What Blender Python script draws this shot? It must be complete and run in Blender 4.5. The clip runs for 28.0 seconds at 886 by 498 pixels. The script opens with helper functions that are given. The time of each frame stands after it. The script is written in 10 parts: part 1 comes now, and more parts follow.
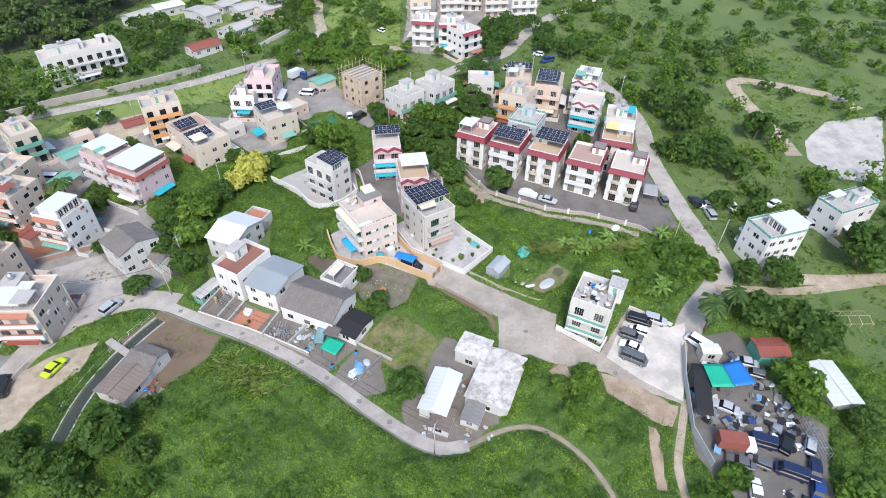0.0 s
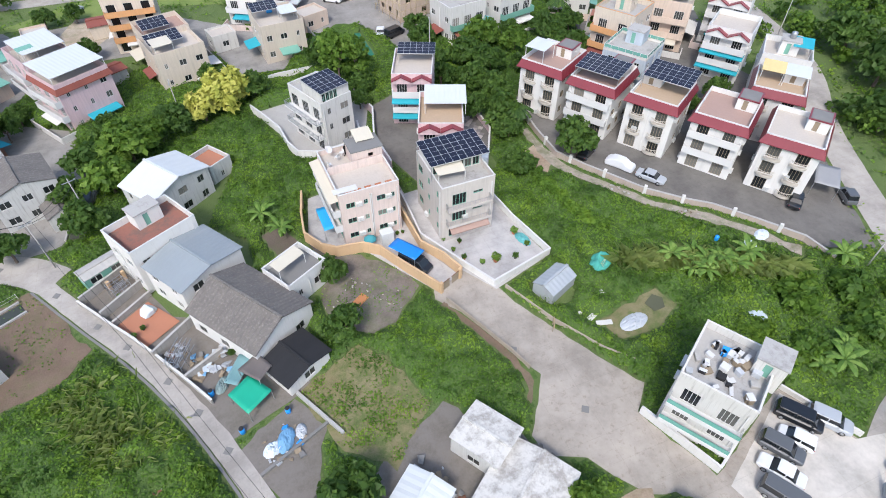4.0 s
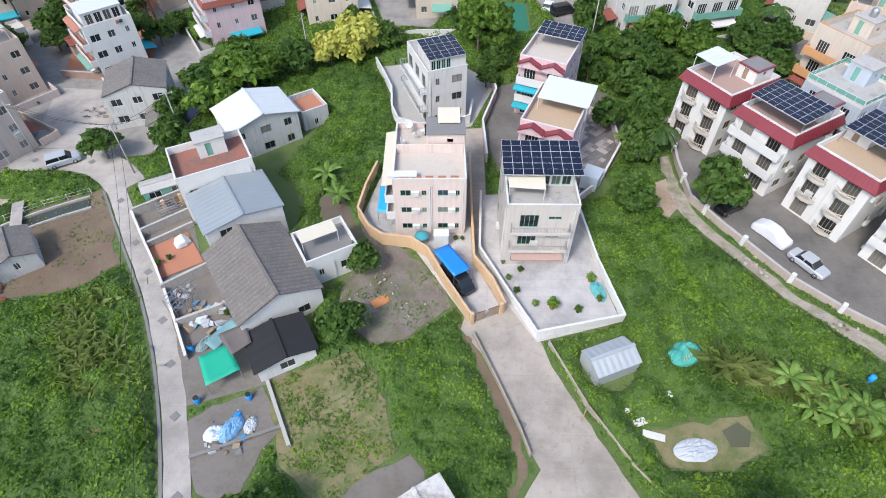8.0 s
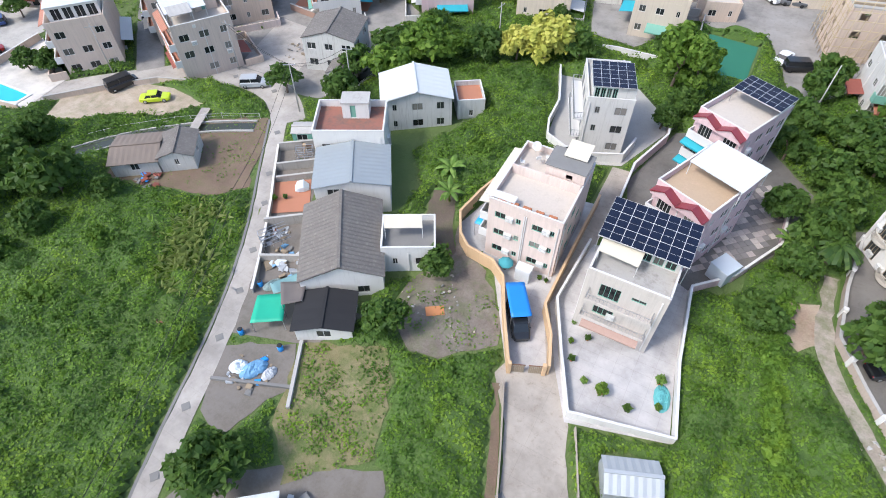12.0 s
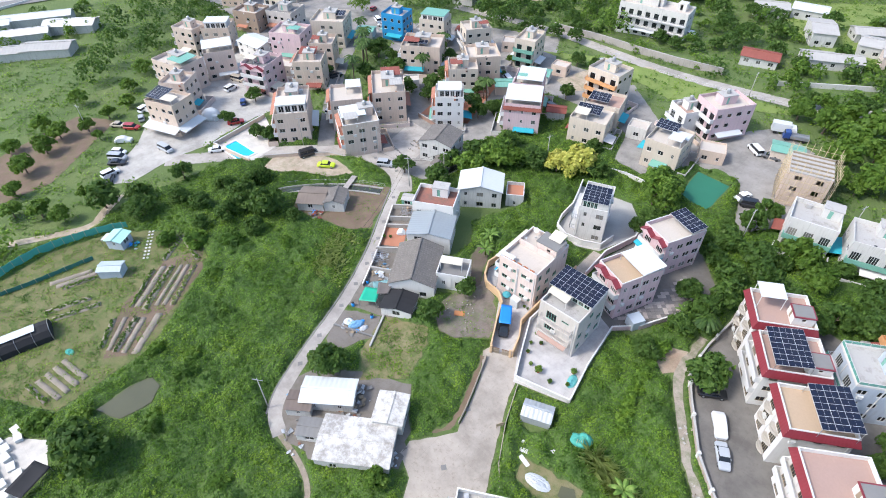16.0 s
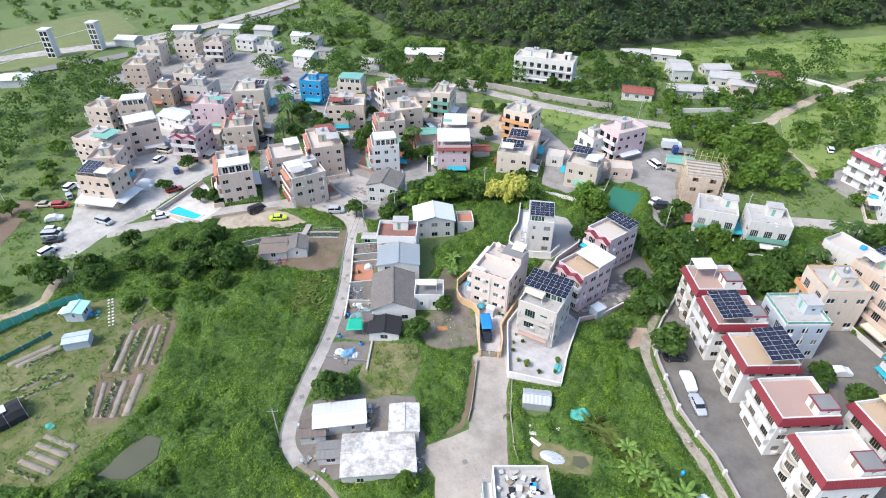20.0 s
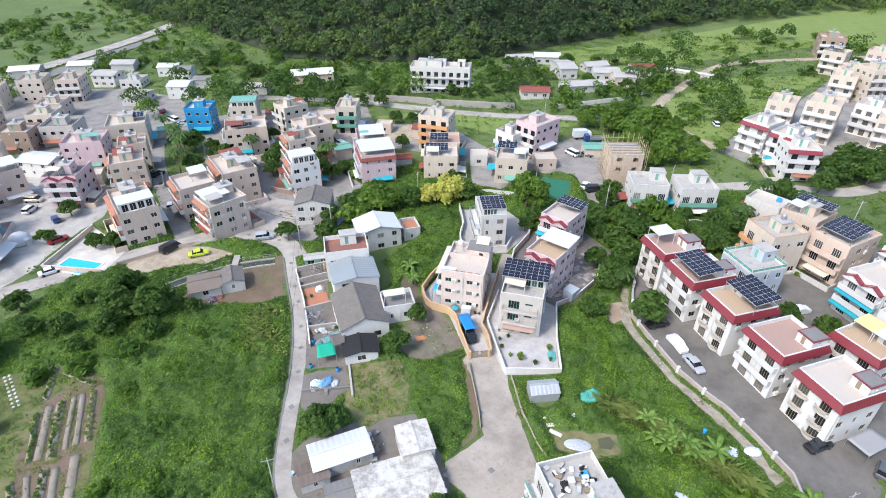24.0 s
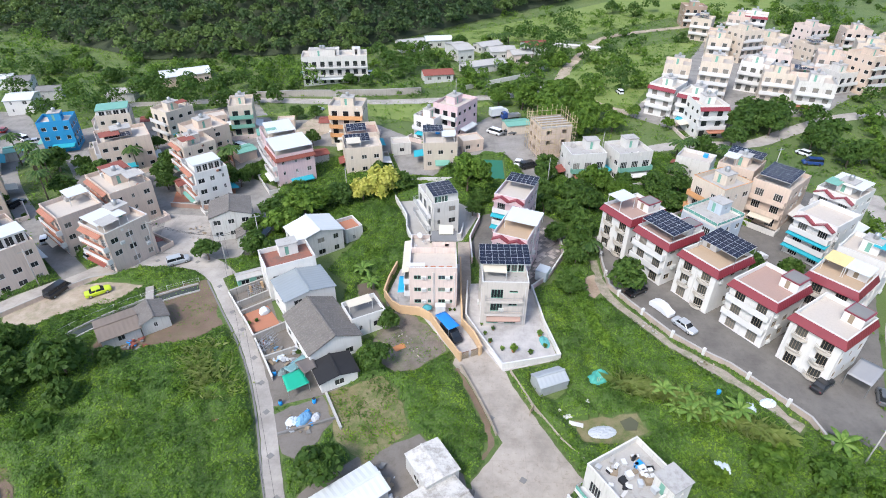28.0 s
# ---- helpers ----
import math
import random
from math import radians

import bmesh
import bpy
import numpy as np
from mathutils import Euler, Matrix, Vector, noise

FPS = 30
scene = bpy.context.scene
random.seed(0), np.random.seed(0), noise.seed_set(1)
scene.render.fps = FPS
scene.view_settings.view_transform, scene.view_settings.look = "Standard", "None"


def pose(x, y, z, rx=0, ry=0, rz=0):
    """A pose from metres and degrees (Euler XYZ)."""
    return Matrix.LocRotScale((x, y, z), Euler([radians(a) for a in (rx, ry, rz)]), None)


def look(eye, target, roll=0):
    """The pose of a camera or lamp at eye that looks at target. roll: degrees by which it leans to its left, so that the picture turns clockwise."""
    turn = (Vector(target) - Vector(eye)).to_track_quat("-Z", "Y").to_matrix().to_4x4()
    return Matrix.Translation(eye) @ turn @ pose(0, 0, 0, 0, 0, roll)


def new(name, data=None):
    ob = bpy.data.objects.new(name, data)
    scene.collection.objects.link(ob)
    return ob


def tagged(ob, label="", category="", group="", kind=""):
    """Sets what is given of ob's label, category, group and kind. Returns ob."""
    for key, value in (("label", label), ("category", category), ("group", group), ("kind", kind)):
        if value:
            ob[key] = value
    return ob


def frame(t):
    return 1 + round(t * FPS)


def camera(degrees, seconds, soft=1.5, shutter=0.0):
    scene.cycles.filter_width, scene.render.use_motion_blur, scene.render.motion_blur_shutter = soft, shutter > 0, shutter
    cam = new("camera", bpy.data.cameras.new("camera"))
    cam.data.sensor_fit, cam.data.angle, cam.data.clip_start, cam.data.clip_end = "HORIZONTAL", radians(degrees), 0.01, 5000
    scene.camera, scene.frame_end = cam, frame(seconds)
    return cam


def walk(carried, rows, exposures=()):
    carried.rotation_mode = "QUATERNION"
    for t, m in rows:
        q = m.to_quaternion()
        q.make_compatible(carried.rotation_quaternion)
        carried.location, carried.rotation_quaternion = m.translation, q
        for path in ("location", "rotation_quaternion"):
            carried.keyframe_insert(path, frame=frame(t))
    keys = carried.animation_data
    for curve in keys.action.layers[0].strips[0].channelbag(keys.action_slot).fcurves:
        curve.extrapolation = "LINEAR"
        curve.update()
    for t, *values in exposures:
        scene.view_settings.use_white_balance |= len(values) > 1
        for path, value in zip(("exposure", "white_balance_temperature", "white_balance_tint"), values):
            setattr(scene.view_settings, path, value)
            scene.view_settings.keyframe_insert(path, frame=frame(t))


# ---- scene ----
import mathutils.geometry

# camera
cam = camera(76.3, 28.0, 1.0)
PATH = [
    (0.0, (-35.11, -84.28, 80.12), (-14.40, -52.33, 47.72), 1.22),
    (0.5, (-33.62, -82.63, 76.94), (-13.08, -50.38, 44.73), 0.62),
    (1.0, (-29.99, -77.98, 72.81), (-9.94, -45.78, 40.23), 0.38),
    (1.5, (-26.26, -73.71, 69.32), (-6.92, -41.56, 36.27), 0.30),
    (2.0, (-22.42, -69.67, 66.15), (-3.99, -37.54, 32.56), 0.26),
    (2.5, (-18.67, -65.87, 63.11), (-1.30, -33.70, 29.00), 0.26),
    (3.0, (-15.09, -62.37, 60.22), (1.06, -30.07, 25.64), 0.24),
    (3.5, (-11.67, -58.78, 57.28), (3.14, -26.34, 22.23), 0.20),
    (4.0, (-8.57, -55.34, 54.47), (4.81, -22.77, 18.98), 0.16),
    (4.5, (-5.66, -52.14, 51.83), (6.19, -19.48, 15.87), 0.07),
    (5.0, (-3.13, -49.52, 49.66), (7.09, -16.74, 13.30), -0.03),
    (5.5, (-1.32, -48.42, 48.84), (7.23, -15.36, 12.32), -0.11),
    (6.0, (0.28, -48.24, 48.84), (7.06, -14.84, 12.25), -0.19),
    (6.5, (1.95, -48.00, 48.77), (6.87, -14.32, 12.15), -0.21),
    (7.0, (3.65, -47.67, 48.75), (6.65, -13.83, 12.07), -0.13),
    (7.5, (5.31, -47.21, 48.79), (6.38, -13.35, 12.02), 0.01),
    (8.0, (6.89, -46.61, 48.87), (6.02, -12.86, 11.99), 0.16),
    (8.5, (8.40, -45.89, 48.96), (5.57, -12.38, 11.96), 0.27),
    (9.0, (9.84, -45.12, 49.02), (5.06, -11.95, 11.92), 0.34),
    (9.5, (11.20, -44.34, 49.08), (4.50, -11.60, 11.89), 0.40),
    (10.0, (12.43, -43.50, 49.18), (3.87, -11.32, 11.88), 0.49),
    (10.5, (13.54, -42.53, 49.33), (3.16, -11.07, 11.88), 0.55),
    (11.0, (14.63, -41.40, 49.48), (2.40, -10.84, 11.84), 0.51),
    (11.5, (15.72, -40.16, 49.58), (1.59, -10.63, 11.79), 0.37),
    (12.0, (16.76, -38.84, 49.67), (0.74, -10.48, 11.74), 0.19),
    (12.5, (17.68, -37.48, 49.79), (-0.12, -10.40, 11.72), 0.05),
    (13.0, (18.42, -36.17, 49.90), (-0.99, -10.41, 11.70), -0.06),
    (13.5, (18.96, -35.15, 50.05), (-1.72, -10.51, 11.77), -0.19),
    (14.0, (20.25, -35.46, 51.62), (-1.49, -11.56, 13.45), -0.36),
    (14.5, (24.87, -39.75, 58.05), (2.08, -15.93, 20.45), -0.75),
    (15.0, (31.39, -46.28, 66.36), (7.62, -21.95, 29.72), -0.92),
    (15.5, (37.69, -52.80, 73.46), (13.08, -27.71, 37.89), -0.76),
    (16.0, (44.65, -60.88, 80.65), (19.37, -34.65, 46.40), -0.42),
    (16.5, (49.82, -67.93, 85.44), (24.15, -40.45, 52.49), -0.18),
    (17.0, (49.27, -69.28, 84.93), (23.77, -40.95, 52.57), -0.17),
    (18.0, (47.20, -72.62, 83.37), (22.81, -42.32, 51.96), -0.13),
    (18.5, (45.78, -74.52, 82.51), (22.25, -43.13, 51.50), 0.03),
    (19.0, (44.20, -76.38, 81.63), (21.65, -43.89, 51.04), 0.22),
    (19.5, (42.52, -78.06, 80.67), (20.98, -44.50, 50.51), 0.37),
    (20.0, (40.73, -79.59, 79.58), (20.22, -44.98, 49.88), 0.46),
    (20.5, (38.81, -80.99, 78.30), (19.38, -45.35, 49.10), 0.46),
    (21.0, (36.83, -82.17, 76.96), (18.49, -45.58, 48.24), 0.41),
    (21.5, (34.84, -83.03, 75.84), (17.63, -45.62, 47.47), 0.43),
    (22.0, (32.75, -83.57, 74.85), (16.67, -45.48, 46.73), 0.44),
    (22.5, (30.57, -83.79, 73.99), (15.60, -45.15, 46.02), 0.45),
    (23.0, (28.46, -83.96, 72.96), (14.67, -44.74, 45.18), 0.47),
    (23.5, (26.35, -83.95, 71.93), (13.76, -44.21, 44.32), 0.48),
    (24.0, (24.23, -83.74, 70.89), (12.85, -43.55, 43.41), 0.51),
    (24.5, (22.08, -83.35, 69.92), (11.95, -42.77, 42.53), 0.54),
    (25.0, (19.94, -82.82, 69.04), (11.07, -41.92, 41.68), 0.58),
    (25.5, (17.83, -82.15, 68.20), (10.23, -40.98, 40.85), 0.61),
    (26.0, (15.75, -81.33, 67.36), (9.44, -39.96, 39.99), 0.65),
    (26.5, (13.70, -80.39, 66.53), (8.69, -38.88, 39.11), 0.68),
    (27.0, (11.71, -79.36, 65.72), (8.00, -37.76, 38.23), 0.70),
    (27.5, (9.79, -78.34, 64.92), (7.38, -36.69, 37.35), 0.67),
    (28.0, (7.95, -77.45, 64.08), (6.81, -35.77, 36.49), 0.58),
]
walk(cam, [(t, look(e, a, r)) for t, e, a, r in PATH], [(0.0, 1.12), (3.0, 1.0), (6.0, 1.0), (10.0, 1.14), (13.0, 1.22), (18.0, 1.29), (28.0, 1.14)])

# daylight: hazy sun from the south-west, soft sky
SUN_DIR = Vector((0.36, 0.54, -0.76)).normalized()
world = bpy.data.worlds.new("world")
scene.world = world
world.use_nodes = True
wn = world.node_tree.nodes
sky = wn.new("ShaderNodeTexSky")
sky.sky_type = "NISHITA"
sky.sun_disc = False
sky.sun_elevation = math.asin(-SUN_DIR.z)
sky.sun_rotation = math.atan2(-SUN_DIR.x, -SUN_DIR.y)
sky.air_density, sky.dust_density, sky.ozone_density = 1.0, 2.2, 2.4
world.node_tree.links.new(sky.outputs[0], wn["Background"].inputs[0])
wn["Background"].inputs[1].default_value = 0.15
sun = new("sun", bpy.data.lights.new("sun", "SUN"))
sun.data.energy, sun.data.angle, sun.data.color = 1.35, radians(11.0), (1.0, 0.98, 0.965)
sun.matrix_world = look((0, 0, 150), Vector((0, 0, 150)) + SUN_DIR)
scene.view_settings.exposure = 1.08

# ground height
CTRL = [(0, -0, -0.3), (8, 26, 0.1), (18, -13, -0.4), (19, -22, -0.8), (51, -1, 1.0), (57, -9, 0.6), (-58, 4, -2.1),
        (-88, -8, -2.7), (-15, -20, -1.0), (9, -36, -1.3), (-38, 32, -2.1), (-28, 50, -1.4), (-18, 78, -0.1), (-26, 132, 1.3),
        (-103, 79, -3.7), (33, 47, 1.1), (77, 90, 3.6), (5, 117, 2.4), (36, -42, -1.7), (-45, 1, -2.0), (-113, -15, -2.1),
        (40, 19, 1.5), (77, -18, 0.2), (-60, 54, -2.2), (-69, 30, -2.4), (-57, -33, -1.3), (-52, -59, -0.1), (-31, -79, -0.1),
        (38, -60, -2.4), (79, -44, -1.3), (106, -41, -0.8), (76, 34, 3.1), (97, 64, 3.8), (59, 59, 2.2), (44, 88, 2.1),
        (-144, 40, -3.8), (-194, 80, -6.7), (-69, 101, -1.9), (-109, 119, -3.3), (-125, 21, -3.6), (106, 105, 6.4), (-159, 111, -5.3),
        (-77, -33, -1.6)]
HILL = ([-500, -330, -205, -126, -40, 7, 54, 155, 400], [410, 260, 198, 157, 161, 209, 253, 318, 368])


def plane_z(x, y):
    return -0.59 + 0.0241 * x + 0.0138 * y


def height(x, y):
    """Ground height at x, y (numbers or arrays)."""
    x, y = np.asarray(x, float), np.asarray(y, float)
    s, v = 1e-3, 0
    for a, b, c in CTRL:
        w = np.exp(-((x - a) ** 2 + (y - b) ** 2) / 648.0)
        s, v = s + w, v + w * (c - plane_z(a, b))
    rise = np.clip(y - np.interp(x, *HILL), 0, 240)
    return plane_z(np.clip(x, -330, 330), np.clip(y, -250, 420)) + v / (s + .05) + .42 * rise ** 2 / (rise + 14)


def gz(x, y):
    return float(height(x, y))

# ---- materials ----
def mat_base(name):
    m = bpy.data.materials.new(name)
    m.use_nodes = True
    nt = m.node_tree
    return m, nt, nt.nodes["Principled BSDF"]


def nd(nt, kind, **kw):
    n = nt.nodes.new(kind)
    for k, v in kw.items():
        n.inputs[k].default_value = v
    return n


def ramp(nt, fac, stops):
    r = nt.nodes.new("ShaderNodeValToRGB")
    e = r.color_ramp.elements
    while len(e) < len(stops):
        e.new(0.5)
    for el, (p, c) in zip(e, stops):
        el.position, el.color = p, (*c, 1) if len(c) == 3 else c
    nt.links.new(fac, r.inputs[0])
    return r.outputs[0]


def mixc(nt, fac, a, b, mode="MIX"):
    m = nt.nodes.new("ShaderNodeMix")
    m.data_type, m.blend_type = "RGBA", mode
    for sock, val in ((m.inputs[0], fac), (m.inputs[6], a), (m.inputs[7], b)):
        if isinstance(val, (int, float)):
            sock.default_value = val
        elif isinstance(val, tuple):
            sock.default_value = (*val, 1)
        else:
            nt.links.new(val, sock)
    return m.outputs[2]


def coords(nt, kind="Object", scale=(1, 1, 1)):
    tc = nt.nodes.new("ShaderNodeTexCoord")
    mp = nt.nodes.new("ShaderNodeMapping")
    mp.inputs["Scale"].default_value = scale
    nt.links.new(tc.outputs[kind], mp.inputs[0])
    return mp.outputs[0]


def world_pos(nt, scale=(1, 1, 1)):
    geo = nt.nodes.new("ShaderNodeNewGeometry")
    mp = nt.nodes.new("ShaderNodeMapping")
    mp.inputs["Scale"].default_value = scale
    nt.links.new(geo.outputs["Position"], mp.inputs[0])
    return mp.outputs[0]


def noise_of(nt, vec, scale, detail=4, rough=.6):
    n = nd(nt, "ShaderNodeTexNoise", Scale=scale, Detail=detail, Roughness=rough)
    nt.links.new(vec, n.inputs["Vector"])
    return n.outputs["Fac"]


def bump(nt, bs, h, strength=.3, dist=.05):
    b = nd(nt, "ShaderNodeBump", Strength=strength, Distance=dist)
    nt.links.new(h, b.inputs["Height"])
    nt.links.new(b.outputs[0], bs.inputs["Normal"])


def shade(c, k):
    return tuple(min(1, v * k) for v in c)


def surface(name, col, rough=.8, vary=.25, scale=1.5, fine=25, metal=0.0, streak=0.0, streak_col=(.16, .14, .12), bumps=.15, world_space=True, obj_random=0.0):
    """Plain weathered surface: colour with coarse and fine mottling, optional vertical dirt streaks."""
    m, nt, bs = mat_base(name)
    vec = world_pos(nt)
    a = noise_of(nt, vec, scale * .35, 5)
    b = noise_of(nt, vec, fine, 3)
    c = mixc(nt, a, shade(col, 1 - vary), shade(col, 1 + vary * .6))
    c = mixc(nt, .35, c, mixc(nt, b, shade(col, .82), shade(col, 1.12)))
    if streak:
        s = noise_of(nt, world_pos(nt, (1.6, 1.6, .12)), 2.2, 5, .7)
        c = mixc(nt, ramp(nt, s, [(.52, (0, 0, 0)), (.75, (streak,) * 3)]), c, streak_col)
    if obj_random:
        oi = nt.nodes.new("ShaderNodeObjectInfo")
        c = mixc(nt, ramp(nt, oi.outputs["Random"], [(0, (0, 0, 0)), (1, (obj_random,) * 3)]), c, shade(col, .6))
    nt.links.new(c, bs.inputs["Base Color"])
    bs.inputs["Roughness"].default_value, bs.inputs["Metallic"].default_value = rough, metal
    if bumps:
        bump(nt, bs, b, bumps, .03)
    return m


def tiled_wall(name, col, streak=.35):
    """Small ceramic facade tiles: pale joints and rain streaks."""
    m, nt, bs = mat_base(name)
    br = nd(nt, "ShaderNodeTexBrick", Scale=1.0)
    br.inputs["Color1"].default_value = (*shade(col, .93), 1)
    br.inputs["Color2"].default_value = (*shade(col, 1.07), 1)
    br.inputs["Mortar"].default_value = (*shade(col, .8), 1)
    br.inputs["Mortar Size"].default_value = .006
    br.inputs["Brick Width"].default_value, br.inputs["Row Height"].default_value = .24, .12
    nt.links.new(coords(nt, "Object", (1, 1, 1)), br.inputs["Vector"])
    s = noise_of(nt, world_pos(nt, (1.4, 1.4, .1)), 2.0, 6, .7)
    n2 = noise_of(nt, world_pos(nt), .5, 4)
    c = mixc(nt, n2, shade(col, .84), shade(col, 1.1))
    c = mixc(nt, .5, c, br.outputs[0])
    c = mixc(nt, ramp(nt, s, [(.5, (0, 0, 0)), (.78, (streak,) * 3)]), c, (.2, .18, .16))
    nt.links.new(c, bs.inputs["Base Color"])
    bs.inputs["Roughness"].default_value = .55
    return m


WALL = {
    "pink": tiled_wall("tile_pink", (.61, .505, .455)),
    "rose": tiled_wall("tile_rose", (.60, .44, .45)),
    "beige": tiled_wall("tile_beige", (.56, .455, .385)),
    "cream": tiled_wall("tile_cream", (.58, .50, .41)),
    "sand": tiled_wall("tile_sand", (.58, .46, .37)),
    "grey": tiled_wall("tile_grey", (.50, .46, .42)),
    "bluegrey": tiled_wall("tile_bluegrey", (.42, .47, .52)),
    "white": surface("paint_white", (.64, .625, .595), .7, .10, streak=.2),
    "offwhite": surface("paint_offwhite", (.56, .545, .51), .75, .14, streak=.45),
    "dirtywhite": surface("paint_dirty", (.50, .495, .47), .85, .25, streak=.6),
    "blue": surface("paint_blue", (.014, .25, .50), .6, .12, streak=.15),
    "orange": tiled_wall("tile_orange", (.58, .30, .13)),
    "brown": tiled_wall("tile_brown", (.34, .25, .19)),
}
CONC = surface("concrete_grey", (.40, .385, .36), .9, .3, 1.2, streak=.25)
CONC_D = surface("concrete_dark", (.20, .195, .185), .9, .35, 1.2, streak=.3)
CONC_L = surface("concrete_light", (.62, .60, .56), .88, .2, 1.0, streak=.2)
TRIM = surface("trim_white", (.60, .59, .57), .6, .1)
RED_TILE = surface("glazed_red_tile", (.21, .032, .042), .35, .25, 2.0, 30)
TERRA = surface("terracotta_tile", (.36, .15, .09), .6, .25, 2.0, 30)
GREEN_TRIM = surface("green_trim", (.16, .36, .28), .5, .2)
STEEL = surface("steel_grey", (.45, .46, .47), .4, .15, metal=.8)
WHITE_METAL = surface("white_sheet_metal", (.56, .58, .575), .45, .08, .6)
AC_MAT = surface("appliance_white", (.58, .58, .56), .5, .1)
PLASTIC_BLUE = surface("plastic_blue", (.02, .30, .75), .4, .1)
AWN_TEAL = surface("awning_teal", (.02, .33, .40), .6, .15)
AWN_YEL = surface("awning_yellow", (.66, .52, .24), .6, .2)
CANVAS = surface("canvas_cream", (.56, .51, .41), .8, .12)
BLACK_NET = surface("black_net", (.018, .018, .02), .9, .4)
TEAL_NET = surface("teal_net", (.06, .33, .27), .8, .3)
GREEN_TARP = surface("green_tarp", (.01, .36, .22), .55, .2)
BLUE_TARP = surface("blue_tarp", (.01, .20, .62), .45, .12)
RUBBER = surface("rubber", (.02, .02, .02), .8, .2)
WOOD = surface("weathered_wood", (.28, .22, .15), .9, .3, 2)
BAMBOO = surface("bamboo_pole", (.50, .40, .25), .8, .3, 2)
BARK = surface("bark", (.16, .12, .09), .95, .35, 3)
PLANTER = surface("planter_dark", (.05, .05, .055), .7, .3)
JUNK_W = surface("scrap_pale", (.50, .52, .54), .7, .4, 4, obj_random=.5)
RUST = surface("rust", (.20, .09, .055), .9, .4, 3)
BRICK_RED = surface("old_red_roof", (.24, .07, .05), .85, .35, 2)
BEIGE_WALL = surface("garden_wall_tan", (.56, .38, .22), .85, .2, 1.5, streak=.2)
OLD_TILE = surface("old_roof_tile", (.155, .14, .125), .9, .6, 1.6, 9, streak=.55, streak_col=(.34, .31, .28), bumps=.4)
ROCK = surface("scree", (.42, .36, .30), .95, .4, 2)


def glass_pane():
    m, nt, bs = mat_base("window_glass")
    oi = nt.nodes.new("ShaderNodeObjectInfo")
    c = ramp(nt, oi.outputs["Random"], [(0, (.012, .014, .016)), (.55, (.03, .035, .035)), (.8, (.10, .10, .09)), (1, (.26, .24, .21))])
    nt.links.new(c, bs.inputs["Base Color"])
    bs.inputs["Roughness"].default_value = .08
    return m


def stained_mat(name, col, dark, amount=.5):
    """Old painted roof: flaking pale paint over dark weathered patches."""
    m, nt, bs = mat_base(name)
    p = world_pos(nt)
    a, b = noise_of(nt, p, .5, 8, .75), noise_of(nt, p, 3.5, 6, .75)
    c = mixc(nt, b, shade(col, .82), shade(col, 1.1))
    c = mixc(nt, ramp(nt, a, [(.62 - amount * .25, (0, 0, 0)), (.74 - amount * .2, (.8, .8, .8))]), c, mixc(nt, b, dark, shade(dark, 2.2)))
    nt.links.new(c, bs.inputs["Base Color"])
    bs.inputs["Roughness"].default_value = .9
    bump(nt, bs, b, .3, .04)
    return m


def solar_mat():
    m, nt, bs = mat_base("solar_cells")
    br = nd(nt, "ShaderNodeTexBrick", Scale=1.0, **{"Mortar Size": .004, "Brick Width": .16, "Row Height": .16})
    br.offset = 0
    br.inputs["Color1"].default_value = (.006, .010, .024, 1)
    br.inputs["Color2"].default_value = (.008, .013, .030, 1)
    br.inputs["Mortar"].default_value = (.02, .026, .045, 1)
    nt.links.new(coords(nt), br.inputs["Vector"])
    nt.links.new(br.outputs[0], bs.inputs["Base Color"])
    bs.inputs["Roughness"].default_value = .3
    bs.inputs["Specular IOR Level"].default_value = .3
    return m


def translucent_glass(name, col, alpha):
    m, nt, bs = mat_base(name)
    bs.inputs["Base Color"].default_value = (*col, 1)
    bs.inputs["Roughness"].default_value, bs.inputs["Alpha"].default_value = .1, alpha
    return m


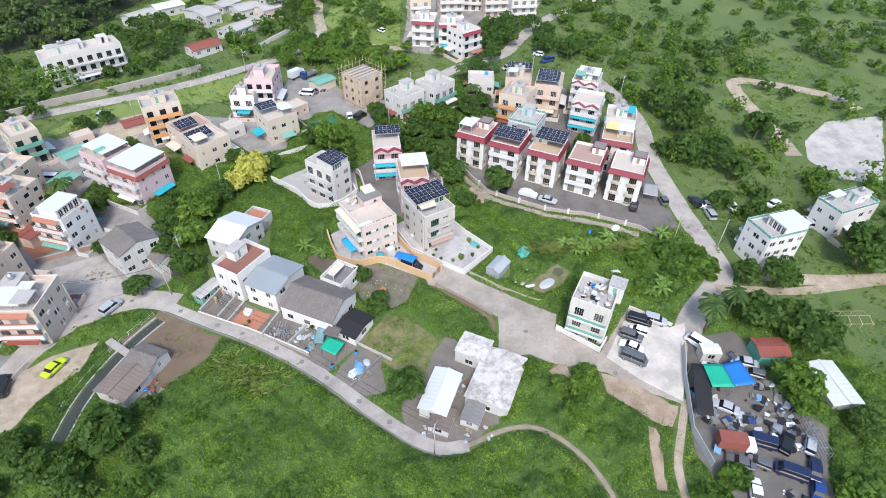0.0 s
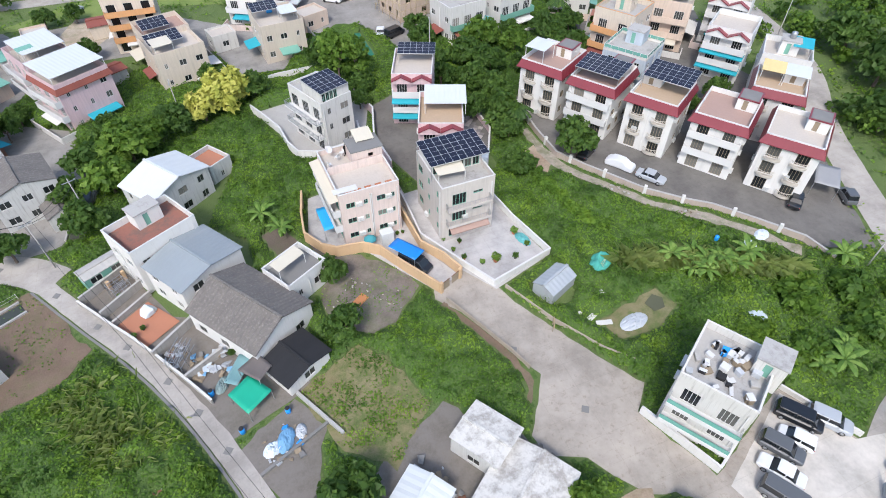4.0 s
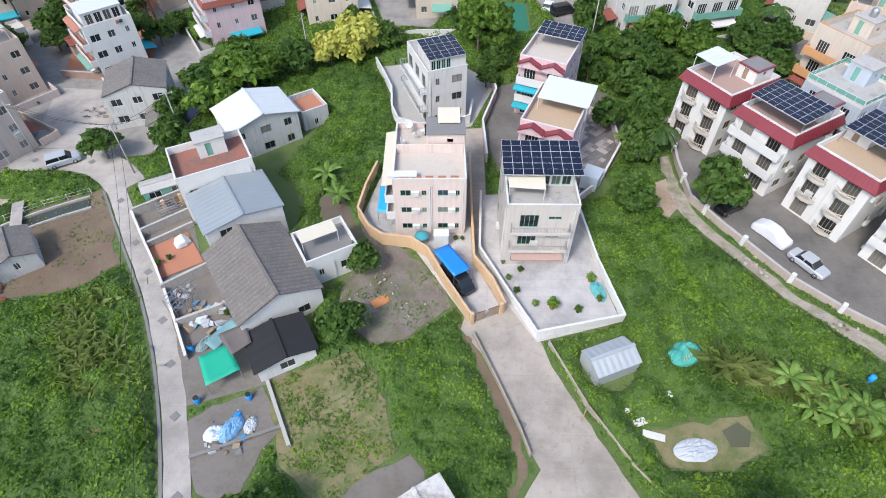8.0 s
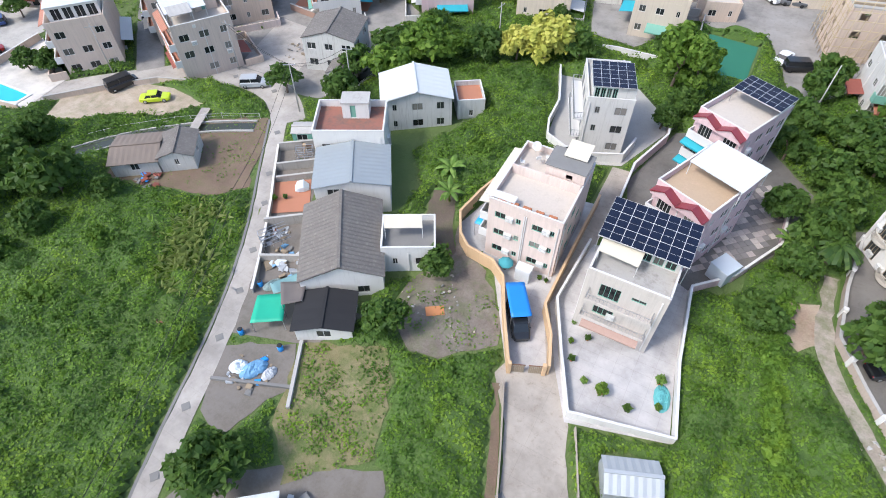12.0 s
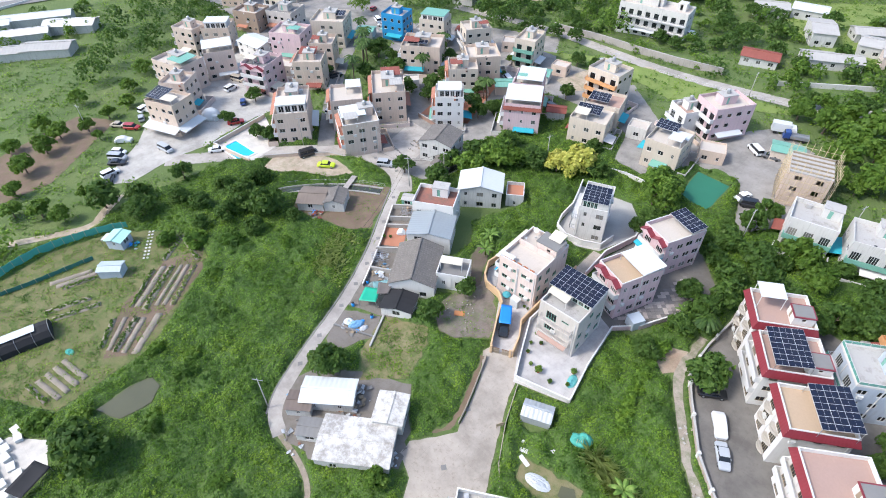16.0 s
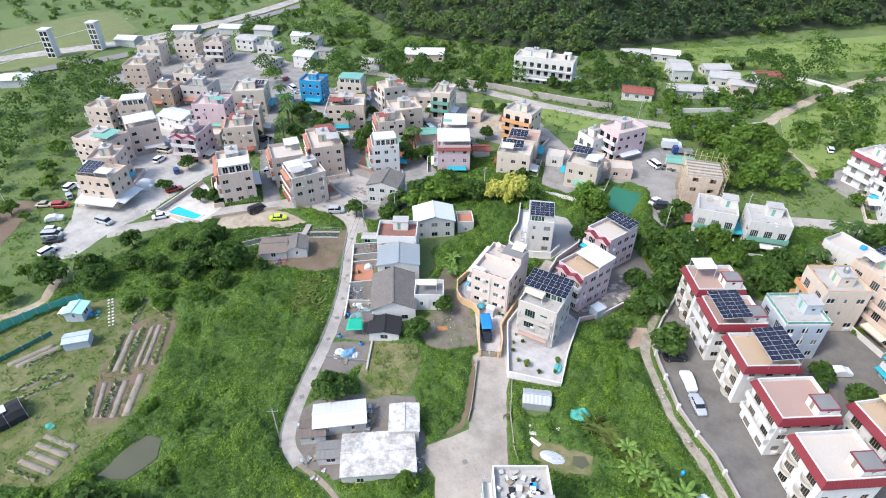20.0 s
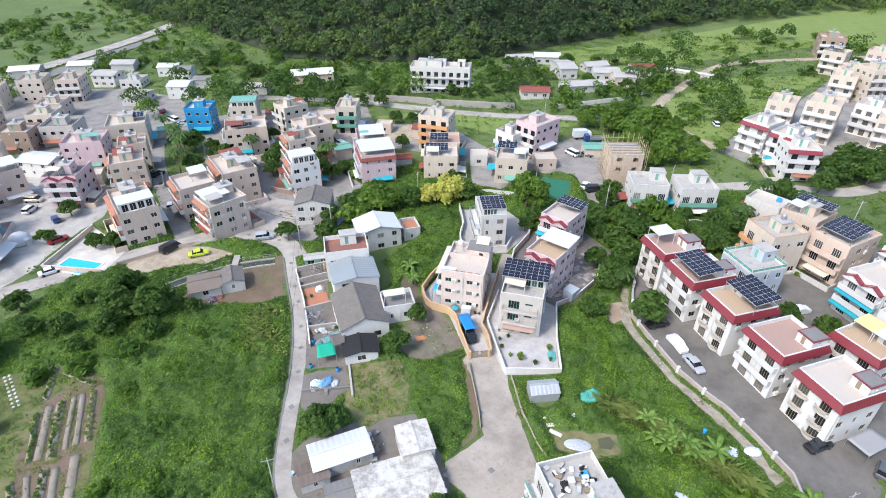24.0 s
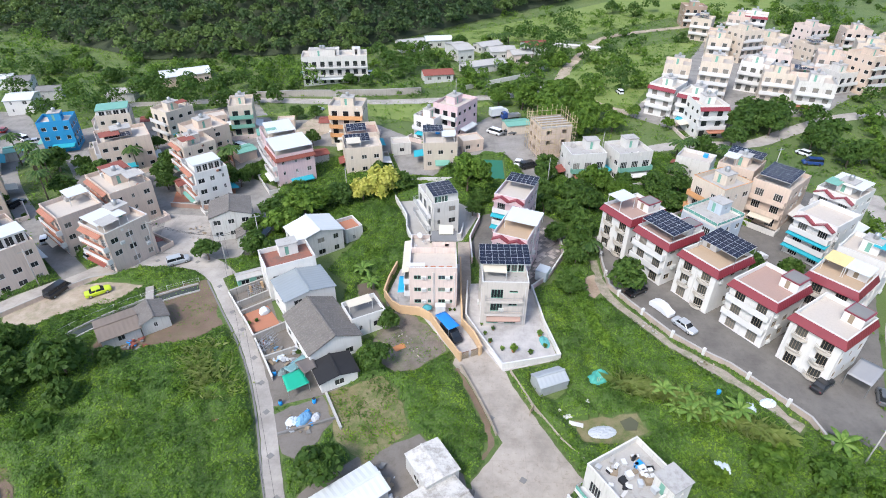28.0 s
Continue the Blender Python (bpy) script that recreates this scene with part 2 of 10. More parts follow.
def leaf_mat(name, dark, mid, light, rough=.55, trans=.25, drift=0.0):
    """Foliage: colour by leaf island, tree and a slow drift over the ground."""
    m, nt, bs = mat_base(name)
    geo = nt.nodes.new("ShaderNodeNewGeometry")
    oi = nt.nodes.new("ShaderNodeObjectInfo")
    n = noise_of(nt, world_pos(nt), .07, 4)
    a = ramp(nt, geo.outputs["Random Per Island"], [(0, dark), (.55, mid), (1, light)])
    b = mixc(nt, ramp(nt, n, [(.35, (0, 0, 0)), (.7, (.75, .75, .75))]), a, mixc(nt, geo.outputs["Random Per Island"], mid, light))
    c = mixc(nt, ramp(nt, oi.outputs["Random"], [(0, (0, 0, 0)), (1, (.45, .45, .45))]), b, dark)
    if drift:
        d = noise_of(nt, world_pos(nt), .13, 5, .6)
        c = mixc(nt, 1.0, c, ramp(nt, d, [(.34, (1 - drift, 1 - drift * .85, 1 - drift * .5)), (.5, (1, 1, .95)), (.64, (1 + drift * .9, 1 + drift * .5, 1.0))]), "MULTIPLY")
        d = noise_of(nt, world_pos(nt), .75, 4, .6)
        c = mixc(nt, 1.0, c, ramp(nt, d, [(.36, (1 - drift * .7, 1 - drift * .65, 1 - drift * .5)), (.5, (1, 1, 1)), (.66, (1 + drift * .8, 1 + drift * .55, 1 + drift * .3))]), "MULTIPLY")
    nt.links.new(c, bs.inputs["Base Color"])
    bs.inputs["Roughness"].default_value = rough
    bs.inputs["Specular IOR Level"].default_value = .25
    tr = nt.nodes.new("ShaderNodeBsdfTranslucent")
    nt.links.new(mixc(nt, .5, c, light), tr.inputs[0])
    mx = nt.nodes.new("ShaderNodeMixShader")
    mx.inputs[0].default_value = trans
    out = nt.nodes["Material Output"]
    nt.links.new(bs.outputs[0], mx.inputs[1])
    nt.links.new(tr.outputs[0], mx.inputs[2])
    nt.links.new(mx.outputs[0], out.inputs[0])
    return m


GLASS = glass_pane()
SOLAR = solar_mat()
RAIL_GLASS = translucent_glass("green_glass", (.16, .42, .34), .7)
CAR_GLASS = surface("car_glass", (.015, .018, .022), .08, .05, bumps=0)
LEAF = leaf_mat("leaf_dark", (.038, .085, .017), (.07, .14, .025), (.125, .21, .04), trans=.45)
LEAF_S = leaf_mat("leaf_shrub", (.06, .13, .017), (.10, .195, .026), (.15, .26, .042), trans=.45, drift=.4)
LEAF_B = leaf_mat("leaf_bright", (.055, .115, .016), (.11, .205, .026), (.20, .31, .05), trans=.45)
LEAF_Y = leaf_mat("leaf_blossom", (.22, .27, .04), (.42, .42, .075), (.60, .55, .14))
# hill greens raised: some distance haze is put into the leaf colour
LEAF_H = leaf_mat("leaf_hill", (.045, .085, .030), (.072, .125, .042), (.12, .18, .06), trans=.45)
LEAF_HB = leaf_mat("leaf_hill_light", (.075, .125, .032), (.115, .18, .045), (.17, .24, .075), trans=.45)
LEAF_HD = leaf_mat("leaf_hill_deep", (.028, .06, .026), (.05, .09, .036), (.085, .135, .05), trans=.4)
WEED = leaf_mat("weed_leaf", (.085, .17, .020), (.125, .235, .030), (.175, .30, .048), trans=.45, drift=.5)
REED = leaf_mat("reed_leaf", (.15, .22, .045), (.24, .31, .08), (.36, .40, .15), trans=.5)
FROND = leaf_mat("palm_frond", (.02, .05, .012), (.05, .11, .02), (.12, .18, .04))
BANANA = leaf_mat("banana_leaf", (.06, .13, .02), (.13, .24, .04), (.24, .34, .08))


def ground_mat():
    m, nt, bs = mat_base("weedy_ground")
    p = world_pos(nt)
    a = noise_of(nt, p, .06, 6, .6)
    b = noise_of(nt, p, 1.3, 6, .7)
    c = noise_of(nt, p, 9, 3)
    col = ramp(nt, a, [(.3, (.07, .115, .030)), (.52, (.105, .155, .042)), (.7, (.15, .18, .06))])
    col = mixc(nt, ramp(nt, b, [(.6, (0, 0, 0)), (.85, (.4, .4, .4))]), col, (.13, .11, .06))
    col = mixc(nt, .4, col, mixc(nt, c, (.055, .09, .024), (.14, .19, .055)))
    nt.links.new(col, bs.inputs["Base Color"])
    bs.inputs["Roughness"].default_value = .95
    bump(nt, bs, b, .8, .4)
    return m


def earth_mat(name, lo, hi, green=.0, scale=.25):
    m, nt, bs = mat_base(name)
    p = world_pos(nt)
    a, b = noise_of(nt, p, scale, 6, .65), noise_of(nt, p, 5, 5, .7)
    col = ramp(nt, a, [(.3, lo), (.7, hi)])
    col = mixc(nt, .45, col, mixc(nt, b, shade(lo, .7), shade(hi, 1.15)))
    if green:
        gmask = ramp(nt, noise_of(nt, p, .55, 6, .7), [(.45, (0, 0, 0)), (.62, (green,) * 3)])
        col = mixc(nt, gmask, col, mixc(nt, b, (.04, .08, .012), (.12, .16, .04)))
    nt.links.new(col, bs.inputs["Base Color"])
    bs.inputs["Roughness"].default_value = .95
    bump(nt, bs, b, .5, .12)
    return m


def paving_mat(name, col, stain=.5, joints=3.0):
    """Cast concrete in bays, with stains, cracks and tyre dirt."""
    m, nt, bs = mat_base(name)
    p = world_pos(nt)
    a, b, c = noise_of(nt, p, .22, 7, .68), noise_of(nt, p, 1.6, 6, .7), noise_of(nt, p, 14, 3)
    base = ramp(nt, a, [(.34, shade(col, .62)), (.52, col), (.68, shade(col, 1.25))])
    base = mixc(nt, ramp(nt, b, [(.55, (0, 0, 0)), (.75, (stain,) * 3)]), base, (col[0] * .55, col[1] * .48, col[2] * .42))
    base = mixc(nt, .25, base, mixc(nt, c, shade(col, .75), shade(col, 1.2)))
    br = nd(nt, "ShaderNodeTexBrick", Scale=1.0, **{"Mortar Size": .02, "Brick Width": joints * 1.5, "Row Height": joints})
    br.offset = 0
    br.inputs["Color1"].default_value = br.inputs["Color2"].default_value = (1, 1, 1, 1)
    br.inputs["Mortar"].default_value = (.62, .6, .58, 1)
    nt.links.new(p, br.inputs["Vector"])
    base = mixc(nt, .35, base, br.outputs[0], "MULTIPLY")
    nt.links.new(base, bs.inputs["Base Color"])
    bs.inputs["Roughness"].default_value = .9
    bump(nt, bs, c, .2, .02)
    return m


def cover_mat():
    """Low weeds seen from above: drifts of yellower and darker plants, all darkened as painted shade between leaves."""
    m, nt, bs = mat_base("weed_cover")
    p = world_pos(nt)
    a, b, c = noise_of(nt, p, .10, 5, .6), noise_of(nt, p, 1.1, 6, .7), noise_of(nt, p, 7, 4, .7)
    # about half the leaf colours: shade of the gaps put into the base
    col = ramp(nt, a, [(.3, (.042, .09, .014)), (.5, (.06, .12, .018)), (.7, (.095, .145, .028))])
    col = mixc(nt, .5, col, ramp(nt, b, [(.3, (.03, .065, .01)), (.7, (.09, .155, .028))]))
    col = mixc(nt, .4, col, ramp(nt, c, [(.3, (.028, .06, .009)), (.7, (.095, .16, .03))]))
    nt.links.new(col, bs.inputs["Base Color"])
    bs.inputs["Roughness"].default_value = .9
    bump(nt, bs, c, .7, .15)
    return m


COVER = cover_mat()
GROUND = ground_mat()
EARTH = earth_mat("bare_earth", (.11, .072, .05), (.22, .155, .11), .25)
EARTH_D = earth_mat("dark_earth", (.075, .058, .045), (.17, .13, .10), .25)
SAND = earth_mat("sandy_soil", (.27, .20, .14), (.50, .42, .33), .35)
PLOT = earth_mat("weedy_plot", (.15, .125, .05), (.25, .22, .12), .8, .4)
BED = earth_mat("tilled_bed", (.19, .155, .125), (.31, .265, .22), .15)
ROAD = paving_mat("road_concrete", (.335, .295, .25), 1.0)
LANE = paving_mat("lane_concrete", (.36, .33, .295), .35, 2.2)
LOT = paving_mat("lot_concrete_pale", (.52, .485, .435), .18, 5)
PLAZA = paving_mat("plaza_concrete", (.25, .235, .215), .8, 4)
PLAZA_PALE = paving_mat("plaza_concrete_pale", (.40, .38, .345), .4, 4)
PATIO = paving_mat("patio_pale", (.42, .40, .385), .15, 1.2)
DARK_LOT = paving_mat("lot_concrete_dark", (.145, .134, .12), .6, 4)
TURF = surface("green_court", (.02, .15, .09), .85, .3, .4)
TERRACOTTA = surface("terracotta_floor", (.40, .17, .10), .85, .25, 1.0)
SOIL_RED = earth_mat("red_brown_soil", (.20, .12, .075), (.46, .37, .28), .2, .35)
DIRT = earth_mat("trodden_dirt", (.20, .15, .11), (.36, .30, .24), .3, .5)
CRACKED = earth_mat("cracked_concrete", (.07, .05, .038), (.26, .225, .19), .4, .38)
YARD = stained_mat("dirty_yard", (.18, .16, .14), (.085, .075, .06), .7)
MEADOW = earth_mat("meadow", (.115, .18, .035), (.21, .26, .07))
BALCONY = surface("balcony_cream", (.50, .455, .39), .7, .15, streak=.2)
ROOF_P = stained_mat("roof_screed_pale", (.50, .445, .385), (.26, .225, .19), .22)
ROOF_G = stained_mat("roof_screed_grey", (.40, .385, .36), (.15, .14, .13), .4)
ROOF_T = stained_mat("roof_tile_tan", (.44, .325, .22), (.28, .20, .14), .22)
ROOF_R = stained_mat("roof_tile_rose", (.37, .25, .205), (.24, .15, .12), .25)
# much darker green than the open ground, shows between the hill crowns
FOREST_FLOOR = earth_mat("dark_hill_floor", (.02, .032, .014), (.045, .06, .026))


def tile_mix():
    m, nt, bs = mat_base("mixed_paving")
    geo = nt.nodes.new("ShaderNodeNewGeometry")
    c = ramp(nt, geo.outputs["Random Per Island"], [(0, (.16, .15, .145)), (.45, (.20, .18, .17)), (.55, (.36, .31, .28)), (1, (.42, .37, .33))])
    n = noise_of(nt, world_pos(nt), 1.4, 5, .7)
    nt.links.new(mixc(nt, ramp(nt, n, [(.5, (0, 0, 0)), (.8, (.5, .5, .5))]), c, (.12, .11, .10)), bs.inputs["Base Color"])
    bs.inputs["Roughness"].default_value = .85
    return m


TILE_MIX = tile_mix()

# ---- building tools ----
CACHE = {}
KEEP_OUT = []          # outlines on which no weeds grow


def mesh_of(name, v, f, mat, smooth=False):
    me = bpy.data.meshes.new(name)
    me.from_pydata([tuple(p) for p in v], [], f)
    for m in (mat if isinstance(mat, (list, tuple)) else (mat,)):
        me.materials.append(m)
    if smooth:
        me.shade_smooth()
    return me


def part(name, me, parent=None, at=(0, 0, 0), rot=0.0, label="", m=None):
    ob = new(name, me)
    ob.parent = parent
    ob.matrix_basis = m if m is not None else pose(*at, 0, 0, rot)
    if label:
        ob["label"] = label
    return ob


def thing(name, label, category, x, y, z=None, rot=0.0, group="", kind=""):
    ob = new(name)
    ob.matrix_basis = pose(x, y, gz(x, y) if z is None else z, 0, 0, rot)
    return tagged(ob, label, category, group, kind)


def box_vf(x0, x1, y0, y1, z0, z1, k=0):
    v = [(x0, y0, z0), (x1, y0, z0), (x1, y1, z0), (x0, y1, z0), (x0, y0, z1), (x1, y0, z1), (x1, y1, z1), (x0, y1, z1)]
    f = [(0, 3, 2, 1), (4, 5, 6, 7), (0, 1, 5, 4), (1, 2, 6, 5), (2, 3, 7, 6), (3, 0, 4, 7)]
    return v, [tuple(i + k for i in q) for q in f]


def boxes(name, specs, mat):
    """One mesh from several boxes (x0, x1, y0, y1, z0, z1)."""
    v, f = [], []
    for s in specs:
        a, b = box_vf(*s, k=len(v))
        v += a
        f += b
    return mesh_of(name, v, f, mat)


def bevel_box(name, sx, sy, sz, r, mat):
    key = ("bev", round(sx, 2), round(sy, 2), round(sz, 2), r, mat.name)
    if key not in CACHE:
        bm = bmesh.new()
        bmesh.ops.create_cube(bm, size=1)
        bmesh.ops.scale(bm, vec=(sx, sy, sz), verts=bm.verts)
        bmesh.ops.translate(bm, vec=(0, 0, sz / 2), verts=bm.verts)
        bmesh.ops.bevel(bm, geom=bm.edges[:], offset=r, segments=1, affect="EDGES")
        me = bpy.data.meshes.new(name)
        bm.to_mesh(me)
        bm.free()
        me.materials.append(mat)
        CACHE[key] = me
    return CACHE[key]


def tube(name, pts, r, mat, sides=6, r2=None):
    """A round bar along a polyline, tapering from r to r2."""
    v, f = [], []
    r2 = r if r2 is None else r2
    pts = [Vector(p) for p in pts]
    for i, p in enumerate(pts):
        d = (pts[min(i + 1, len(pts) - 1)] - pts[max(i - 1, 0)]).normalized()
        a = d.orthogonal().normalized()
        b = d.cross(a)
        rr = r + (r2 - r) * i / max(1, len(pts) - 1)
        for k in range(sides):
            t = 2 * math.pi * k / sides
            v.append(p + (a * math.cos(t) + b * math.sin(t)) * rr)
    for i in range(len(pts) - 1):
        for k in range(sides):
            k2 = (k + 1) % sides
            f.append((i * sides + k, i * sides + k2, (i + 1) * sides + k2, (i + 1) * sides + k))
    f.append(tuple(range(sides))[::-1])
    f.append(tuple((len(pts) - 1) * sides + k for k in range(sides)))
    return mesh_of(name, v, f, mat, True)


def lathe(name, prof, mat, n=14):
    """Round thing from (radius, height) pairs."""
    v, f = [], []
    for r, z in prof:
        v += [(r * math.cos(2 * math.pi * k / n), r * math.sin(2 * math.pi * k / n), z) for k in range(n)]
    for i in range(len(prof) - 1):
        for k in range(n):
            k2 = (k + 1) % n
            f.append((i * n + k, i * n + k2, (i + 1) * n + k2, (i + 1) * n + k))
    f.append(tuple(range(n))[::-1])
    f.append(tuple((len(prof) - 1) * n + k for k in range(n)))
    return mesh_of(name, v, f, mat, True)


def inside(px, py, poly):
    """Which of the points lie in the outline."""
    px, py = np.asarray(px), np.asarray(py)
    hit = np.zeros(px.shape, bool)
    n = len(poly)
    for i in range(n):
        (x1, y1), (x2, y2) = poly[i], poly[(i + 1) % n]
        if y1 != y2:
            hit ^= ((y1 > py) != (y2 > py)) & (px < (x2 - x1) * (py - y1) / (y2 - y1) + x1)
    return hit


def rough_outline(poly, step=1.2, amp=.35):
    out = []
    for i, (x1, y1) in enumerate(poly):
        x2, y2 = poly[(i + 1) % len(poly)]
        n = max(1, int(math.hypot(x2 - x1, y2 - y1) / step))
        for k in range(n):
            x, y = x1 + (x2 - x1) * k / n, y1 + (y2 - y1) * k / n
            q = noise.noise_vector(Vector((x * .6, y * .6, 3.1)))
            out.append((x + q.x * amp, y + q.y * amp))
    return out


def patch(name, poly, mat, label="", category="", lift=.05, amp=.3, step=2.0, keep=True, uneven=0.0, thick=0.0):
    """A piece of ground surface draped over the terrain."""
    edge = rough_outline(poly, 1.2 if amp else 3.0, amp)
    if keep:
        KEEP_OUT.append(edge)
    xs, ys = [p[0] for p in edge], [p[1] for p in edge]
    gx, gy = np.meshgrid(np.arange(min(xs), max(xs), step), np.arange(min(ys), max(ys), step))
    gx, gy = gx.ravel(), gy.ravel()
    ok = inside(gx, gy, edge)
    pts = [Vector(p) for p in edge] + [Vector((float(a), float(b))) for a, b in zip(gx[ok], gy[ok])]
    n = len(edge)
    co, _, faces, *_ = mathutils.geometry.delaunay_2d_cdt(pts, [], [list(range(n))], 1, 1e-4)
    z = height([c.x for c in co], [c.y for c in co])
    v = [(c.x, c.y, float(h) + lift + uneven * noise.noise(Vector((c.x * .5, c.y * .5, 9)))) for c, h in zip(co, z)]
    ob = new(name, mesh_of(name, v, [tuple(q) for q in faces], mat, True))
    return tagged(ob, label or name.replace("_", " "), category or name.split("_")[0], kind="structure")


def resample(pts, step):
    out = []
    for (x1, y1), (x2, y2) in zip(pts, pts[1:]):
        n = max(1, round(math.hypot(x2 - x1, y2 - y1) / step))
        out += [(x1 + (x2 - x1) * k / n, y1 + (y2 - y1) * k / n) for k in range(n)]
    return out + [pts[-1]]


def rounded(pts, it=2):
    for _ in range(it):
        q = [pts[0]]
        for (x1, y1), (x2, y2) in zip(pts, pts[1:]):
            q += [(.75 * x1 + .25 * x2, .75 * y1 + .25 * y2), (.25 * x1 + .75 * x2, .25 * y1 + .75 * y2)]
        pts = q + [pts[-1]]
    return pts


def side_lines(pts, width):
    lft, rgt = [], []
    for i, (x, y) in enumerate(pts):
        (xa, ya), (xb, yb) = pts[max(i - 1, 0)], pts[min(i + 1, len(pts) - 1)]
        d = math.hypot(xb - xa, yb - ya) or 1
        nx, ny = -(yb - ya) / d * width / 2, (xb - xa) / d * width / 2
        lft.append((x + nx, y + ny))
        rgt.append((x - nx, y - ny))
    return lft, rgt


def strip(name, pts, width, mat, label, category="road", lift=.07, amp=.12):
    l, r = side_lines(resample(rounded(pts), 1.5), width)
    return patch(name, l + r[::-1], mat, label, category, lift, amp)


def wall_line(name, pts, h, th, mat, label, cap=None, z_extra=0.0, posts=0.0, post_mat=None, smooth_it=0, group="", closed=False):
    """A wall along a line on the ground: one part a stretch, with a coping and posts."""
    pts = resample(rounded(pts, smooth_it) if smooth_it else pts, 3.0)
    x0, y0 = pts[0]
    ob = thing(name, label, "wall", x0, y0, 0, 0, group)
    ob.matrix_basis = pose(0, 0, 0)
    for (x1, y1), (x2, y2) in zip(pts, pts[1:]):
        d = math.hypot(x2 - x1, y2 - y1)
        a = math.degrees(math.atan2(y2 - y1, x2 - x1))
        z1, z2 = gz(x1, y1), gz(x2, y2)
        t = th / 2
        e = t * .6
        v = [(-e, -t, -.6), (d + e, -t, z2 - z1 - .6), (d + e, t, z2 - z1 - .6), (-e, t, -.6), (-e, -t, h), (d + e, -t, h + z2 - z1), (d + e, t, h + z2 - z1), (-e, t, h)]
        f = box_vf(0, 1, 0, 1, 0, 1)[1]
        w = part("wall_panel", mesh_of("wall_panel", v, f, mat), ob, (x1, y1, z1 + z_extra), a)
        if cap:
            c = t + .04
            v = [(-e, -c, h), (d + e, -c, h + z2 - z1), (d + e, c, h + z2 - z1), (-e, c, h), (-e, -c, h + .07), (d + e, -c, h + z2 - z1 + .07), (d + e, c, h + z2 - z1 + .07), (-e, c, h + .07)]
            part("coping", mesh_of("coping", v, f, cap), w, (0, 0, .004))
        if posts and (x1, y1) in pts[::2]:
            part("post", bevel_box("post", th + .22, th + .22, h + .45 + posts, .03, post_mat or mat), ob, (x1, y1, z1 + z_extra - .2), a)
    return ob


def fence(name, pts, h, label, mat=None, step=2.0, rails=3, group="", r=.03):
    mat = mat or STEEL
    pts = resample(pts, step)
    ob = thing(name, label, "fence", 0, 0, 0, 0, group)
    ob.matrix_basis = pose(0, 0, 0)
    for i, (x, y) in enumerate(pts):
        z = gz(x, y)
        part("post", bevel_box("post", r * 2, r * 2, h + .3, .004, mat), ob, (x, y, z - .3))
        if i + 1 < len(pts):
            x2, y2 = pts[i + 1]
            z2 = gz(x2, y2)
            for k in range(rails):
                q = h * (k + .9) / (rails + .1)
                part("rail", tube("rail", [(x, y, z + q), (x2, y2, z2 + q)], r * .6, mat, 4), ob)
    return ob

# ---- houses ----
def lattice(name, xs, zs, solid, y0, y1, mat, glass=None, y_glass=None):
    """One connected frame of bars: solid(i, j) cells filled, the others open or glazed."""
    v, f, fm, ids = [], [], [], {}
    n, m = len(xs) - 1, len(zs) - 1

    def vert(i, j, k):
        if (i, j, k) not in ids:
            ids[i, j, k] = len(v)
            v.append((xs[i], (y0, y1, y_glass)[k], zs[j]))
        return ids[i, j, k]
    ok = lambda i, j: 0 <= i < n and 0 <= j < m and solid(i, j)
    for i in range(n):
        for j in range(m):
            c = [(i, j), (i + 1, j), (i + 1, j + 1), (i, j + 1)]
            if ok(i, j):
                f.append([vert(*p, 0) for p in c])
                f.append([vert(*p, 1) for p in c[::-1]])
                fm += [0, 0]
                for k, (di, dj) in enumerate(((0, -1), (1, 0), (0, 1), (-1, 0))):
                    if not ok(i + di, j + dj):
                        p, q = c[k], c[(k + 1) % 4]
                        inner = glass is not None and 0 <= i + di < n and 0 <= j + dj < m
                        e = 2 if inner else 1
                        f.append([vert(*q, 0), vert(*p, 0), vert(*p, e), vert(*q, e)])
                        fm.append(0)
            elif glass is not None:
                f.append([vert(*p, 2) for p in c])
                fm.append(1)
    me = mesh_of(name, v, f, [mat] + ([glass] if glass is not None else []))
    me.polygons.foreach_set("material_index", fm)
    return me


def window_grid(w, h):
    b = .055
    xs = [-w / 2, -w / 2 + b, -.025, .025, w / 2 - b, w / 2]
    if w > 1.5:
        xs = [-w / 2, -w / 2 + b, -w / 4 - .02, -w / 4 + .02, -.025, .025, w / 4 - .02, w / 4 + .02, w / 2 - b, w / 2]
    return xs, [0, b, h - b, h]


def window_mesh(w, h, mat):
    """A window frame with mullions; its pane is a part of its own."""
    key = ("win", round(w, 2), round(h, 2), mat.name)
    if key not in CACHE:
        xs, zs = window_grid(w, h)
        CACHE[key] = (lattice("window", xs, zs, lambda i, j: j != 1 or i % 2 == 0, -.07, .07, mat), boxes("pane", [(-w / 2 + .03, w / 2 - .03, -.01, .01, .03, h - .03)], GLASS))
    return CACHE[key]


def side_frame(w, d, s):
    """Start, direction and outward normal of side s (0 front, 1 right, 2 back, 3 left)."""
    return [((-w / 2, -d / 2), (1, 0), (0, -1), w), ((w / 2, -d / 2), (0, 1), (1, 0), d), ((w / 2, d / 2), (-1, 0), (0, 1), w), ((-w / 2, d / 2), (0, -1), (-1, 0), d)][s]


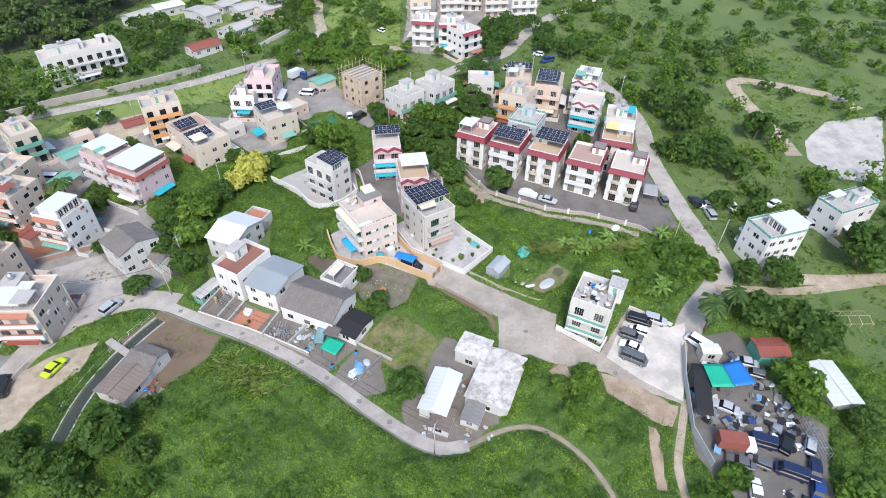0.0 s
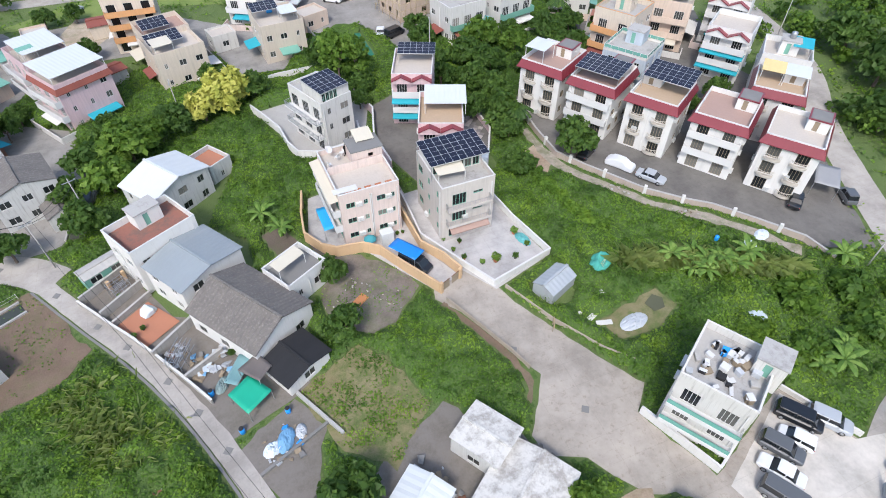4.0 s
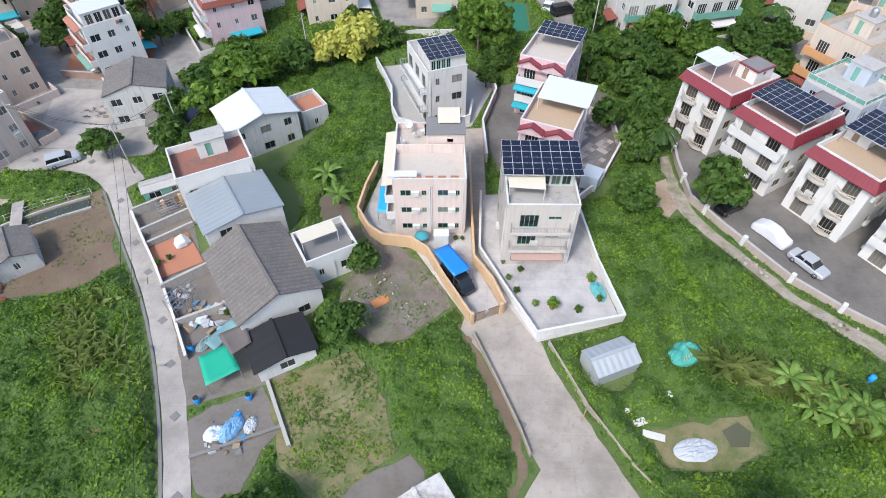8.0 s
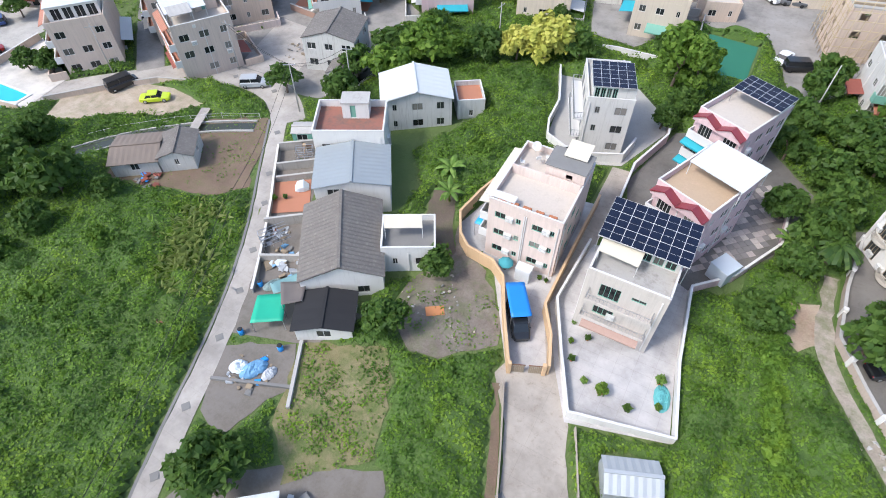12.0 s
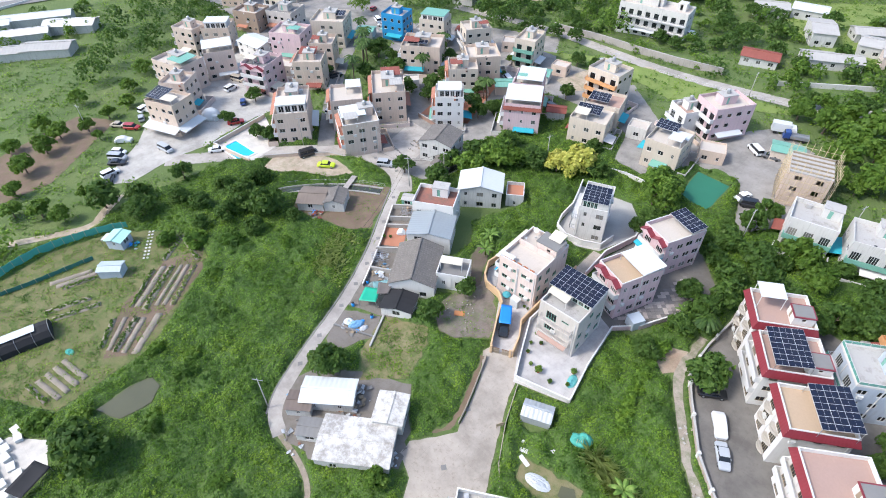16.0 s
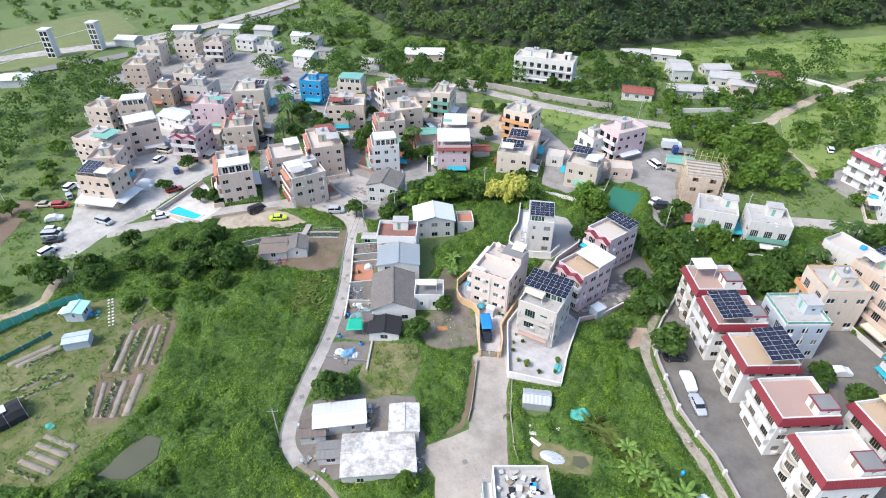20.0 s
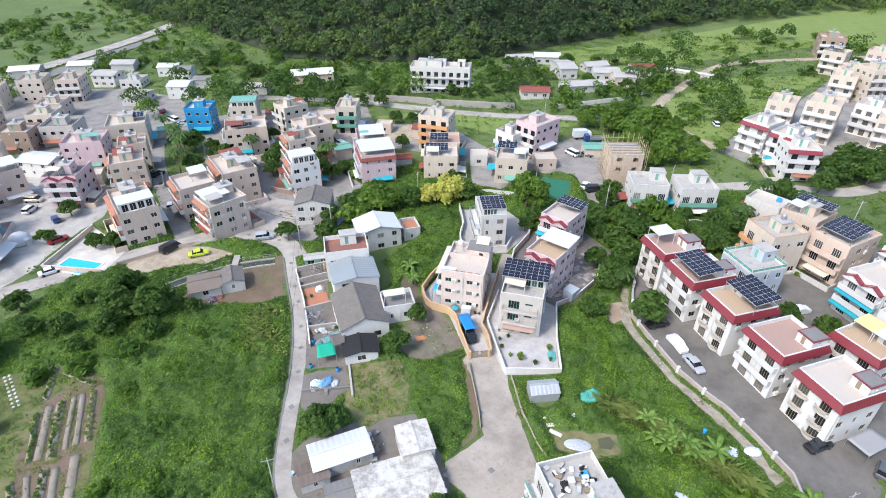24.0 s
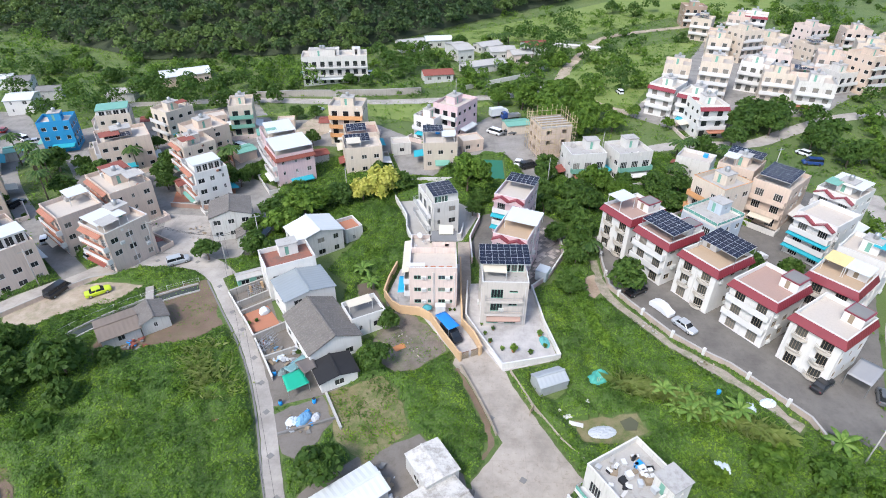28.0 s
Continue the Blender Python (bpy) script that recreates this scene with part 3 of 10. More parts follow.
def body_mesh(w, d, h, wins, mat, deep=.16):
    """Walls with real openings and reveals."""
    v, f = [], []

    def quad(a, b, c, e):
        k = len(v)
        v.extend((a, b, c, e))
        f.append((k, k + 1, k + 2, k + 3))
    for s in range(4):
        (ox, oy), (ux, uy), (nx, ny), L = side_frame(w, d, s)
        ws = wins.get(s, [])
        P = lambda u, z, k=0: (ox + ux * u - nx * k, oy + uy * u - ny * k, z)
        us = sorted({0, L, *[q[0] for q in ws], *[q[1] for q in ws]})
        zs = sorted({-1.5, h, *[q[2] for q in ws], *[q[3] for q in ws]})
        for z0, z1 in zip(zs, zs[1:]):
            run = None
            for u0, u1 in zip(us, us[1:]):
                um, zm = (u0 + u1) / 2, (z0 + z1) / 2
                hole = any(q[0] < um < q[1] and q[2] < zm < q[3] for q in ws)
                if not hole:
                    run = (run[0], u1) if run else (u0, u1)
                if (hole or u1 == us[-1]) and run:
                    quad(P(run[0], z0), P(run[1], z0), P(run[1], z1), P(run[0], z1))
                    run = None
        for u0, u1, z0, z1 in [q[:4] for q in ws]:
            for (a, za), (b, zb) in (((u0, z0), (u1, z0)), ((u1, z0), (u1, z1)), ((u1, z1), (u0, z1)), ((u0, z1), (u0, z0))):
                quad(P(a, za), P(b, zb), P(b, zb, deep), P(a, za, deep))
    k = len(v)
    v += [(-w / 2, -d / 2, h), (w / 2, -d / 2, h), (w / 2, d / 2, h), (-w / 2, d / 2, h)]
    f.append((k, k + 1, k + 2, k + 3))
    return mesh_of("wall", v, f, mat)


def far_window(w, h, mat):
    """Window of a distant house: frame and glass in one mesh."""
    key = ("fwin", round(w, 1), round(h, 1), mat.name)
    if key not in CACHE:
        xs, zs = window_grid(w, h)
        CACHE[key] = lattice("window", xs, zs, lambda i, j: j != 1 or i % 2 == 0, -.06, .06, mat, GLASS, 0.0)
    return CACHE[key]


def joined_windows(ob, w, d, wins, fmat):
    """Glazing of a house far off, in one mesh."""
    v, f, fm = [], [], []
    for s, ws in wins.items():
        (ox, oy), (ux, uy), (nx, ny), L = side_frame(w, d, s)
        for u0, u1, z0, z1 in [q[:4] for q in ws]:
            b, k = .08, len(v)
            for (a0, a1, c0, c1, dep) in ((u0, u1, z0, z1, .06), (u0 + b, u1 - b, z0 + b, z1 - b, .06), (u0 + b, u1 - b, z0 + b, z1 - b, .12)):
                v += [(ox + ux * a - nx * dep, oy + uy * a - ny * dep, c) for a, c in ((a0, c0), (a1, c0), (a1, c1), (a0, c1))]
            for r in (0, 4):
                for i in range(4):
                    f.append((k + r + i, k + r + (i + 1) % 4, k + r + 4 + (i + 1) % 4, k + r + 4 + i))
                    fm.append(1)
            f.append((k + 8, k + 9, k + 10, k + 11))
            fm.append(0)
    me = mesh_of("glazing", v, f, [GLASS, fmat])
    me.polygons.foreach_set("material_index", fm)
    tagged(part("glazing", me, ob), kind="stuff")


def place_windows(ob, w, d, wins, fmat, far=False):
    for s, ws in wins.items():
        (ox, oy), (ux, uy), (nx, ny), L = side_frame(w, d, s)
        ang = math.degrees(math.atan2(uy, ux))
        for u0, u1, z0, z1 in [q[:4] for q in ws]:
            um = (u0 + u1) / 2
            if far:
                part("window", far_window(u1 - u0, z1 - z0, fmat), ob, (ox + ux * um - nx * .1, oy + uy * um - ny * .1, z0), ang)
                continue
            fr, pn = window_mesh(u1 - u0, z1 - z0, fmat)
            o = part("window", fr, ob, (ox + ux * um - nx * .1, oy + uy * um - ny * .1, z0), ang)
            part("pane", pn, o)


def window_rows(L, n, st, rng, doors=False, dense=1.0, z_first=0.0):
    """Openings of one facade: bays by storeys, with varied widths."""
    bays = max(1, round(L / 2.7 * dense * (.8 if doors else 1)))
    out = []
    kinds = [rng.choice([(1.5, 1.15, 1.0), (1.1, 1.15, 1.0), (.6, 1.0, 1.1), (1.3, 1.1, 1.0)]) for _ in range(bays)]
    for k in range(n):
        for b in range(bays):
            c = L * (b + .5) / bays
            ww, hh, sill = kinds[b]
            ww = min(ww, L / bays - .35)
            if doors:
                ww, hh, sill = min(1.7, L / bays - .5), 1.95, .12
            if rng.random() < .08 and not doors:
                continue
            z = k * st + sill + z_first
            out.append((c - ww / 2, c + ww / 2, z, z + hh))
    return out


def ac_mesh():
    if "ac" not in CACHE:
        zs = [0, .06]
        for i in range(5):
            zs += [.06 + i * .095 + .06, .06 + i * .095 + .095]
        CACHE["ac"] = lattice("air_conditioner", [-.42, -.32, .32, .42], zs[:-1] + [.58], lambda i, j: i != 1 or j % 2 == 0, -.33, 0, AC_MAT, STEEL, -.30)
    return CACHE["ac"]


def railing(name, L, h, mat, kind):
    """kind: solid, bars or glass."""
    key = ("rail", round(L, 2), round(h, 2), mat.name, kind)
    if key not in CACHE:
        if kind == "solid":
            CACHE[key] = boxes(name, [(0, L, -.07, .07, 0, h + .04)], mat)
        else:
            n = max(2, int(L / (.35 if kind == "bars" else 1.2)))
            xs = [0, .04]
            for i in range(1, n):
                xs += [L * i / n - .02, L * i / n + .02]
            xs += [L - .04, L]
            CACHE[key] = lattice(name, xs, [0, .08, .12, h - .05, h], lambda i, j: i % 2 == 0 or j in (1, 3), -.025, .025, mat)
    return CACHE[key]


def solar_array(parent, x, y, z, nx, ny, tilt, rot=0, mw=1.05, mh=1.75, skip=()):
    """Solar modules on a steel frame, in the parent's space; x, y is the low front left corner."""
    if "solar" not in CACHE:
        me = lattice("solar_module", [0, .022, 1.028, 1.05], [0, .022, .868, .882, 1.728, 1.75], lambda i, j: i != 1 or j % 2 == 0, -.05, .01, TRIM, SOLAR, -.04)
        me.transform(Matrix(((1, 0, 0, 0), (0, 0, 1, 0), (0, -1, 0, 0), (0, 0, 0, 1))))
        CACHE["solar"] = me
    W, D = nx * mw, ny * mh
    key = ("solar_frame", nx, ny)
    if key not in CACHE:
        zs = [0, .06] + [q for k in range(ny) for q in (mh * (k + .5) - .04, mh * (k + .5) + .04)] + [D - .06, D]
        me = lattice("solar_array", [0, .08, W / 2 - .04, W / 2 + .04, W - .08, W], zs, lambda a, b: a % 2 == 0 or b % 2 == 0, .02, .1, STEEL)
        me.transform(Matrix(((1, 0, 0, 0), (0, 0, 1, 0), (0, -1, 0, 0), (0, 0, 0, 1))))
        CACHE[key] = me
    arr = part("solar_array", CACHE[key], parent, m=pose(x, y, z, 0, 0, rot) @ pose(0, 0, 0, tilt), label="steel frame carrying dark blue solar modules")
    for j in range(ny):
        for i in range(nx):
            if (i, j) in skip:
                continue
            part("solar_module", CACHE["solar"], arr, (i * mw, j * mh, 0))
    return arr


def posts_to(parent, pts, z0, z1, mat=None, s=.07):
    for x, y in pts:
        part("post", bevel_box("post", s, s, z1 - z0, .005, mat or TRIM), parent, (x, y, z0))


def canopy(parent, x0, x1, y0, y1, z, mat, fall=.25, z0=0.0, label="", ridged=True):
    """A ribbed sheet roof on posts, in the parent's space."""
    n = max(4, int((x1 - x0) / .35)) if ridged else 2
    v, f = [], []
    for i in range(n + 1):
        x = x0 + (x1 - x0) * i / n
        b = .025 * (i % 2) if ridged else 0
        v += [(x, y0, z + b), (x, y1, z + fall + b), (x, y0, z + b - .05), (x, y1, z + fall + b - .05)]
    for i in range(n):
        a, b = i * 4, i * 4 + 4
        f += [(a, b, b + 1, a + 1), (a + 2, a + 3, b + 3, b + 2), (a, a + 2, b + 2, b), (a + 1, b + 1, b + 3, a + 3)]
    f += [(0, 1, 3, 2), (n * 4, n * 4 + 2, n * 4 + 3, n * 4 + 1)]
    c = part("canopy", mesh_of("canopy", v, f, mat), parent, label=label or "sheet canopy on posts")
    e = .15
    for x in (x0 + e, x1 - e):
        for y in (y0 + e, y1 - e):
            zt = z + fall * (y - y0) / (y1 - y0) - .05
            part("post", bevel_box("post", .08, .08, zt - z0, .005, TRIM), c, (x, y, z0))
    return c


def tile_slope(name, L, run, rise, mat, cut0=0.0, cut1=0.0, pitch=.22):
    """Ribbed tile slope: eave along x from 0 to L at y=0, z=0, rising inwards; cut0/cut1 trim its upper corners."""
    n = max(2, int(L / pitch))
    v, f = [], []
    for i in range(n + 1):
        t = i / n
        b = (.035 if pitch > .29 or pitch < .27 else .08) if i % 2 else 0
        xe, xt = L * t, cut0 + (L - cut0 - cut1) * t
        v += [(xe, 0, b), (xt, run, rise + b), (xe, .02, -.08), (xt, run, rise - .1)]
    for i in range(n):
        a, b = i * 4, i * 4 + 4
        f += [(a, b, b + 1, a + 1), (a, a + 2, b + 2, b), (a + 2, a + 3, b + 3, b + 2)]
    return mesh_of(name, v, f, mat)


def tank(parent, x, y, z, r=.5, h=1.1, mat=None):
    key = ("tank", r, h)
    if key not in CACHE:
        CACHE[key] = lathe("water_tank", [(r * .9, 0), (r, .06), (r, h * .85), (r * .85, h * .95), (r * .3, h), (r * .3, h + .06)], mat or STEEL)
    part("water_tank", CACHE[key], parent, (x, y, z))


def parapet(ob, w, d, z, ph, mat, cap, kind="solid", sides=(0, 1, 2, 3), t=.14, far=False):
    if far and kind == "solid":
        a, b = w / 2, d / 2
        ring = [(-a, -b), (a, -b), (a, b), (-a, b)]
        v = [(x * q, y * r, zz) for q, r, zz in ((1, 1, 0), (1, 1, ph), (1 - t / a, 1 - t / b, ph), (1 - t / a, 1 - t / b, 0)) for x, y in ring]
        part("parapet", mesh_of("parapet", v, [(l * 4 + i, l * 4 + (i + 1) % 4, l * 4 + 4 + (i + 1) % 4, l * 4 + 4 + i) for l in range(3) for i in range(4)], mat), ob, (0, 0, z))
        return
    for s in sides:
        (ox, oy), (ux, uy), (nx, ny), L = side_frame(w, d, s)
        ang = math.degrees(math.atan2(uy, ux))
        k = t / 2 + .003 * s
        if kind == "solid":
            a = t if s % 2 else 0
            me = boxes("parapet", [(a, L - a, -t / 2, t / 2, 0, ph)], mat)
            pp = part("parapet", me, ob, (ox - nx * k, oy - ny * k, z), ang)
            if not far:
                part("coping", boxes("coping", [(a - .02, L - a + .02, -t / 2 - .03, t / 2 + .03, ph + .002, ph + .06)], cap), pp)
        else:
            low = .35
            pp = part("parapet", boxes("parapet", [(0, L, -t / 2, t / 2, 0, low)], mat), ob, (ox - nx * k, oy - ny * k, z), ang)
            part("railing", railing("railing", L, ph - low, cap, "glass" if kind == "glass" else "bars"), pp, (0, 0, low))
            if kind == "glass":
                part("glass_panel", boxes("glass_panel", [(.05, L - .05, -.012, .012, .14, ph - low - .06)], RAIL_GLASS), pp, (0, 0, low))


def balcony(ob, w, d, s, z, u0, u1, out, mat, kind, slab, far=False):
    """A balcony on side s between u0 and u1: slab, front and side rails."""
    (ox, oy), (ux, uy), (nx, ny), L = side_frame(w, d, s)
    ang = math.degrees(math.atan2(uy, ux))
    b = part("balcony", boxes("balcony", [(u0, u1, -out, -.003, -.14, 0)], slab), ob, (ox, oy, z), ang)
    if kind == "glass":
        lo = part("balcony_wall", boxes("balcony_wall", [(u0, u1, -.06, .06, 0, .4)], slab), b, (0, -out + .07, .002))
        part("glass_panel", boxes("glass_panel", [(u0 + .03, u1 - .03, -.015, .015, 0, .6)], RAIL_GLASS), lo, (0, 0, .402), label="green glass balcony panel")
    part("railing", railing("railing", u1 - u0, .95, mat, kind), b, (u0, -out + (.07 if kind != "glass" else .16), .002))
    for u in (() if far else (u0 + .07, u1 - .07)):
        part("railing", railing("railing", out - .16, .95, mat, kind), b, (u, -out + .14, .002), 90)
    return b


def bow_balcony(ob, w, d, s, z, um, bw, out, mat):
    """Bowed balcony of the red-roofed houses."""
    (ox, oy), (ux, uy), (nx, ny), L = side_frame(w, d, s)
    ang = math.degrees(math.atan2(uy, ux))
    if ("bow", bw, out) not in CACHE:
        n = 10
        arc = [(-bw / 2 + bw * i / n, -out * math.sin(math.pi * (.12 + .76 * i / n)) ** .8) for i in range(n + 1)]
        v = [(-bw / 2, 0, -.12), (bw / 2, 0, -.12)] + [(x, y, -.12) for x, y in arc] + [(-bw / 2, 0, 0), (bw / 2, 0, 0)] + [(x, y, 0) for x, y in arc]
        m = n + 3
        f = [tuple([0] + list(range(2, m)) + [1])[::-1], tuple([m] + list(range(m + 2, 2 * m)) + [m + 1])]
        f += [(2 + i, 3 + i, m + 3 + i, m + 2 + i) for i in range(n)] + [(0, 2, m + 2, m), (m - 1, 1, m + 1, 2 * m - 1)]
        slab = mesh_of("balcony", v, f, mat)
        xs = []
        for i in range(n + 1):
            xs += [max(0, i - .1), min(n, i + .1)]
        rl = lattice("railing", xs, [0, .3, .84, .92], lambda i, j: j != 1 or i % 2 == 0, -.03, .03, mat)
        for q in rl.vertices:
            k = min(n - 1, int(q.co.x))
            (xa, ya), (xb, yb), t = arc[k], arc[k + 1], q.co.x - k
            q.co = (xa + (xb - xa) * t, ya + (yb - ya) * t + q.co.y, q.co.z)
        CACHE[("bow", bw, out)] = (slab, rl)
    sl, rl = CACHE[("bow", bw, out)]
    b = part("balcony", sl, ob, (ox + ux * um, oy + uy * um, z), ang)
    part("railing", rl, b)


def gable_trim(ob, w, d, s, z, n=2, mat=None, wall=None):
    """Small red-tiled gables over the top balcony."""
    (ox, oy), (ux, uy), (nx, ny), L = side_frame(w, d, s)
    ang = math.degrees(math.atan2(uy, ux))
    gw = L / n * .98
    for k in range(n):
        um = L * (k + .5) / n
        h = gw * .26
        v = [(-gw / 2, -1.1, 0), (0, -1.1, h), (gw / 2, -1.1, 0), (-gw / 2, .25, 0), (0, .25, h), (gw / 2, .25, 0)]
        v2 = v + [(x, y, zz - .14) for x, y, zz in v]
        f = [(0, 1, 4, 3), (1, 2, 5, 4), (6, 9, 10, 7), (7, 10, 11, 8), (0, 6, 7, 1), (1, 7, 8, 2), (3, 4, 10, 9), (4, 5, 11, 10), (0, 3, 9, 6), (2, 8, 11, 5)]
        gb = part("gable_roof", mesh_of("gable_roof", v2, f, mat or RED_TILE), ob, (ox + ux * um, oy + uy * um, z), ang, "red glazed tile gable")
        part("gable_wall", mesh_of("gable_wall", [(-gw / 2, -.9, -.5), (gw / 2, -.9, -.5), (gw / 2, -.9, -.14), (0, -.9, h - .14), (-gw / 2, -.9, -.14), (-gw / 2, -.75, -.5), (gw / 2, -.75, -.5), (gw / 2, -.75, -.14), (0, -.75, h - .14), (-gw / 2, -.75, -.14)],
             [(0, 1, 2, 3, 4), (9, 8, 7, 6, 5), (0, 5, 6, 1)], wall or TRIM), gb)


def awning(ob, w, d, s, z, u0, u1, out, mat, drop=.55):
    (ox, oy), (ux, uy), (nx, ny), L = side_frame(w, d, s)
    ang = math.degrees(math.atan2(uy, ux))
    v = [(u0, -.01, 0), (u1, -.01, 0), (u1, -out, -drop), (u0, -out, -drop), (u1, -out, -drop - .2), (u0, -out, -drop - .2), (u0, -.01, -.03), (u1, -.01, -.03), (u1, -out + .02, -drop - .03), (u0, -out + .02, -drop - .03)]
    f = [(0, 3, 2, 1), (3, 5, 4, 2), (6, 7, 8, 9), (0, 6, 9, 3), (1, 2, 8, 7)]
    part("awning", mesh_of("awning", v, f, mat), ob, (ox, oy, z), ang, "stretched awning")


def house(label, x, y, w, d, rot, z=None, n=3, st=2.75, wall="beige", roof=None, front=0, balc="solid", bal_out=1.1, par="solid", ph=1.0,
          stair=(.5, .6), trim=None, canopies=(), solar=(), acs=5, seed=1, awn=(), gables=(), dense=1.0, cap=None, pipes=True, tanks=1, plain=(), terracotta=False, name="village_house", cat="house", fmat=None, top_room=None, tall_front=False, given=None, stair_h=2.25, rim=None):
    """A village house: walls with windows, balconies on its front side, flat roof with parapet, stair house and roof things."""
    rng = random.Random(seed)
    wm = WALL[wall]
    trim, cap, fmat = trim or TRIM, cap or TRIM, fmat or TRIM
    z = gz(x, y) if z is None else z
    ob = thing(name, label, cat, x, y, z, rot)
    H = n * st
    wins = {}
    for s in range(4):
        L = w if s % 2 == 0 else d
        back = radians(rot + (-90, 0, 90, 180)[s])
        if given and s in given:
            wins[s] = given[s]
            continue
        if s in plain or (math.sin(back) > .78 and math.hypot(x - 10, y + 20) > 60):
            wins[s] = []
            continue
        wins[s] = window_rows(L, n, st, rng, doors=(s == front and (balc is not None or tall_front)), dense=dense)
    part("wall", body_mesh(w, d, H, wins, wm), ob)
    far = math.hypot(x - 10, y + 20) > 80
    if math.hypot(x - 10, y + 20) > 102:
        joined_windows(ob, w, d, wins, fmat)
    else:
        place_windows(ob, w, d, wins, fmat, far or math.hypot(x - 12, y - 6) > 26)
    part("roof", boxes("roof", [(-w / 2 + .01, w / 2 - .01, -d / 2 + .01, d / 2 - .01, .004, .06)], roof or ROOF_P), ob, (0, 0, H))
    if par:
        parapet(ob, w, d, H + .004, ph, wm if par == "solid" else cap, cap, par, far=far)
    if balc:
        L = w if front % 2 == 0 else d
        for k in range(1, n):
            balcony(ob, w, d, front, k * st - .02, .1, L - .1, bal_out, trim if balc == "solid" else STEEL, balc, trim, math.hypot(x - 10, y + 20) > 128)
        if terracotta:
            for k in range(1, n + 1):
                (ox, oy), (ux, uy), (nx, ny), LL = side_frame(w, d, front)
                part("balcony_roof", tile_slope("balcony_roof", L * .8, 1.0, .45, TERRA), ob, (ox + ux * L * .1 + nx * 1.15, oy + uy * L * .1 + ny * 1.15, k * st + .1), math.degrees(math.atan2(uy, ux)), "terracotta tile slope")
    if stair:
        sw, sd, sh = w * .38, d * .36, stair_h
        sx, sy = (stair[0] - .5) * (w - sw - .35), (stair[1] - .5) * (d - sd - .35)
        sr = part("stair_house", body_mesh(sw, sd, sh, {0: [(sw * .3, sw * .3 + .7, .1, min(1.95, sh - .15))], 1: [(sd * .4, sd * .4 + .6, .9, 1.45)]}, wm), ob, (sx, sy, H + .06))
        part("stair_roof", boxes("stair_roof", [(-sw / 2 - .12, sw / 2 + .12, -sd / 2 - .12, sd / 2 + .12, .003, .15)], ROOF_G if rim is None else rim), sr, (0, 0, sh))
        if rim:
            part("roof_screed", boxes("roof_screed", [(-sw / 2 + .12, sw / 2 - .12, -sd / 2 + .12, sd / 2 - .12, .153, .2)], CONC_D), sr, (0, 0, sh), label="dark mossy slab")
        part("door", boxes("door", [(0, .7, 0, .05, 0, min(1.85, sh - .25))], GREEN_TRIM if rim is None else WOOD), sr, (-sw / 2 + sw * .3, -sd / 2 + .1, .1))
        for i in range(tanks):
            tank(sr, (i - (tanks - 1) / 2) * 1.1, 0, sh + .15)
    for i in range(min(acs, 1) if far else acs):
        s = rng.choice([q for q in range(4) if not (balc and q == front)])
        (ox, oy), (ux, uy), (nx, ny), L = side_frame(w, d, s)
        u = rng.uniform(.8, L - .8)
        part("air_conditioner", ac_mesh(), ob, (ox + ux * u + nx * .003, oy + uy * u + ny * .003, rng.randrange(n) * st + rng.uniform(.25, .45)), math.degrees(math.atan2(uy, ux)))
    if pipes and not far:
        for s in (0, 1, 3):
            (ox, oy), (ux, uy), (nx, ny), L = side_frame(w, d, s)
            u = L * rng.choice((.06, .5, .94))
            part("drainpipe", boxes("drainpipe", [(-.06, .06, -.12, -.01, 0, H - .1)], TRIM), ob, (ox + ux * u, oy + uy * u, .05), math.degrees(math.atan2(uy, ux)))
    for c in canopies:
        u0, u1, v0, v1, zz, cm = c[:6]
        canopy(ob, -w / 2 + u0 * w, -w / 2 + u1 * w, -d / 2 + v0 * d, -d / 2 + v1 * d, H + zz, cm, c[6] if len(c) > 6 else .25, H + .05)
    for sx_, sy_, nx_, ny_, tilt, zz in [q[:6] for q in solar]:
        ax, ay = -w / 2 + sx_ * w, -d / 2 + sy_ * d
        arr = solar_array(ob, ax, ay, H + zz, nx_, ny_, tilt)
        hh = math.sin(radians(tilt)) * ny_ * 1.75
        cw = math.cos(radians(tilt)) * ny_ * 1.75
        posts_to(ob, [(ax + .1, ay + .1), (ax + nx_ * 1.05 - .1, ay + .1)], H + .06, H + zz - .15, STEEL)
        posts_to(ob, [(ax + .1, ay + cw - .1), (ax + nx_ * 1.05 - .1, ay + cw - .1)], H + .06, H + zz + hh - .15, STEEL)
    for a in awn:
        s, zz, u0, u1, out, am = a
        L = w if s % 2 == 0 else d
        awning(ob, w, d, s, zz, u0 * L, u1 * L, out, am)
    for s, zz, cnt in gables:
        gable_trim(ob, w, d, s, zz, cnt, RED_TILE, wm)
    if top_room:
        u0, u1, v0, v1, hh, rm = top_room
        tw, td = (u1 - u0) * w, (v1 - v0) * d
        tr = part("roof_room", body_mesh(tw, td, hh, {0: [(tw * .08 + i * tw * .23, tw * .08 + i * tw * .23 + tw * .18, .3, hh - .3) for i in range(4)]}, WALL["white"]), ob, (-w / 2 + (u0 + u1) / 2 * w, -d / 2 + (v0 + v1) / 2 * d, H + .06))
        place_windows(tr, tw, td, {0: [(tw * .08 + i * tw * .23, tw * .08 + i * tw * .23 + tw * .18, .3, hh - .3) for i in range(4)]}, TRIM)
        part("room_roof", boxes("room_roof", [(-tw / 2 - .2, tw / 2 + .2, -td / 2 - .2, td / 2 + .2, .003, .12)], rm), tr, (0, 0, hh))
    return ob


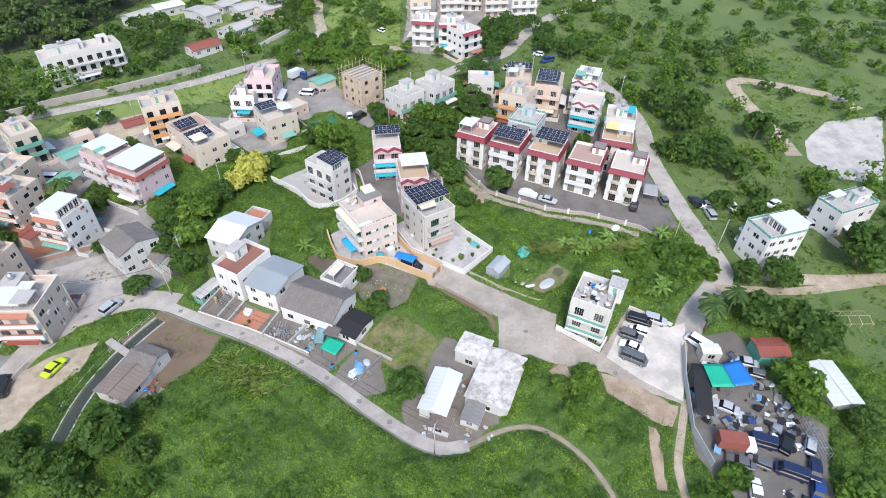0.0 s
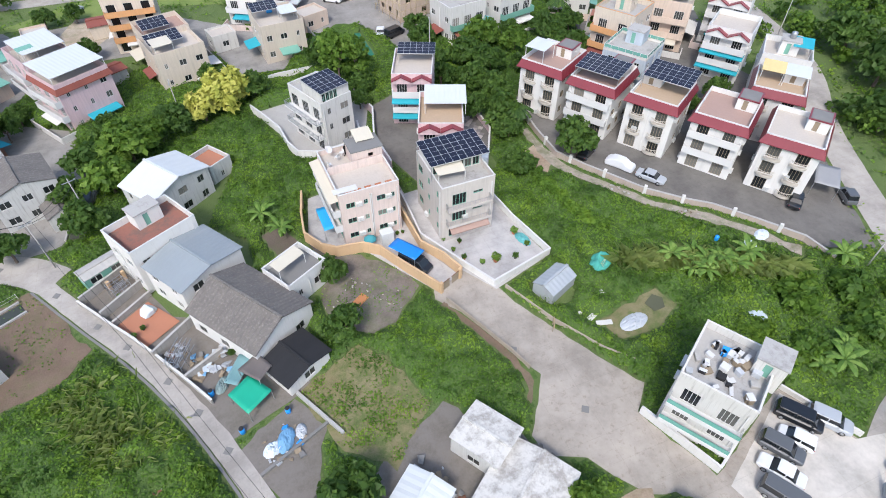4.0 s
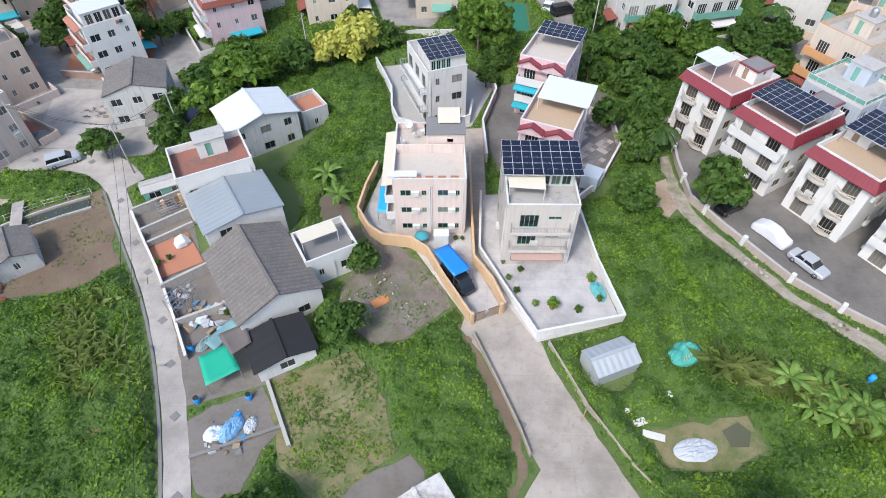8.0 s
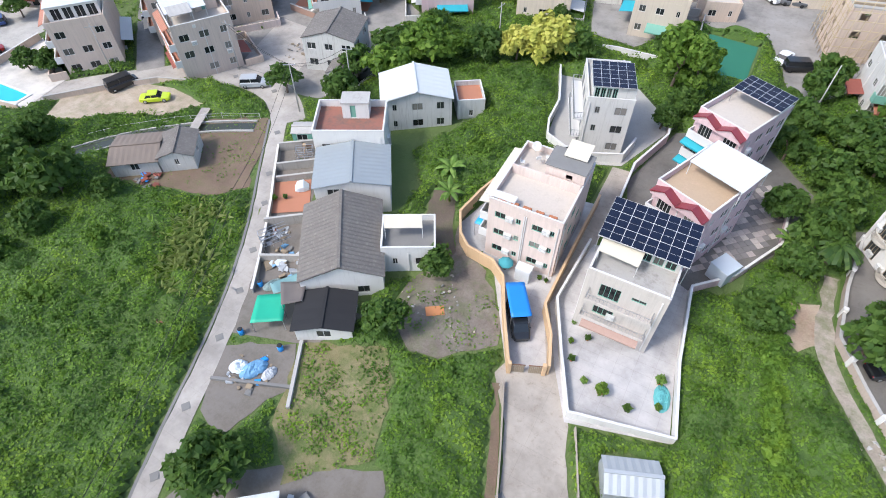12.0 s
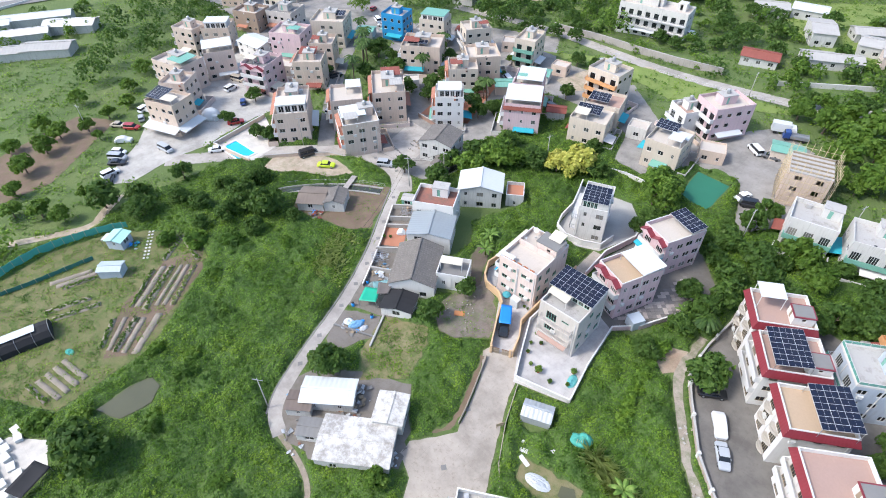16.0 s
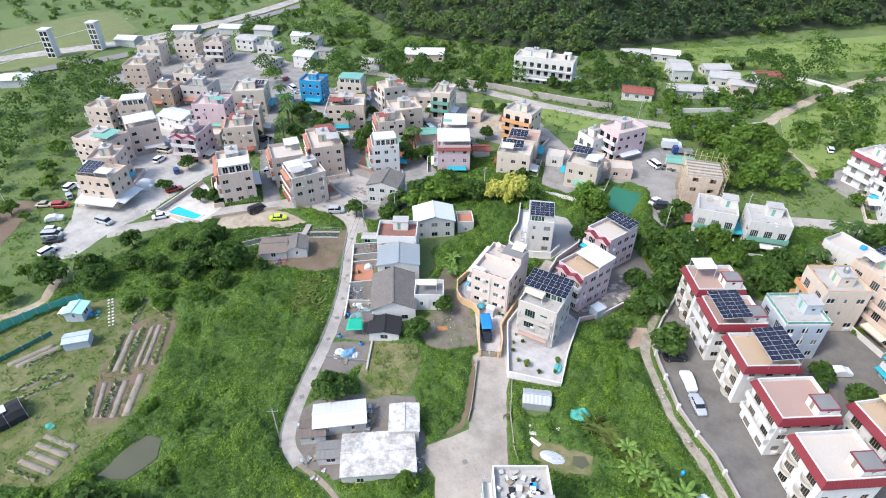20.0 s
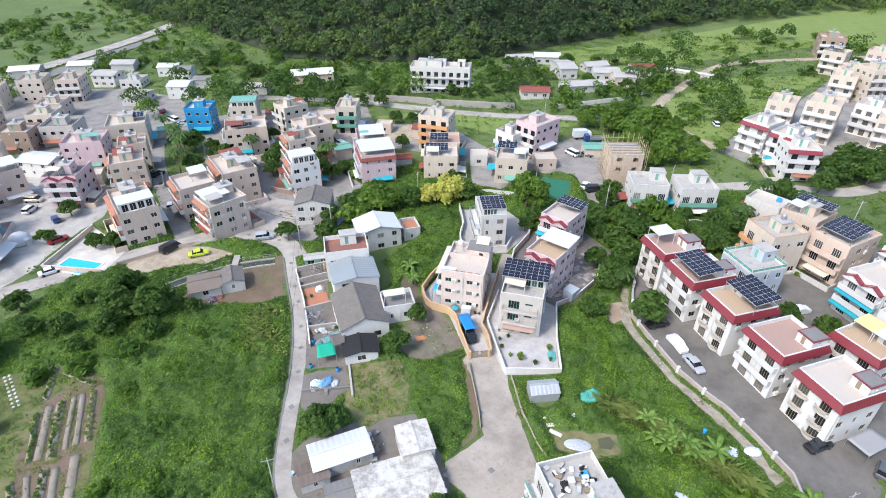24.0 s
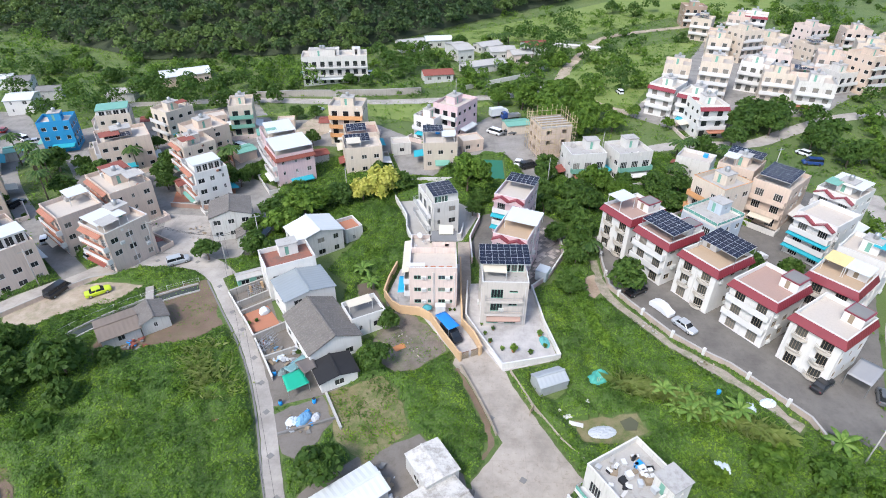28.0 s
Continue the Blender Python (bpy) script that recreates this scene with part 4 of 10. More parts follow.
def gabled(label, x, y, w, d, rot, z, h, rise, wall, roof, ridge="y", n=1, seed=3, over=.3, rib=.3, dense=.8, name="house", wins=True, fmat=None, ridge_cap=None):
    """A low house with a pitched ribbed roof; the ridge runs along local y or x."""
    rng = random.Random(seed)
    wm = WALL[wall] if isinstance(wall, str) else wall
    ob = thing(name, label, "house" if "shed" not in name else "shed", x, y, z, rot)
    if ridge == "x":
        m = pose(0, 0, 0, 0, 0, 90)
        w, d = d, w
    else:
        m = pose(0, 0, 0)
    op = {}
    if wins:
        for s in range(4):
            op[s] = window_rows(w if s % 2 == 0 else d, n, h / n, rng, dense=dense)
            op[s] = [(a, b, c, min(e, h - .2)) for a, b, c, e in op[s]]
    core = part("wall", body_mesh(w, d, h, op, wm), ob, m=m)
    place_windows(core, w, d, op, fmat or TRIM, math.hypot(x - 10, y + 20) > 92)
    for sy in (-1, 1):
        y0 = sy * d / 2
        y1 = y0 - sy * .16
        part("gable_wall", mesh_of("gable_wall", [(-w / 2, y0, h), (w / 2, y0, h), (0, y0, h + rise), (-w / 2, y1, h), (w / 2, y1, h), (0, y1, h + rise)], [(0, 1, 2), (5, 4, 3), (0, 3, 4, 1), (1, 4, 5, 2), (2, 5, 3, 0)], wm), core, (0, 0, .002))
    L = d + 2 * over
    run = w / 2 + over
    rr = rise * run / (w / 2)
    for s in (-1, 1):
        me = tile_slope("roof_slope", L, run, rr, roof, pitch=rib)
        part("roof_slope", me, core, (s * run, (-L / 2 if s > 0 else L / 2), h + rise - rr + .1), 90 if s > 0 else -90)
    part("ridge", boxes("ridge", [(-.16, .16, -L / 2 - .02, L / 2 + .02, -.06, .1)], ridge_cap or roof), core, (0, 0, h + rise + .13))
    return ob

# ---- ground ----
def ground_sheet():
    """One sheet, finer near the village, that reaches the horizon."""
    ax = np.concatenate([np.arange(-3000, -420, 200), np.arange(-420, -160, 12), np.arange(-160, 140, 2.5), np.arange(140, 360, 10), np.arange(360, 3001, 240)])
    ay = np.concatenate([np.arange(-1500, -260, 150), np.arange(-260, -100, 10), np.arange(-100, 180, 2.5), np.arange(180, 440, 8), np.arange(440, 3001, 240)])
    X, Y = np.meshgrid(ax, ay)
    Z = height(X, Y)
    n, m = len(ax), len(ay)
    me = bpy.data.meshes.new("ground")
    v = np.stack([X, Y, Z], -1).reshape(-1, 3)
    i = np.arange((n - 1) * (m - 1))
    a = (i // (n - 1)) * n + i % (n - 1)
    f = np.stack([a, a + 1, a + n + 1, a + n], 1)
    me.from_pydata(v.tolist(), [], f.tolist())
    me.materials.append(GROUND)
    me.shade_smooth()
    tagged(new("ground", me), "weedy green ground sloping gently under the village", "ground", kind="structure")


ground_sheet()
strip("lane", [(-39.1, 10.3), (-33.9, 2.3), (-26.5, -8.3), (-21.9, -16.7), (-18.4, -24.4), (-15.8, -31.7), (-13.4, -37.6), (-11.3, -42.3), (-8.9, -45.2), (-5.1, -46.6)], 2.3, LANE, "narrow pale concrete village lane", "lane")
strip("footpath", [(-5.1, -46.6), (-1.6, -46.9), (1.1, -47.2), (4.4, -48.2), (7.3, -50.7), (9.5, -56.6), (9.4, -62.6), (8.1, -66.4)], .85, DIRT, "worn footpath through the weeds", "path", .06)
patch("road", [(9.4, -13.1), (11.9, -19.1), (13.7, -23.6), (14.9, -27.2), (13.2, -30.2), (10.7, -33.1), (10.9, -35.7), (14.9, -37.4), (16.2, -40), (18.3, -42.8), (21, -43.6), (24.1, -47.8), (26.5, -53.1), (30.7, -59), (38.9, -53.3), (46.5, -47.2), (42.6, -46.8), (39.1, -38.5), (25.9, -43.9), (22.5, -35.3), (25.4, -32.6), (22.2, -27.5), (18.9, -20.8), (16.9, -16.9), (13.5, -11)], ROAD, "stained concrete access road", "road", .05)
patch("parking", [(26.4, -45.2), (38.5, -39.2), (42, -46.3), (45.6, -47), (38.9, -53.3), (31.2, -58.8), (28.1, -51.6)], LOT, "bright pale concrete parking lot", "parking", .09, .1)
strip("village_road", [(-37.1, 9.7), (-40.6, 13.3), (-45.2, 15.6), (-51.8, 15.8), (-60.5, 13.8), (-64.7, 9.3), (-70.4, 4.2), (-75.9, -2.6), (-81.6, -9.9), (-91.6, -22.5)], 5.0, LANE, "pale concrete village road", "road", .06)
strip("alley", [(-67, 10.2), (-80.7, 22), (-93.8, 34.7), (-104.4, 45.5), (-116, 60), (-126.1, 81.7)], 4.5, PLAZA, "grey concrete alley between houses", "road", .08)
patch("plaza", [(-124.9, -9), (-105.6, -23.4), (-99.3, -31.7), (-93.3, -38.4), (-88.8, -33), (-91.6, -20), (-90.4, -10.8), (-92.2, -6.1), (-94.1, 5.9), (-94, 13), (-99.6, 23.8), (-123, 37.4), (-142.6, 30.1), (-130.2, 4.6)], PLAZA_PALE, "pale concrete lot with parked cars", "parking", .07)
patch("pool_deck", [(-88.8, -10.1), (-92, 7.9), (-76.6, 1.6), (-74.9, -7.8)], LOT, "pale concrete pool terrace", "terrace", .12, 0)
patch("village_yard", [(-63, 12.1), (-36.9, 17), (-32.3, 27.1), (-37.4, 48), (-51, 56.7), (-39.6, 72.6), (-20.2, 71.7), (-2.6, 63.2), (-2.7, 74.4), (-22.4, 92.1), (-51.3, 92.6), (-61, 108.8), (-97.1, 97.9), (-116.4, 84), (-102, 64.7), (-84.4, 42.7), (-71, 30)], PLAZA, "grey concrete yards between the houses", "yard", .045)
patch("upper_yard", [(-12, 72.1), (-3.6, 81.8), (8.3, 74.8), (13.4, 87.3), (18.5, 93.2), (29.5, 87.5), (28.8, 73.6), (39, 60.9), (27.4, 45.6), (21.1, 64.1), (9.3, 63.7), (1.5, 53), (-6.4, 54.5)], PLAZA, "concrete yard with parked lorries", "yard", .05)
patch("green_court", [(11.7, 62.3), (19.7, 61.1), (19.7, 49.7), (12.4, 50.3)], TURF, "green painted court", "court", .1, .1)
patch("house_forecourt", [(36.8, 23.6), (36.9, 5.9), (39.5, 1.5), (44.3, -5.9), (48.2, -9.9), (51.4, -12.5), (55.4, -17.3), (59.2, -23.9), (67.1, -27.5), (84.8, 7.2), (80.2, 19.9), (91, 41), (78.6, 52), (63.2, 44.6), (57.8, 28.5), (50.8, 30.5)], DARK_LOT, "grey concrete forecourt of the red-roofed houses", "yard", .05)
strip("east_road", [(102.6, 41), (96.7, 17), (93.2, 9), (85, -0.7), (80.9, -7.6), (75.8, -17.3), (71.8, -25.2), (68.3, -33.4), (64.6, -41.7), (57.5, -44.4), (48.9, -46.4), (43.6, -49.2)], 5.0, LANE, "pale concrete road round the houses", "road", .065)
strip("cycle_track", [(67.2, -43.8), (78.6, -53.6), (96.9, -63.6), (129.8, -77.7)], 3.2, SAND, "sandy track", "track", .06)
patch("back_alley", [(8.3, 21.8), (10.8, 21.9), (11, 7.4), (10.1, -2.5), (13.1, -9), (16.3, -14.4), (18.1, -20.9), (14.1, -21.1), (7.9, -12.7), (8.8, -9.5)], ROAD, "grey concrete alley and driveway between walls", "road", .045, .05)
patch("patio", [(9.5, -2.5), (12.7, -9.1), (15.8, -14.2), (24.8, -11.6), (23.2, -3.6), (22.1, 6), (17.5, 8), (10.8, 7.7)], PATIO, "pale tiled patio round the grey house", "patio", .09, 0)
patch("pink_yard", [(8.7, -11.8), (12.2, -9.9), (9.3, -3.5), (9, 14.1), (-2.7, 12.4), (-4.6, 3.5), (-2.4, 0.3), (2.1, -1.2)], PATIO, "pale paved yard behind a tan wall", "patio", .08, 0)
patch("white_house_yard", [(-6.3, 39.7), (-3.2, 31.1), (-1.8, 23.2), (4.6, 20.6), (9.2, 22.4), (13.2, 33.6), (6.1, 40.9)], CONC, "grey concrete yard behind a white wall", "yard", .07, 0)
patch("tile_yard", [(14.1, 8.5), (22.2, 6), (29.1, 15.1), (31.8, 27.7), (23.6, 36.9), (13.7, 32.7), (10.9, 20)], DARK_LOT, "dark patterned paving round the pink houses", "yard", .06, .1)
patch("bare_plot", [(-5.8, -7.7), (-2.9, -2.4), (-5.1, 5), (-2.2, 1.7), (2.1, -2.7), (4.9, -5.6), (6.9, -9.8), (3.4, -13.3), (-0.8, -15.2), (-4.6, -12.2)], CRACKED, "broken concrete plot with earth and rubble", "soil", .06, .9, 1.0)
patch("warehouse_yard", [(-12, -39.4), (-10.4, -42.6), (-7.7, -44.8), (-3.2, -46.4), (1, -45.4), (9.2, -40.3), (12.3, -37.4), (9.8, -32.3), (8.1, -31.2), (3.5, -26.6), (-4.3, -29.6), (-11.2, -35.6)], YARD, "dirty littered yard round the old warehouse", "yard", .05, .9, 1.0)
patch("weedy_plot", [(-10.9, -19.4), (-2.9, -15.1), (0.2, -20), (2.3, -25.7), (-3.7, -31.4), (-8.5, -26.3)], PLOT, "half-overgrown dry plot", "soil", .06, .9, 1.0)
patch("debris_plot", [(-18.9, -24.1), (-11.4, -19.7), (-8.7, -23.8), (-11.8, -31), (-15.1, -29.8)], YARD, "earth plot strewn with rubbish", "soil", .055, .9, 1.0)
patch("yard_row", [(-34.3, 4.3), (-28.6, 8.3), (-23.1, -2.6), (-19.2, -4.8), (-13, -14.2), (-7.3, -13.4), (-9.7, -19), (-18.6, -22), (-23.9, -10.5), (-27.4, -5.8)], YARD, "dirty concrete back yards", "yard", .05, .1)
patch("brown_field", [(-48.5, 4.5), (-40.4, 9.4), (-36.2, 3.2), (-32.6, -4.2), (-36, -7.8), (-42.6, -9.2), (-51, -12.4), (-53.1, -5.7)], EARTH, "bare brown soil", "soil", .05, .9, 1.0)
patch("brick_yard", [(-66.8, 64.2), (-55.2, 67.8), (-46.5, 43.9), (-60.4, 39.3)], TERRACOTTA, "red-brown brick-paved yards", "yard", .09, .1)
patch("empty_yard", [(-59.2, 34.5), (-47.8, 33.4), (-44.1, 18.4), (-54.9, 18.2)], LANE, "empty grey concrete yard", "yard", .1, .1)
patch("sand_verge", [(-73.3, -1.4), (-66.4, 6.3), (-59.2, 8.1), (-51.7, 7.1), (-55.3, 1.9), (-62.4, -1.6), (-69.3, -8.9)], SAND, "sandy verge with tyre tracks", "soil", .055)
patch("red_terrace", [(-29.8, -1.7), (-25.9, 1.1), (-22.3, -3.8), (-26.4, -6.4)], TERRACOTTA, "terracotta paved terrace", "terrace", .16, 0)
patch("bare_soil", [(23.0, -47.3), (27.1, -52.3), (29.3, -59.3), (25.7, -61.4), (23.8, -58.4), (21.4, -50.8)], SOIL_RED, "bare red-brown soil beside the parking lot", "soil", .06, .7, 1.2)
strip("bare_soil", [(22.8, -59.7), (19.4, -63.6), (15.9, -67.6)], 1.6, SOIL_RED, "strip of bare red-brown soil in the grass", "soil", .05, .6)
patch("bare_soil", [(15.6, -41.9), (19.0, -42.4), (17.9, -45.1), (15.1, -44.6)], SOIL_RED, "small patch of bare soil in the weeds", "soil", .06, .5, 1.0)
strip("dirt_trail", [(31.9, -58.8), (26.2, -62.7), (21, -66.2), (18.1, -70.5), (14.8, -76)], 1.3, SAND, "sandy foot trail", "path", .08)
patch("scrap_yard", [(42.7, -50.1), (52.1, -53.4), (51.2, -59.6), (46.4, -65.3), (47.6, -74.9), (39.4, -79.9), (34.8, -85.8), (24.4, -77.7), (25.2, -66.5), (33.4, -58.5)], DARK_LOT, "oil-stained scrap yard", "yard", .06)
patch("worksite", [(121.9, -25), (130, -19), (143.9, -16.3), (160.5, -23.9), (140, -36), (127.2, -42.3), (120.4, -34.6)], PLAZA_PALE, "bare pale concrete works site", "lot", .07)
strip("worksite_track", [(120.5, -22), (128, -10), (134, 6), (142.2, 16.4), (150, 8), (155.2, -0.2), (160, -9), (158, -18)], 4.5, SAND, "sandy track by the works site", "soil", .06)
patch("farm_beds", [(-48.6, -52.5), (-55.2, -40.4), (-52.9, -32.9), (-47.3, -36.3), (-41.5, -45.4), (-35.9, -55.7), (-38.7, -59.8)], EARTH, "tilled kitchen garden", "soil", .05)
patch("junk_lot", [(-28.9, -86.5), (-36.2, -82.8), (-34.6, -76), (-29.5, -72), (-24.5, -73.7), (-21.7, -80.5)], LOT, "pale yard with stacked white boxes", "yard", .06)
patch("farm_soil", [(-73.2, -69.2), (-75.9, -56.1), (-72.2, -43.5), (-65.7, -37.2), (-57.3, -32.2), (-50.1, -33.6), (-42.5, -42.7), (-35, -53.4), (-33.8, -69.3), (-43.4, -74.5), (-58.1, -77.9)], earth_mat("grassy_soil", (.115, .115, .042), (.19, .18, .08), .9), "trodden grassy soil", "soil", .04)
strip("dirt_road", [(43.1, 124.5), (47.6, 139.6), (58.4, 164.9), (71.4, 189.5), (84.4, 196.8), (104.6, 204.6), (125.6, 212.1), (153.7, 221.9)], 4.0, SAND, "sandy dirt road", "road", .08)
strip("hillside_trail", [(46.5, 138.6), (49.2, 125.6), (51.4, 107.9), (57.3, 101), (59.9, 92.5)], 3.2, SAND, "sandy trail in the grass", "path", .08)
patch("dirt_lot", [(-42.7, 81), (-40.1, 90), (-37.5, 96.4), (-24.5, 105.2), (-21, 104), (-24.9, 96.2), (-27.8, 85.1), (-35.6, 77)], SAND, "bare sandy lot below the stream road", "soil", .09, .4)
patch("north_village_yard", [(59.5, 92.1), (69.6, 81.2), (81.5, 73.8), (92.3, 86), (115.7, 88.1), (138.2, 107.7), (158.4, 177.2), (141.7, 225.8), (112.1, 178.4), (92.2, 140.3), (79.5, 122.4)], PLAZA, "pale concrete lanes of the upper village", "yard", .06)
strip("north_road", [(46.9, 61), (58.5, 66.7), (70, 70.3), (87.6, 68.3), (100, 76.6), (118.5, 86.1), (138.6, 89.7)], 4.5, LANE, "pale concrete village road", "road", .1)
strip("canal_road", [(-111.2, 109.6), (-87.8, 111.5), (-61, 112.5), (-39.8, 107.9), (-20.5, 105), (2.8, 105.8), (28, 110), (43.1, 124.5)], 4.5, LANE, "concrete road along the stream", "road", .08)
patch("west_yard", [(-143.2, 36.2), (-123, 37.4), (-110.1, 72.3), (-138.9, 103.3), (-169.5, 109.4), (-210.6, 99.7), (-207.4, 48.8), (-172.9, 45.2)], PLAZA, "concrete lanes between old houses", "yard", .06)
patch("pale_field", [(-327.5, 47.6), (-272.5, 5.6), (-234.7, 48.9), (-252.2, 101.3), (-306.7, 121.9)], earth_mat("lime_field", (.10, .13, .04), (.17, .19, .07)), "dull green crop field", "field", .3)
strip("far_road", [(-381.1, -55.4), (-309.9, -5.7), (-260.8, 50.7), (-233.7, 103.7), (-220.5, 164.2), (-230.5, 238.1)], 9.0, LANE, "pale road on an embankment", "road", .35)
patch("west_field", [(-133.2, -29.2), (-122.1, -22.4), (-103.7, -46.4), (-104.3, -65.2), (-125.8, -57.3)], EARTH, "fallow brown field", "field", .06)
patch("forest_floor", [(-567.5, 459.7), (-349.8, 274.9), (-205, 202.2), (-125.6, 160.8), (-40.1, 164.1), (6.6, 213.1), (54.4, 257.1), (156.8, 344.9), (315.1, 419.9), (345.1, 694.6), (-605.2, 705.1)], FOREST_FLOOR, "very dark green ground under the hill woods", "ground", .5, .6, 9.0)
strip("earth_bank", [(8.6, -13.3), (11.1, -19.3), (12.9, -23.8), (13.7, -27.4), (12, -30.2)], .8, EARTH, "reddish earth bank beside the driveway", "soil", .045, .7)
strip("rubble_bank", [(35, 15.3), (35.1, 5.6), (37.7, 0.7), (42.9, -7.6), (46.9, -11.5), (53.4, -18.6), (57, -24)], 1.5, earth_mat("pale_rubble", (.20, .16, .12), (.42, .37, .31), .5, .8), "pale rubble bank below the forecourt wall", "soil", .12, .7)
patch("worn_soil", [(-2.6, -1.8), (-5.7, 3.4), (-7.7, 8.2), (-10.6, 7.1), (-8.6, 1.3), (-5.6, -2.4)], EARTH_D, "bare earth beside the tan wall", "soil", .06, .5)
patch("turned_soil", [(33.3, 3.6), (35.3, 5.6), (34.2, 10.4), (31.7, 9.4), (31.3, 5.4)], SOIL_RED, "bare reddish soil patch under the tree", "soil", .08, .6)

patch("meadow", [(-21.3, 181.3), (17.7, 142.4), (42.7, 142.7), (55.1, 188.1), (113.3, 227.5), (180.5, 231.6), (188.7, 333.3), (143.9, 316.1), (74.3, 254.4), (25.9, 214.1)], MEADOW, "sunlit lime-green meadow below the woods", "meadow", .12, .6, 5.0, keep=False)
patch("hillside_meadow", [(49.2, 111.9), (55.4, 101.1), (61.3, 95.7), (75.6, 122.3), (92, 149.7), (110.2, 180.6), (93.7, 177.1), (70.7, 168.7), (57.8, 150), (46.8, 131.8)], MEADOW, "lime-green grassy hillside", "meadow", .1, .6, 4.0, keep=False)
patch("stream_meadow", [(-59, 95.9), (-20.4, 94), (-2.8, 87.4), (8.8, 96.9), (24.2, 104.5), (-1.1, 103), (-39.8, 104.2)], MEADOW, "bright green grass beside the stream road", "meadow", .1, .6, 4.0, keep=False)

# ---- houses of the centre ----
def red_house(label, x, y, w, d, rot, bows=True, **kw):
    """White three-storey house with a red glazed tile skirt round its roof."""
    st, n = 2.8, 3
    ob = house(label, x, y, w, d, rot, None, n, st, "white", kw.pop("roof", ROOF_R), 0, None if bows else "solid", .9, "solid", .75, kw.pop("stair", (.9, .95)), seed=kw.pop("seed", 5), acs=7, dense=.95, tanks=0, tall_front=True, fmat=kw.pop("fmat", WOOD), stair_h=1.75, rim=RED_TILE, **kw)
    H = n * st
    for s in range(4):
        (ox, oy), (ux, uy), (nx, ny), L = side_frame(w, d, s)
        o = .55
        part("tiled_eave", tile_slope("tiled_eave", L + 2 * o, o - .02, 1.25, RED_TILE, o, o, .26), ob,
             (ox - ux * o + nx * o, oy - uy * o + ny * o, H - .62 + .002 * s), math.degrees(math.atan2(uy, ux)), "sloping skirt of red glazed tiles")
    if bows:
        for k in (1, 2):
            for u in (.27, .73):
                bow_balcony(ob, w, d, 0, k * st, w * u, 2.3, .95, BALCONY)
        bow_balcony(ob, w, d, 0, .25, w * .73, 2.3, .8, BALCONY)
    return ob


red_house("white house with red tile eaves and a white roof canopy", 42.82, 20.74, 7.4, 8.9, -58.7, canopies=((.02, .5, .05, .5, 2.7, WHITE_METAL, .1),), seed=11, roof=ROOF_R, stair=(.8, .95))
red_house("white house with red tile eaves under a large solar array", 47.47, 12.82, 7.5, 8.9, -58.2, bows=False, solar=((.03, .06, 7, 3, 4, 2.1),), seed=12, stair=(.9, 1.0))
red_house("white house with red tile eaves, tan roof and solar array", 53.25, 5.18, 7.5, 8.9, -57.6, solar=((.06, .38, 7, 3, 6, 2.2),), seed=13, roof=ROOF_T, stair=(.02, .9))
red_house("white house with red tile eaves and an open pink roof", 59.08, -2.79, 7.6, 9.0, -56.1, bows=False, seed=14, roof=ROOF_R, stair=(.98, .98))
red_house("white house with red tile eaves and bowed balconies by the road", 65.15, -10.62, 7.6, 9.0, -55.1, seed=15, roof=ROOF_P, stair=(.95, .9))
red_house("red-eaved house with striped yellow roof awnings", 71.9, -0.04, 7.5, 7.8, -50.1, seed=16, roof=ROOF_T, stair=(.9, .95), canopies=((.05, .5, .4, .85, 2.1, AWN_YEL, .3), (.5, .98, .4, .85, 2.1, WHITE_METAL, .3)))
house("white house with a teal roof dome by the road", 80.29, 7.12, 7.6, 8.0, -48.1, n=3, wall="white", seed=71, canopies=((.55, .95, .3, .7, 2.0, AWN_TEAL, .5),))

pk_front = [q for k in range(3) for q in ((.8, 2.0, 2.6 * k + 1.0, 2.6 * k + 1.85), (3.2, 3.75, 2.6 * k + 1.05, 2.6 * k + 1.8), (5.0, 6.2, 2.6 * k + 1.0, 2.6 * k + 1.85), (7.0, 7.5, 2.6 * k + 1.05, 2.6 * k + 1.8))]
pk = house("pink tiled three-storey house with a pale flat roof", 3.95, 6.05, 8.2, 10.6, 2.1, -.25, 3, 2.6, "pink", ROOF_P, 3, "solid", 1.0, "solid", .85, None, acs=0, seed=21, plain=(2,), fmat=GREEN_TRIM, dense=1.1, given={0: pk_front})
for k_ in range(3):
    for u in (2.5, 6.62):
        part("air_conditioner", ac_mesh(), pk, (u - 4.1, -5.303, 2.6 * k_ + 1.15))
for u in (4.3, 7.85):
    part("drainpipe", boxes("drainpipe", [(-.05, .05, -.11, -.01, 0, 7.7)], TRIM), pk, (u - 4.1, -5.303, .05))
part("stair_house", body_mesh(4.3, 3.2, 2.3, {0: [(2.3, 3.0, 1.1, 1.7)]}, WALL["pink"]), pk, (1.9, 2.4, 7.86))
part("stair_roof", boxes("stair_roof", [(-2.3, 2.3, -1.75, 1.75, 2.303, 2.42)], CONC_D), pk, (1.9, 2.4, 7.86), label="dark weathered slab roof")
part("parapet", boxes("parapet", [(-3.9, 3.9, -.08, .08, 0, 1.2)], WALL["pink"]), pk, (0, .4, 7.87))
canopy(pk, 1.0, 3.6, 2.6, 5.0, 7.8 + 2.7, CANVAS, .5, 7.85, "white shade sail")
awning(pk, 8.2, 10.6, 3, 7.65, .3, 10.3, 1.3, CANVAS, .25)
part("wind_screen", boxes("wind_screen", [(0, 2.6, 0, .05, 0, 1.6)], BLACK_NET), pk, (-.6, 3.6, 7.9), 55, "dark net screen")
